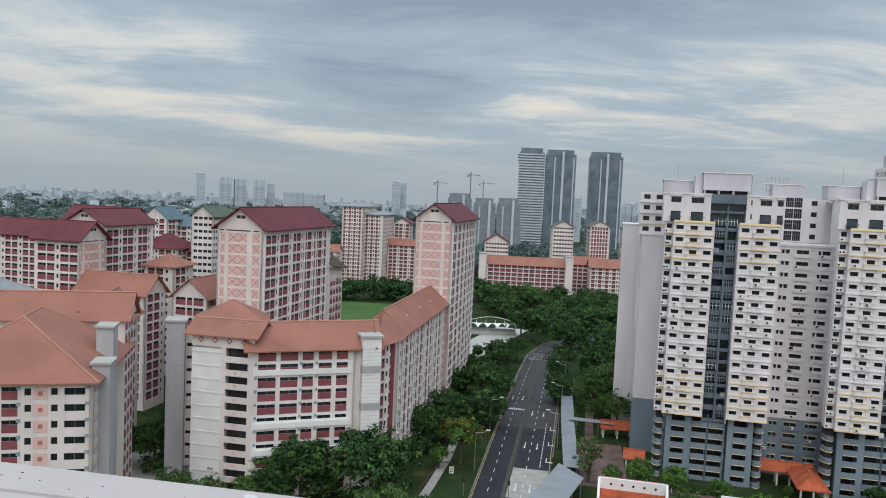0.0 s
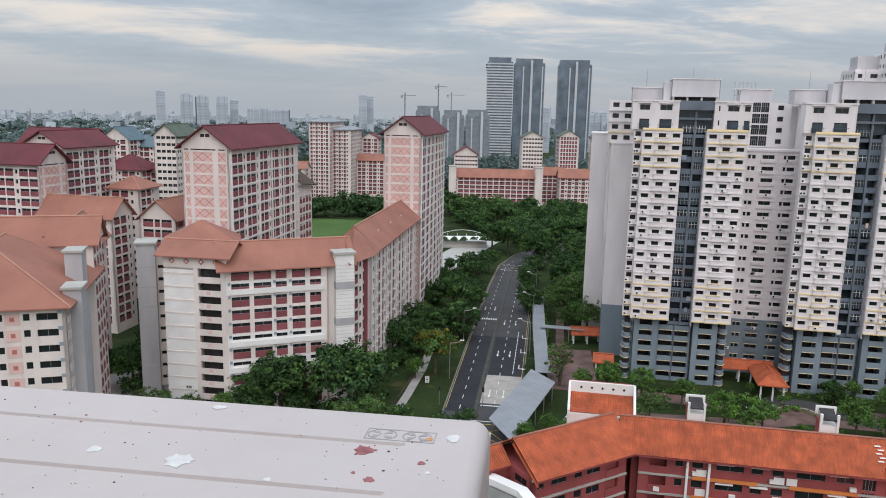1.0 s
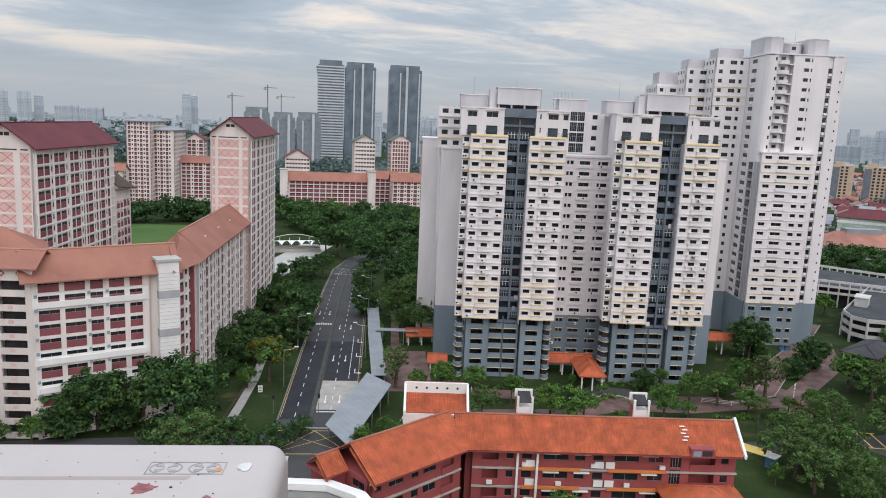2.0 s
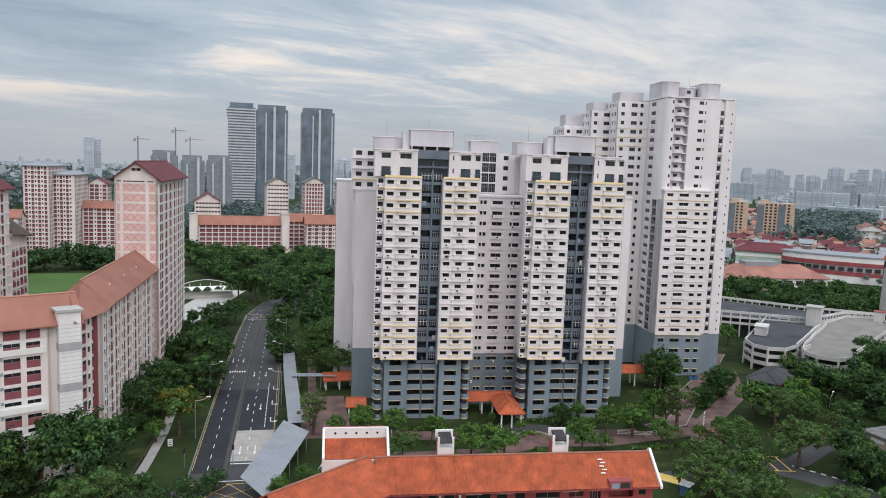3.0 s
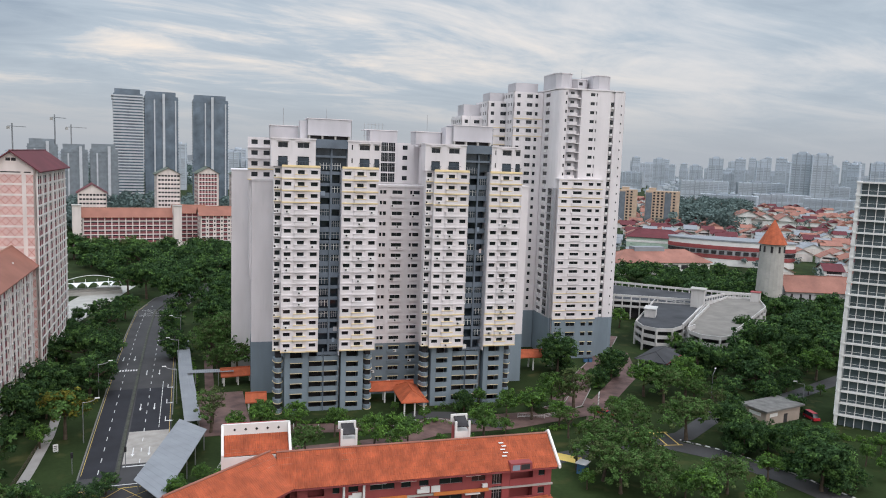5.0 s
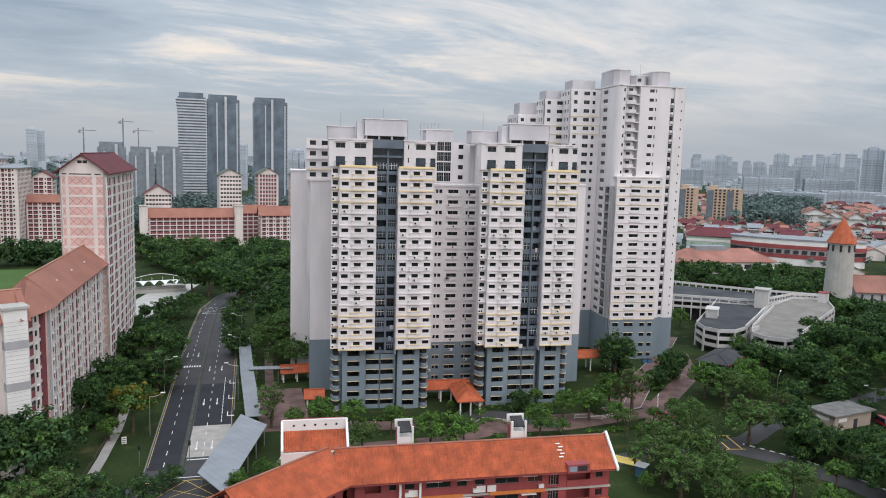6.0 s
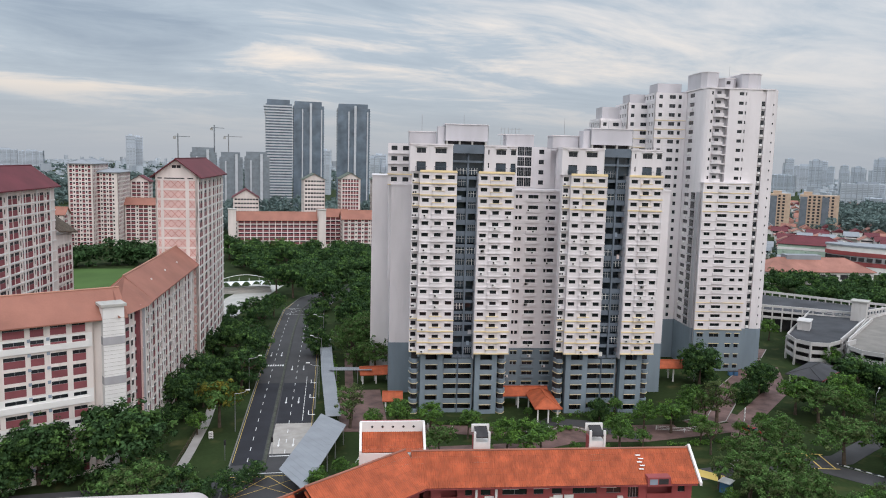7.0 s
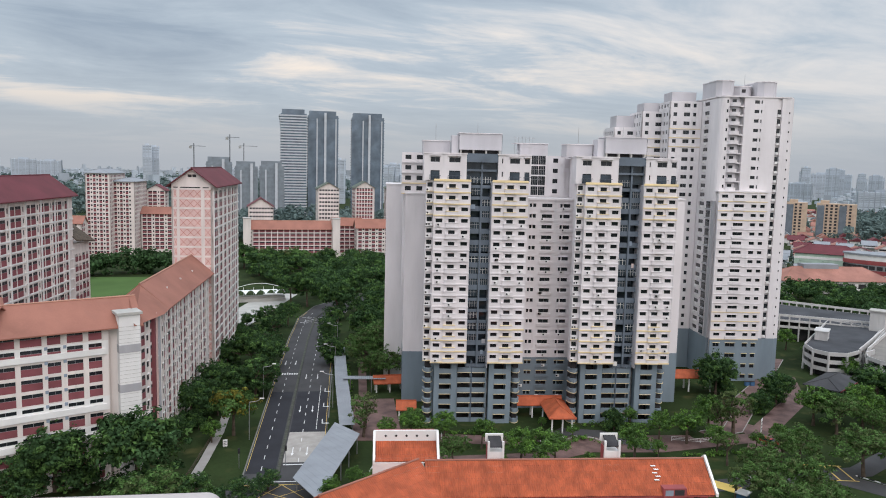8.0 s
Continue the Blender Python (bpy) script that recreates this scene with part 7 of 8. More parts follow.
# round the side road and its junction
for x, y, k, sc in ((140.1, 177.5, T_DENSE, 0.81), (141.8, 160.7, T_DENSE, 0.53), (151.8, 166.4, T_DENSE, 0.62), (148.9, 149.7, T_SMALL, 1.31), (203.1, 219.9, T_SMALL, 1.0), (193.9, 182.5, T_SMALL, 0.98), (174.6, 154.1, T_BROAD, 1.05), (160.1, 145.1, T_SMALL, 1.34), (149.8, 143.0, T_OLIVE, 0.93), (134.2, 120.2, T_OLIVE, 1.06), (164.8, 134.1, T_BROAD, 0.64), (180.3, 152.0, T_BROAD, 0.85), (139.1, 108.2, T_DENSE, 0.93), (148.1, 118.9, T_DENSE, 0.61), (147.9, 108.4, T_DENSE, 0.59), (109.0, 122.5, T_OLIVE, 0.72), (110.2, 112.4, T_OLIVE, 0.94), (100.1, 104.9, T_OLIVE, 0.82), (107.0, 102.7, T_OLIVE, 0.78), (108.7, 92.2, T_SMALL, 1.42), (118.1, 86.8, T_SMALL, 1.2), (144.3, 97.3, T_DENSE, 0.72), (138.6, 88.6, T_DENSE, 0.82), (99.3, 117.6, T_BARE, 0.7), (153.8, 129.1, T_BARE, 0.89), (109.2, 132.8, T_BARE, 0.9), (118.9, 147.8, T_BARE, 1.12)):
    done.append((x, y))
    plant(k, x, y, sc)
# beside the car park
for x, y, k, sc in ((211.7, 140.7, T_SMALL, 1.5), (191.7, 136.2, T_BROAD, 0.71), (206.2, 157.5, T_BROAD, 1.16), (230.2, 168.9, T_BROAD, 1.27), (225.5, 155.9, T_DENSE, 1.01), (254.7, 166.9, T_BROAD, 1.09), (192.0, 152.6, T_BROAD, 0.81), (174.1, 129.6, T_DENSE, 0.5), (195.2, 131.6, T_SMALL, 0.53), (198.7, 130.2, T_SMALL, 0.53), (176.4, 121.9, T_DENSE, 0.45), (228.5, 180.2, T_BROAD, 0.78), (205.7, 213.0, T_SMALL, 0.66)):
    done.append((x, y))
    plant(k, x, y, sc)


def scatter(n, x0, x1, y0, y1, kinds, lo, hi, gap, near, keep=None):
    tries = 0
    k = 0
    while k < n and tries < n * 40:
        tries += 1
        x, y = rng.uniform(x0, x1), rng.uniform(y0, y1)
        if not off_road(x, y, gap) or any((x - a_) ** 2 + (y - b_) ** 2 < near ** 2 for a_, b_ in done) or (keep and not keep(x, y)):
            continue
        done.append((x, y))
        plant(kinds, x, y, rng.uniform(lo, hi))
        k += 1


def grove(name, n, x0, x1, y0, y1, hi, gap, near, label, seed, keep=None):
    """A belt of trees too close to count: trunks are lost inside one leafy mass."""
    r, lobes, k, tries = random.Random(seed), [], 0, 0
    while k < n and tries < n * 40:
        tries += 1
        x, y = r.uniform(x0, x1), r.uniform(y0, y1)
        if not off_road(x, y, gap) or any((x - a_) ** 2 + (y - b_) ** 2 < near ** 2 for a_, b_ in done) or (keep and not keep(x, y)):
            continue
        done.append((x, y))
        k += 1
        h, w = hi * r.uniform(0.75, 1.1), r.uniform(4.5, 7.0)
        lobes.append((x, y, h * 0.62, w * 0.7, w * 0.7, h * 0.36))
        for j in range(5):
            an = r.uniform(0, 6.28)
            lobes.append((x + w * 0.6 * math.cos(an), y + w * 0.6 * math.sin(an), h * r.uniform(0.35, 0.75), w * r.uniform(0.3, 0.5), w * r.uniform(0.3, 0.5), h * r.uniform(0.14, 0.24)))
    return tagged(new(name, crown_mesh(name, seed, lobes, k * 1900, 0.56, (LEAF_DEEP, LEAF))), label, "woodland", "", "stuff")


scatter(4, 96, 134, 84, 100, T_OLIVE + T_SMALL, 0.55, 0.8, 5.0, 6.0)
scatter(5, 104, 130, 127, 143, T_SMALL + T_OLIVE, 0.7, 1.0, 4.6, 5.6)
scatter(4, 95, 112, 98, 119, T_SMALL + T_OLIVE, 0.6, 0.9, 4.6, 5.6)
scatter(4, 152, 168, 136, 152, T_BROAD + T_OLIVE, 0.5, 0.65, 4.6, 6.5)
scatter(8, 144, 172, 84, 108, T_BROAD + T_SMALL, 0.55, 0.8, 5.5, 6.5, lambda x, y: x < 170)
scatter(18, 178, 232, 136, 164, T_FAR + T_BROAD, 0.65, 0.95, 6.0, 7.5, lambda x, y: y < 160 + (x - 200) * 0.4)
grove("tree_belt", 34, 214, 300, 140, 196, 12.0, 6.0, 8.5, "dense dark tree belt beside the car park", 21, lambda x, y: y < 158 + (x - 205) * 0.5)
grove("tree_belt", 30, 225, 330, 262, 325, 9.0, 6.0, 7.0, "row of trees behind the car park", 22, lambda x, y: y > 300 - (x - 225) * 0.5 and y < 324)
grove("tree_belt", 22, 284, 350, 190, 300, 10.0, 6.0, 10.0, "trees round the church", 23, lambda x, y: math.hypot(x - 300, y - 227) > 12 and not (298 < x < 352 and 186 < y < 240))
scatter(22, 52, 104, 262, 316, T_FAR, 0.75, 1.05, 11.5, 7.6, lambda x, y: x > 50 + (y - 232) * 0.14)
grove("tree_belt", 44, 50, 115, 312, 400, 12.5, 11.5, 7.6, "dense green belt beyond the bend of the avenue", 25)
grove("tree_belt", 46, 30, 150, 395, 488, 9.5, 9.0, 9.5, "dense green belt before the far slab blocks", 24)
scatter(14, 20, 60, 425, 490, T_OLIVE + T_FAR, 0.9, 1.2, 6.0, 8.0)


# far woods, one uncountable mass
def woods(name, n, region, leaf, hmax, label, seed, material):
    r = np.random.RandomState(seed)
    lobes = []
    while len(lobes) < n:
        az, D = region[0] + (region[1] - region[0]) * r.rand(), region[2] + (region[3] - region[2]) * r.rand()
        a_ = radians(az)
        x, y = D * math.sin(a_), D * math.cos(a_)
        if len(region) > 4 and not region[4](x, y):
            continue
        w_ = r.uniform(4, 8.5) * (1 + D / 3000)
        lobes.append((x, y, hmax * r.uniform(0.3, 0.62), w_, w_, hmax * r.uniform(0.3, 0.48)))
    ob = new(name, crown_mesh(name, seed, lobes, n * 100, leaf * 1.0, (material,)))
    return tagged(ob, label, "woodland", "", "stuff")


woods("hedge_trees", 60, (-11.0, -1.5, 445, 458), 1.0, 14, "dark row of trees behind the playing field", 5, LEAF_DEEP)
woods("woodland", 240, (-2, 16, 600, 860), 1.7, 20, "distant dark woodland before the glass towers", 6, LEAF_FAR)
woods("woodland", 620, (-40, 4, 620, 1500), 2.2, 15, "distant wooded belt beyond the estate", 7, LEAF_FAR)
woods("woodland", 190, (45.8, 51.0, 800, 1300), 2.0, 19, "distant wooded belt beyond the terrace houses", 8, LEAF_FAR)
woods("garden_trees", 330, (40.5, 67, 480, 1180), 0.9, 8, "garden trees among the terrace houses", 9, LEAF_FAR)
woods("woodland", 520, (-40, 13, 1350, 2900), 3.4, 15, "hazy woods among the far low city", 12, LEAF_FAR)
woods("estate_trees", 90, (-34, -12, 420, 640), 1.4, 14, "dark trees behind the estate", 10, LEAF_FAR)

# low shrubs and hedges
for nm, pts_, h_, lab in (("hedge", [(36.5, 196), (39.5, 215), (42.5, 232)], 1.0, "clipped hedge along the footpath"), ("hedge", [(90, 163), (104, 158), (118, 156)], 1.4, "low hedge before the white block"), ("hedge", [(56, 165.5), (74, 160.5)], 1.0, "low hedge before the white block"), ("hedge", [(80.5, 152.5), (84.5, 155.8), (89.0, 151.5)], 0.9, "planted island before the entrance porch"), ("hedge", [(47.0, 170.5), (55.0, 168.5)], 0.9, "low green bed at the foot of the white block"), ("hedge", [(104.0, 139.5), (118.0, 137.5), (126.0, 139.0)], 0.8, "low planted strip beside the side road"),
                          ("hedge", [(160, 112), (172, 104), (184, 92)], 1.2, "clipped hedge beside the white condominium"), ("hedge", [(140, 160), (150, 168), (156, 178)], 1.1, "clipped hedge along the curved drive")):
    lobes = []
    for p, q in zip(pts_, pts_[1:]):
        nseg = int(math.hypot(q[0] - p[0], q[1] - p[1]) / 1.2)
        lobes += [(p[0] + (q[0] - p[0]) * i / nseg, p[1] + (q[1] - p[1]) * i / nseg, h_ * 0.5, 0.9, 0.9, h_ * 0.55) for i in range(nseg)]
    tagged(new(nm, crown_mesh(nm, 3, lobes, len(lobes) * 70, 0.2, (LEAF_LIGHT, LEAF))), lab, "hedge")

# ---- small things outdoors ----


def lamp(x, y, yaw, h=9.0, label="grey street lamp with a curved arm"):
    rt = root("street_lamp", label, "street lamp", pose(x, y, 0, 0, 0, yaw), "street lamps")
    part("pole", Shape().tube((0, 0, 0), (0, 0, h), 0.11, 0.07, 8), METAL, rt)
    arm = Shape()
    pp = [(0, 0, h)] + [(2.6 * math.sin(a_ * 0.3927), 0, h + 0.9 * (1 - math.cos(a_ * 0.3927))) for a_ in range(1, 5)]
    for p, q in zip(pp, pp[1:]):
        arm.tube(p, q, 0.06, 0.06, 6)
    am = part("arm", arm, METAL, rt)
    part("lantern", Shape().box(2.4, 3.4, -0.16, 0.16, h + 0.78, h + 0.96), WHITEPAINT, am)
    return rt


for d, off, yw in ((22, -8.2, 10), (52, -8.2, 10), (44, 10.6, 190), (74, 10.8, 190), (104, 11, 190)):
    x, y, yaw = on_avenue(d, off)
    lamp(x, y, yaw + (0 if off < 0 else 180))
for x, y, yw in ((166, 141, 30), (182, 124, 160)):
    lamp(x, y, yw, 7.0, "slim street lamp beside the side road")


def signal(x, y, yaw):
    rt = root("traffic_light", "traffic light on a grey post at the junction", "traffic light", pose(x, y, 0, 0, 0, yaw), "traffic lights")
    part("post", Shape().tube((0, 0, 0), (0, 0, 4.2), 0.08, 0.07, 8), METAL, rt)
    part("head", Shape().box(-0.2, 0.2, -0.18, 0.18, 3.3, 4.4), DARK, rt)
    part("visor", Shape().box(-0.16, 0.16, -0.34, -0.18, 4.05, 4.1), DARK, rt)
    return rt


signal(-3.6, 139.5, 0)
signal(6.0, 157.0, 10)
signal(15.6, 156.2, 190)


def sign(x, y, yaw, w_, h_, z, material, label):
    rt = root("sign_board", label, "sign", pose(x, y, 0, 0, 0, yaw))
    part("post", Shape().tube((-w_ * 0.3, 0, 0), (-w_ * 0.3, 0, z + h_), 0.06, 0.06, 6).tube((w_ * 0.3, 0, 0), (w_ * 0.3, 0, z + h_), 0.06, 0.06, 6), METAL, rt)
    part("board", Shape().box(-w_ / 2, w_ / 2, -0.12, -0.04, z, z + h_), material, rt)
    for k in range(3):
        part("text_bar", Shape().box(-w_ * 0.35, w_ * 0.3, -0.14, -0.121, z + h_ * (0.2 + 0.25 * k), z + h_ * (0.3 + 0.25 * k)), DARK, rt)
    return rt


BLUESIGN = mat("blue_sign_paint", (0.06, 0.16, 0.30), rough=0.4)
ORSIGN = mat("amber_sign_paint", (0.75, 0.36, 0.04), rough=0.4)
sign(130.8, 147.7, 40, 1.6, 3.4, 0.6, WHITEPAINT, "white notice pillar with dark bars beside the court")
sign(133.8, 142.0, 40, 1.8, 1.2, 1.6, BLUESIGN, "blue and white road sign board")
sign(171.0, 139.0, 50, 1.4, 2.2, 1.6, ORSIGN, "amber temporary road sign under the trees")
sign(3.5, 170.0, 5, 1.0, 1.6, 0.2, WHITEPAINT, "white notice board on the lawn")


def railing(pts, h_, label, material=METAL):
    rt = root("railing", label, "railing", pose(*pts[0], 0))
    o = Vector((*pts[0], 0))
    for p, q in zip(pts, pts[1:]):
        p, q = Vector((*p, 0)) - o, Vector((*q, 0)) - o
        for z in (h_ * 0.35, h_ * 0.68, h_):
            part("rail", Shape().tube((p.x, p.y, z), (q.x, q.y, z), 0.04, 0.04, 5), material, rt)
        n = max(1, int((q - p).length / 2.5))
        for k in range(n):
            c = p.lerp(q, k / n)
            part("post", Shape().box(c.x - 0.05, c.x + 0.05, c.y - 0.05, c.y + 0.05, 0, h_ + 0.05), material, rt)
    return rt


railing([(-6.5, 146.0), (-3.4, 158.0), (-0.2, 172.0), (2.8, 186.0)], 1.1, "dark railing beside the footpath", BARK)
railing([(31.5, 146.0), (37.5, 158.5)], 1.2, "white fence beside the school", WHITEPAINT)
railing([(106.0, 149.0), (112.0, 146.0), (119.0, 146.5)], 1.1, "white and red barrier along the drive", WHITEPAINT)
railing([(97.0, 96.5), (101.0, 93.0), (104.0, 91.0)], 1.0, "stacked pale barriers beside the school", WHITEPAINT)


def car(x, y, yaw, color, label, van=False):
    rt = root("van" if van else "car", label, "van" if van else "car", pose(x, y, 0.06, 0, 0, yaw), "parked cars")
    s = Shape()
    L, Wd, hb, hr = (4.6, 1.8, 0.95, 2.0) if van else (4.3, 1.75, 0.85, 1.45)
    s.add([(-Wd / 2, 0, 0.3), (Wd / 2, 0, 0.3), (Wd / 2, L, 0.3), (-Wd / 2, L, 0.3), (-Wd / 2, 0.05, hb), (Wd / 2, 0.05, hb), (Wd / 2, L - 0.05, hb), (-Wd / 2, L - 0.05, hb)], CUBE_F)
    part("body", s, color, rt)
    f0, f1 = (0.9, L - 0.1) if van else (1.1, L - 0.6)
    cab = Shape().add([(-Wd / 2 + 0.08, f0 - 0.5, hb), (Wd / 2 - 0.08, f0 - 0.5, hb), (Wd / 2 - 0.08, f1 + 0.1, hb), (-Wd / 2 + 0.08, f1 + 0.1, hb), (-Wd / 2 + 0.25, f0 + 0.2, hr - 0.06), (Wd / 2 - 0.25, f0 + 0.2, hr - 0.06), (Wd / 2 - 0.25, f1 - 0.3, hr - 0.06), (-Wd / 2 + 0.25, f1 - 0.3, hr - 0.06)], CUBE_F)
    part("windows", cab, GLASS, rt)
    part("roof", Shape().box(-Wd / 2 + 0.22, Wd / 2 - 0.22, f0 + 0.15, f1 - 0.25, hr - 0.06, hr), color, rt)
    for wx in (-Wd / 2, Wd / 2):
        for wy in (0.8, L - 0.8):
            wh = part("wheel", Shape().tube((wx - 0.1, wy, 0.3), (wx + 0.1, wy, 0.3), 0.31, 0.31, 12), DARK, rt)
            part("rim", Shape().tube((wx - 0.112, wy, 0.3), (wx + 0.112, wy, 0.3), 0.18, 0.18, 10), METAL, wh)
    return rt


CARWHITE = mat("white_car_paint", (0.72, 0.73, 0.74), rough=0.25, vary=0.03, bump=0)
CARBLUE = mat("dark_blue_car_paint", (0.04, 0.07, 0.14), rough=0.25, vary=0.03, bump=0)
CARRED = mat("red_car_paint", (0.42, 0.03, 0.04), rough=0.25, vary=0.03, bump=0)
CARGREY = mat("grey_car_paint", (0.20, 0.21, 0.22), rough=0.25, vary=0.03, bump=0)
for d, off, c_, lab in ((120, 6.0, CARWHITE, "white car on the avenue"), ):
    x, y, yaw = on_avenue(d, off)
    car(x, y, yaw, c_, lab)
car(176.0, 115.5, -20, CARRED, "red van parked beside the utility building", True)
car(46.0, 165.5, 70, CARBLUE, "dark blue car parked on the brick court")
car(49.5, 164.4, 70, CARGREY, "grey car parked on the brick court")
car(128.5, 139.5, 20, CARRED, "red car parked by the brick court")
car(112.5, 124.5, 80, CARWHITE, "white car on the side road")
car(118.5, 121.5, 262, CARGREY, "grey car on the side road")
b = Building("bus_shelter", "small blue kiosk beside the footpath", "kiosk", 99.1, 114.6, 30)
b.box("cabin", BLUESIGN, 0, 2.2, 0, 1.8, 0, 2.2)
b.box("roof", WHITEPAINT, -0.3, 2.5, -0.3, 2.1, 2.2, 2.35)
b.finish()
for x, y in ((156.0, 184.0), (157.6, 183.6)):
    bn = Building("waste_bin", "blue wheeled waste bin beside the tower", "bin", x, y, -15)
    bn.box("tub", BLUESIGN, 0, 1.2, 0, 1.0, 0.1, 1.3)
    bn.box("lid", DARK, -0.05, 1.25, -0.05, 1.05, 1.3, 1.4)
    bn.finish()

# tensile canopy over the stand by the field
rt = root("tensile_canopy", "white tensile fabric canopy over a stand", "canopy", pose(12.0, 350.0, 0, 0, 0, 4) @ Matrix.Diagonal((0.72, 0.72, 0.85, 1)))
for k in range(5):
    s = Shape()
    n = 8
    for i in range(n + 1):
        for j in range(n + 1):
            u_, v_ = i / n, j / n
            s.v.append((6.4 * (k + u_), 10 * v_, 4.2 + 2.4 * math.sin(math.pi * u_) * (1 - v_) + 1.2 * v_))
    for i in range(n):
        for j in range(n):
            p = i * (n + 1) + j
            s.f.append((p, p + n + 1, p + n + 2, p + 1))
            s.m.append(0)
    part("membrane", s, TENT, rt)
    part("mast", Shape().tube((6.4 * k, 10, 0), (6.4 * k, 10, 7.0), 0.15, 0.12, 8), WHITEPAINT, rt)
arc = Shape()
for k in range(16):
    p, q = ((2 * k, 11, 6.2 + 2.6 * math.sin(math.pi * k / 16)), (2 * k + 2, 11, 6.2 + 2.6 * math.sin(math.pi * (k + 1) / 16)))
    arc.tube(p, q, 0.14, 0.14, 6)
part("arch_truss", arc, WHITEPAINT, rt)
part("stand", Shape().box(0, 32, 1, 9, 0, 1.6).box(0, 32, 4, 9, 1.6, 2.6), CONCRETE, rt)

# ---- the viewer's own block, behind and below ----
b = Building("home_block", "plain pale block with a parapet under the viewpoint", "building", 0, 0, -9.7)
b.box("body", WHITE, -18, 14, -11, 0.18, 0, 62.4)
b.box("parapet", WHITE, -18, 14, 0.18, 0.34, 60.0, 63.2)
b.box("back_wall", WHITE, -18, 14, -1.9, -1.6, 62.4, 65.4)
b.box("ac_ledge", CONCRETE, -1.3, -0.02, 0.34, 0.98, 62.86, 63.0)
b.finish()

# ---- the air-conditioner in front ----
CASING = mat("ivory_painted_steel", (0.52, 0.465, 0.447), rough=0.42, vary=0.035, coarse=5.0, fine=60, bump=0.02, stain=(0.5, 0.46, 0.46))
EMBOSS = mat("grey_print", (0.38, 0.365, 0.37), vary=0.1, coarse=40, fine=200, bump=0)
GUANO = mat("bird_lime", (0.68, 0.67, 0.66), vary=0.08, coarse=60, fine=300, bump=0.1)
BERRY = mat("dried_berry_stain", (0.36, 0.13, 0.13), vary=0.25, coarse=80, fine=300, bump=0)
SOOT = mat("dark_grime_speck", (0.10, 0.08, 0.08), vary=0.3, coarse=90, fine=400, bump=0)
RUST = mat("orange_smear", (0.72, 0.36, 0.16), vary=0.2, coarse=90, fine=400, bump=0)
ac = root("air_conditioner", "ivory air-conditioner casing spotted with bird lime and berry stains", "air conditioner", pose(0.1035, 0.923, EYE - 0.40, 0, 0, -9.7) @ Matrix.Translation((0, 0.016, 0)))
LX, LY, LZ, RC = 0.86, 0.35, 0.595, 0.022
GROOVES = ((-0.104, 0.005), (-0.224, 0.005))


def axis_steps(lo, hi, extra, fine):
    pts = {round(lo, 4), round(hi, 4)}
    for i in range(9):
        d = RC * (1 - math.cos(i / 8 * math.pi / 2))
        pts |= {round(lo + d, 4), round(hi - d, 4)}
    k = int((hi - lo) / fine)
    pts |= {round(lo + (hi - lo) * i / k, 4) for i in range(k + 1)}
    for e_ in extra:
        pts.add(round(e_, 4))
    return sorted(pts)


gy = [g + o_ for g, w_ in GROOVES for o_ in (-w_ / 2 - 0.002, -w_ / 2, w_ / 2, w_ / 2 + 0.002)]
xs = axis_steps(-LX, 0.0, (-0.098, -0.104), 0.03)
ys = axis_steps(-LY, 0.0, gy, 0.03)


def lid_z(x, y):
    z = 0.0
    # rounded rim
    dx, dy = max(0.0, x + RC, -LX + RC - x), max(0.0, y + RC, -LY + RC - y)
    q = math.hypot(dx, dy)
    if q > 0:
        z = -RC + math.sqrt(max(0.0, RC * RC - min(q, RC) ** 2))
    if x < -0.101:
        for g, w_ in GROOVES:
            if abs(y - g) <= w_ / 2 + 1e-6:
                z -= 0.0045
    return z


s = Shape()
nx, ny = len(xs), len(ys)
s.v = [(x, y, lid_z(x, y)) for x in xs for y in ys]
s.f = [(i * ny + j, (i + 1) * ny + j, (i + 1) * ny + j + 1, i * ny + j + 1) for i in range(nx - 1) for j in range(ny - 1)]
s.m = [0] * len(s.f)
lid = part("top_cover", s, CASING, ac)
for p in lid.data.polygons:
    c_ = p.center
    p.use_smooth = min(-c_.x, c_.x + LX, -c_.y, c_.y + LY) < RC
c4 = [(-LX + RC * 0.3, -LY), (-RC * 0.3, -LY), (0, -LY + RC * 0.3), (0, -RC * 0.3), (-RC * 0.3, 0), (-LX + RC * 0.3, 0), (-LX, -RC * 0.3), (-LX, -LY + RC * 0.3)]
part("casing", Shape().prism(c4, -LZ, -RC + 0.0005), CASING, ac)
for x_ in (-LX + 0.1, -0.14):
    part("foot", Shape().box(x_, x_ + 0.05, -LY + 0.02, -0.02, -LZ - 0.005, -LZ), METAL, ac)
part("grille", Shape().box(-LX + 0.08, -0.25, 0.0, 0.006, -0.55, -0.06), EMBOSS, ac)


def blot(name, x, y, r, material, seed, rays=0, z=0.0004, squash=1.0):
    rr = random.Random(seed)
    n = 26
    y -= 0.016
    pts_ = []
    for i in range(n):
        an = 2 * math.pi * i / n
        k = r * (1 + 0.12 * math.sin(3 * an + seed) + rr.uniform(-0.06, 0.06))
        if rays and i % 4 == 1:
            k *= rr.uniform(1.1, 1.4)
        pts_.append((x + k * math.cos(an), y + k * squash * math.sin(an)))
    return part(name, Shape().prism(pts_, z - 0.0003, z + 0.0004), material, ac)


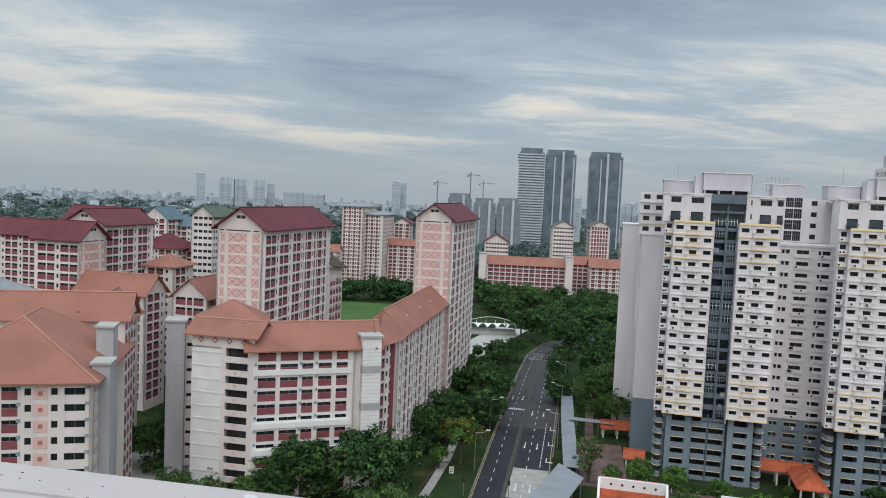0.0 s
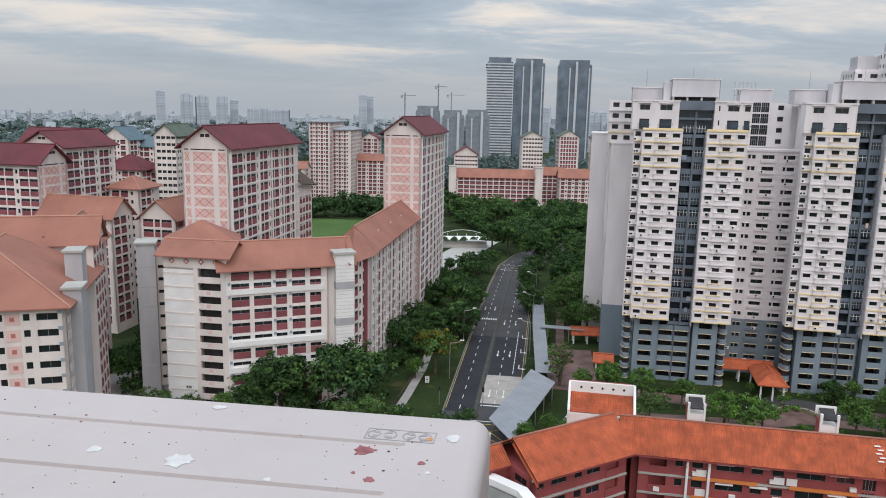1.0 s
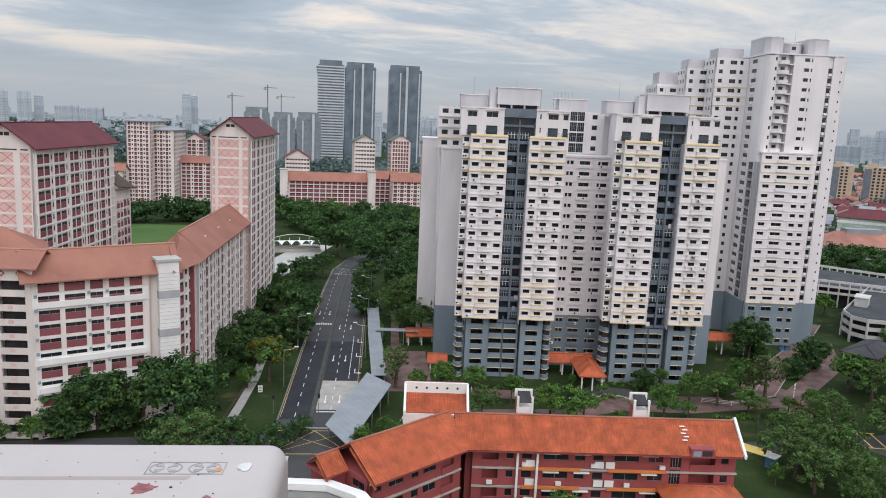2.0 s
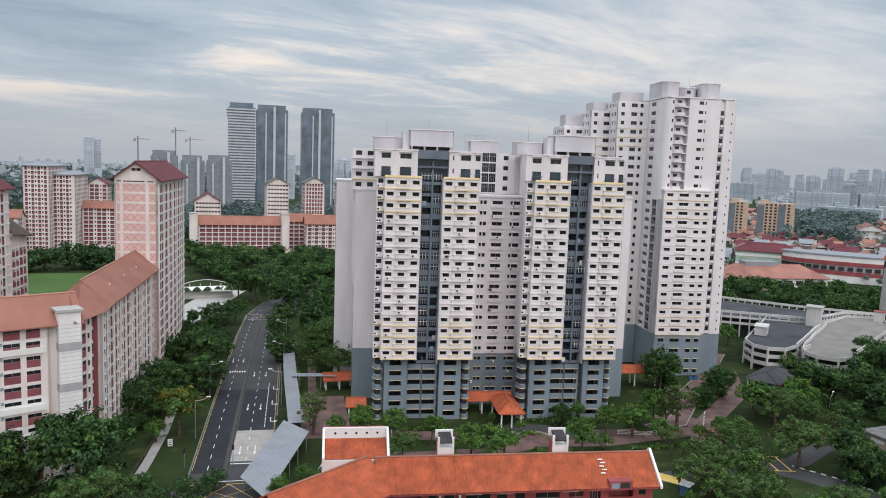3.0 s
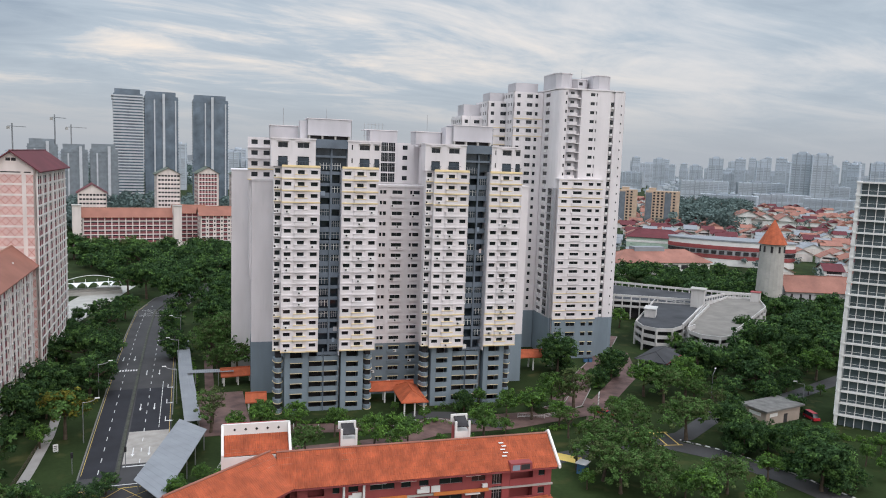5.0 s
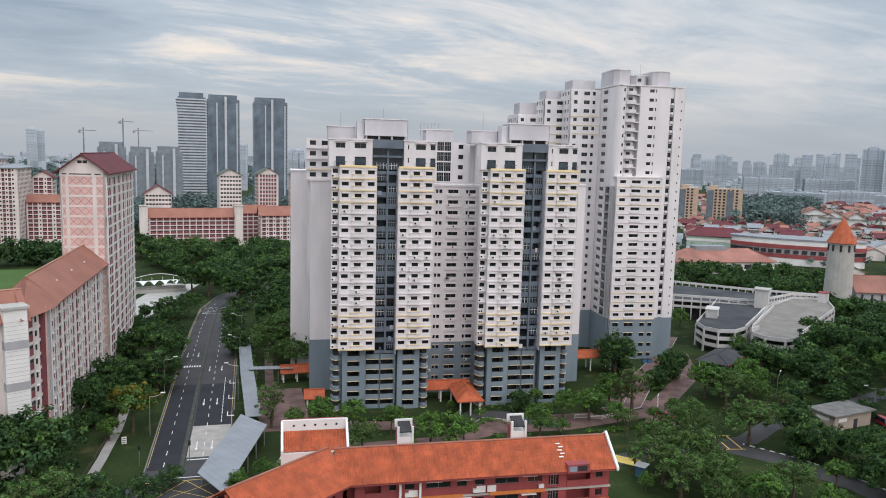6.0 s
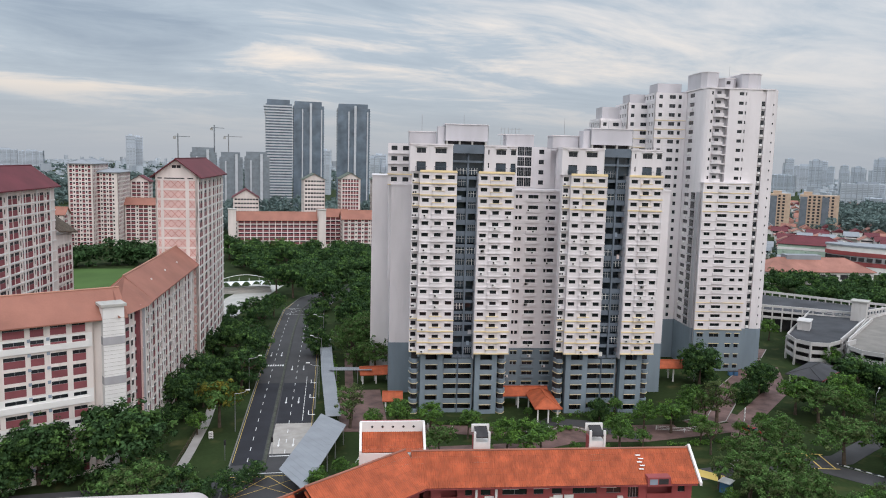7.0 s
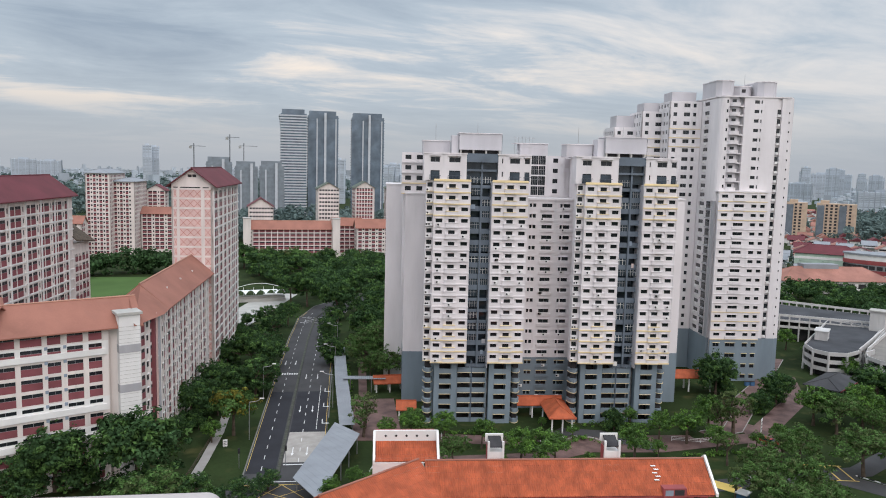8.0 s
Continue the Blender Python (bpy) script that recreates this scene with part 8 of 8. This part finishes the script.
blot("berry_stain", -0.143, -0.112, 0.0105, BERRY, 1, 1)
blot("berry_stain", -0.0705, -0.1327, 0.0042, BERRY, 2)
blot("berry_stain", -0.121, -0.181, 0.0052, BERRY, 3, 1)
blot("berry_stain", -0.142, -0.168, 0.0024, BERRY, 4)
blot("bird_lime_spot", -0.042, -0.061, 0.008, GUANO, 5, 0, 0.0006, 1.3)
blot("bird_lime_spot", -0.345, -0.175, 0.014, GUANO, 6, 1, 0.0006)
blot("bird_lime_spot", -0.365, -0.020, 0.010, GUANO, 7, 0, 0.0006, 0.6)
blot("bird_lime_spot", -0.455, -0.165, 0.008, GUANO, 8)
blot("bird_lime_spot", -0.060, -0.155, 0.003, GUANO, 9)
blot("bird_lime_spot", -0.23, -0.20, 0.004, GUANO, 10)
rs = random.Random(77)
for k in range(110):
    x_, y_ = -0.02 - 0.78 * rs.random(), -0.02 - 0.29 * rs.random()
    blot("grime_speck", x_, y_, rs.choice((0.0005, 0.0006, 0.0008, 0.0011, 0.0017)), rs.choice((SOOT, SOOT, BERRY, STAIRGREY)), 100 + k, 0, 0.0004, rs.uniform(0.5, 1.0))
blot("rust_smear", -0.071, -0.068, 0.0045, RUST, 11)
# printed label: a frame with two fans
lab = Shape()
x0_, x1_, y0_, y1_ = -0.152, -0.064, -0.095, -0.064
for a_, b_, c_, d_ in ((x0_, x1_, y0_, y0_ + 0.0012), (x0_, x1_, y1_ - 0.0012, y1_), (x0_, x0_ + 0.0012, y0_, y1_), (x1_ - 0.0012, x1_, y0_, y1_)):
    lab.box(a_, b_, c_, d_, 0.0001, 0.0006)
for cx_ in (-0.131, -0.087):
    n = 28
    for i in range(n):
        a0, a1 = 2 * math.pi * i / n, 2 * math.pi * (i + 1) / n
        lab.prism([(cx_ + r_ * 1.25 * math.cos(t_), -0.0795 + r_ * math.sin(t_)) for r_, t_ in ((0.0135, a0), (0.0150, a0), (0.0150, a1), (0.0135, a1))], 0.0001, 0.0006)
    for k in range(4):
        an = math.pi / 4 + k * math.pi / 2
        dx, dy = math.cos(an), math.sin(an)
        lab.prism([(cx_ + 0.002 * dx, -0.0795 + 0.002 * dy), (cx_ + 0.015 * dx - 0.004 * dy, -0.0795 + 0.011 * dy + 0.004 * dx), (cx_ + 0.016 * dx, -0.0795 + 0.012 * dy), (cx_ + 0.012 * dx + 0.005 * dy, -0.0795 + 0.009 * dy - 0.004 * dx)], 0.0001, 0.0006)
part("printed_label", lab, EMBOSS, ac)
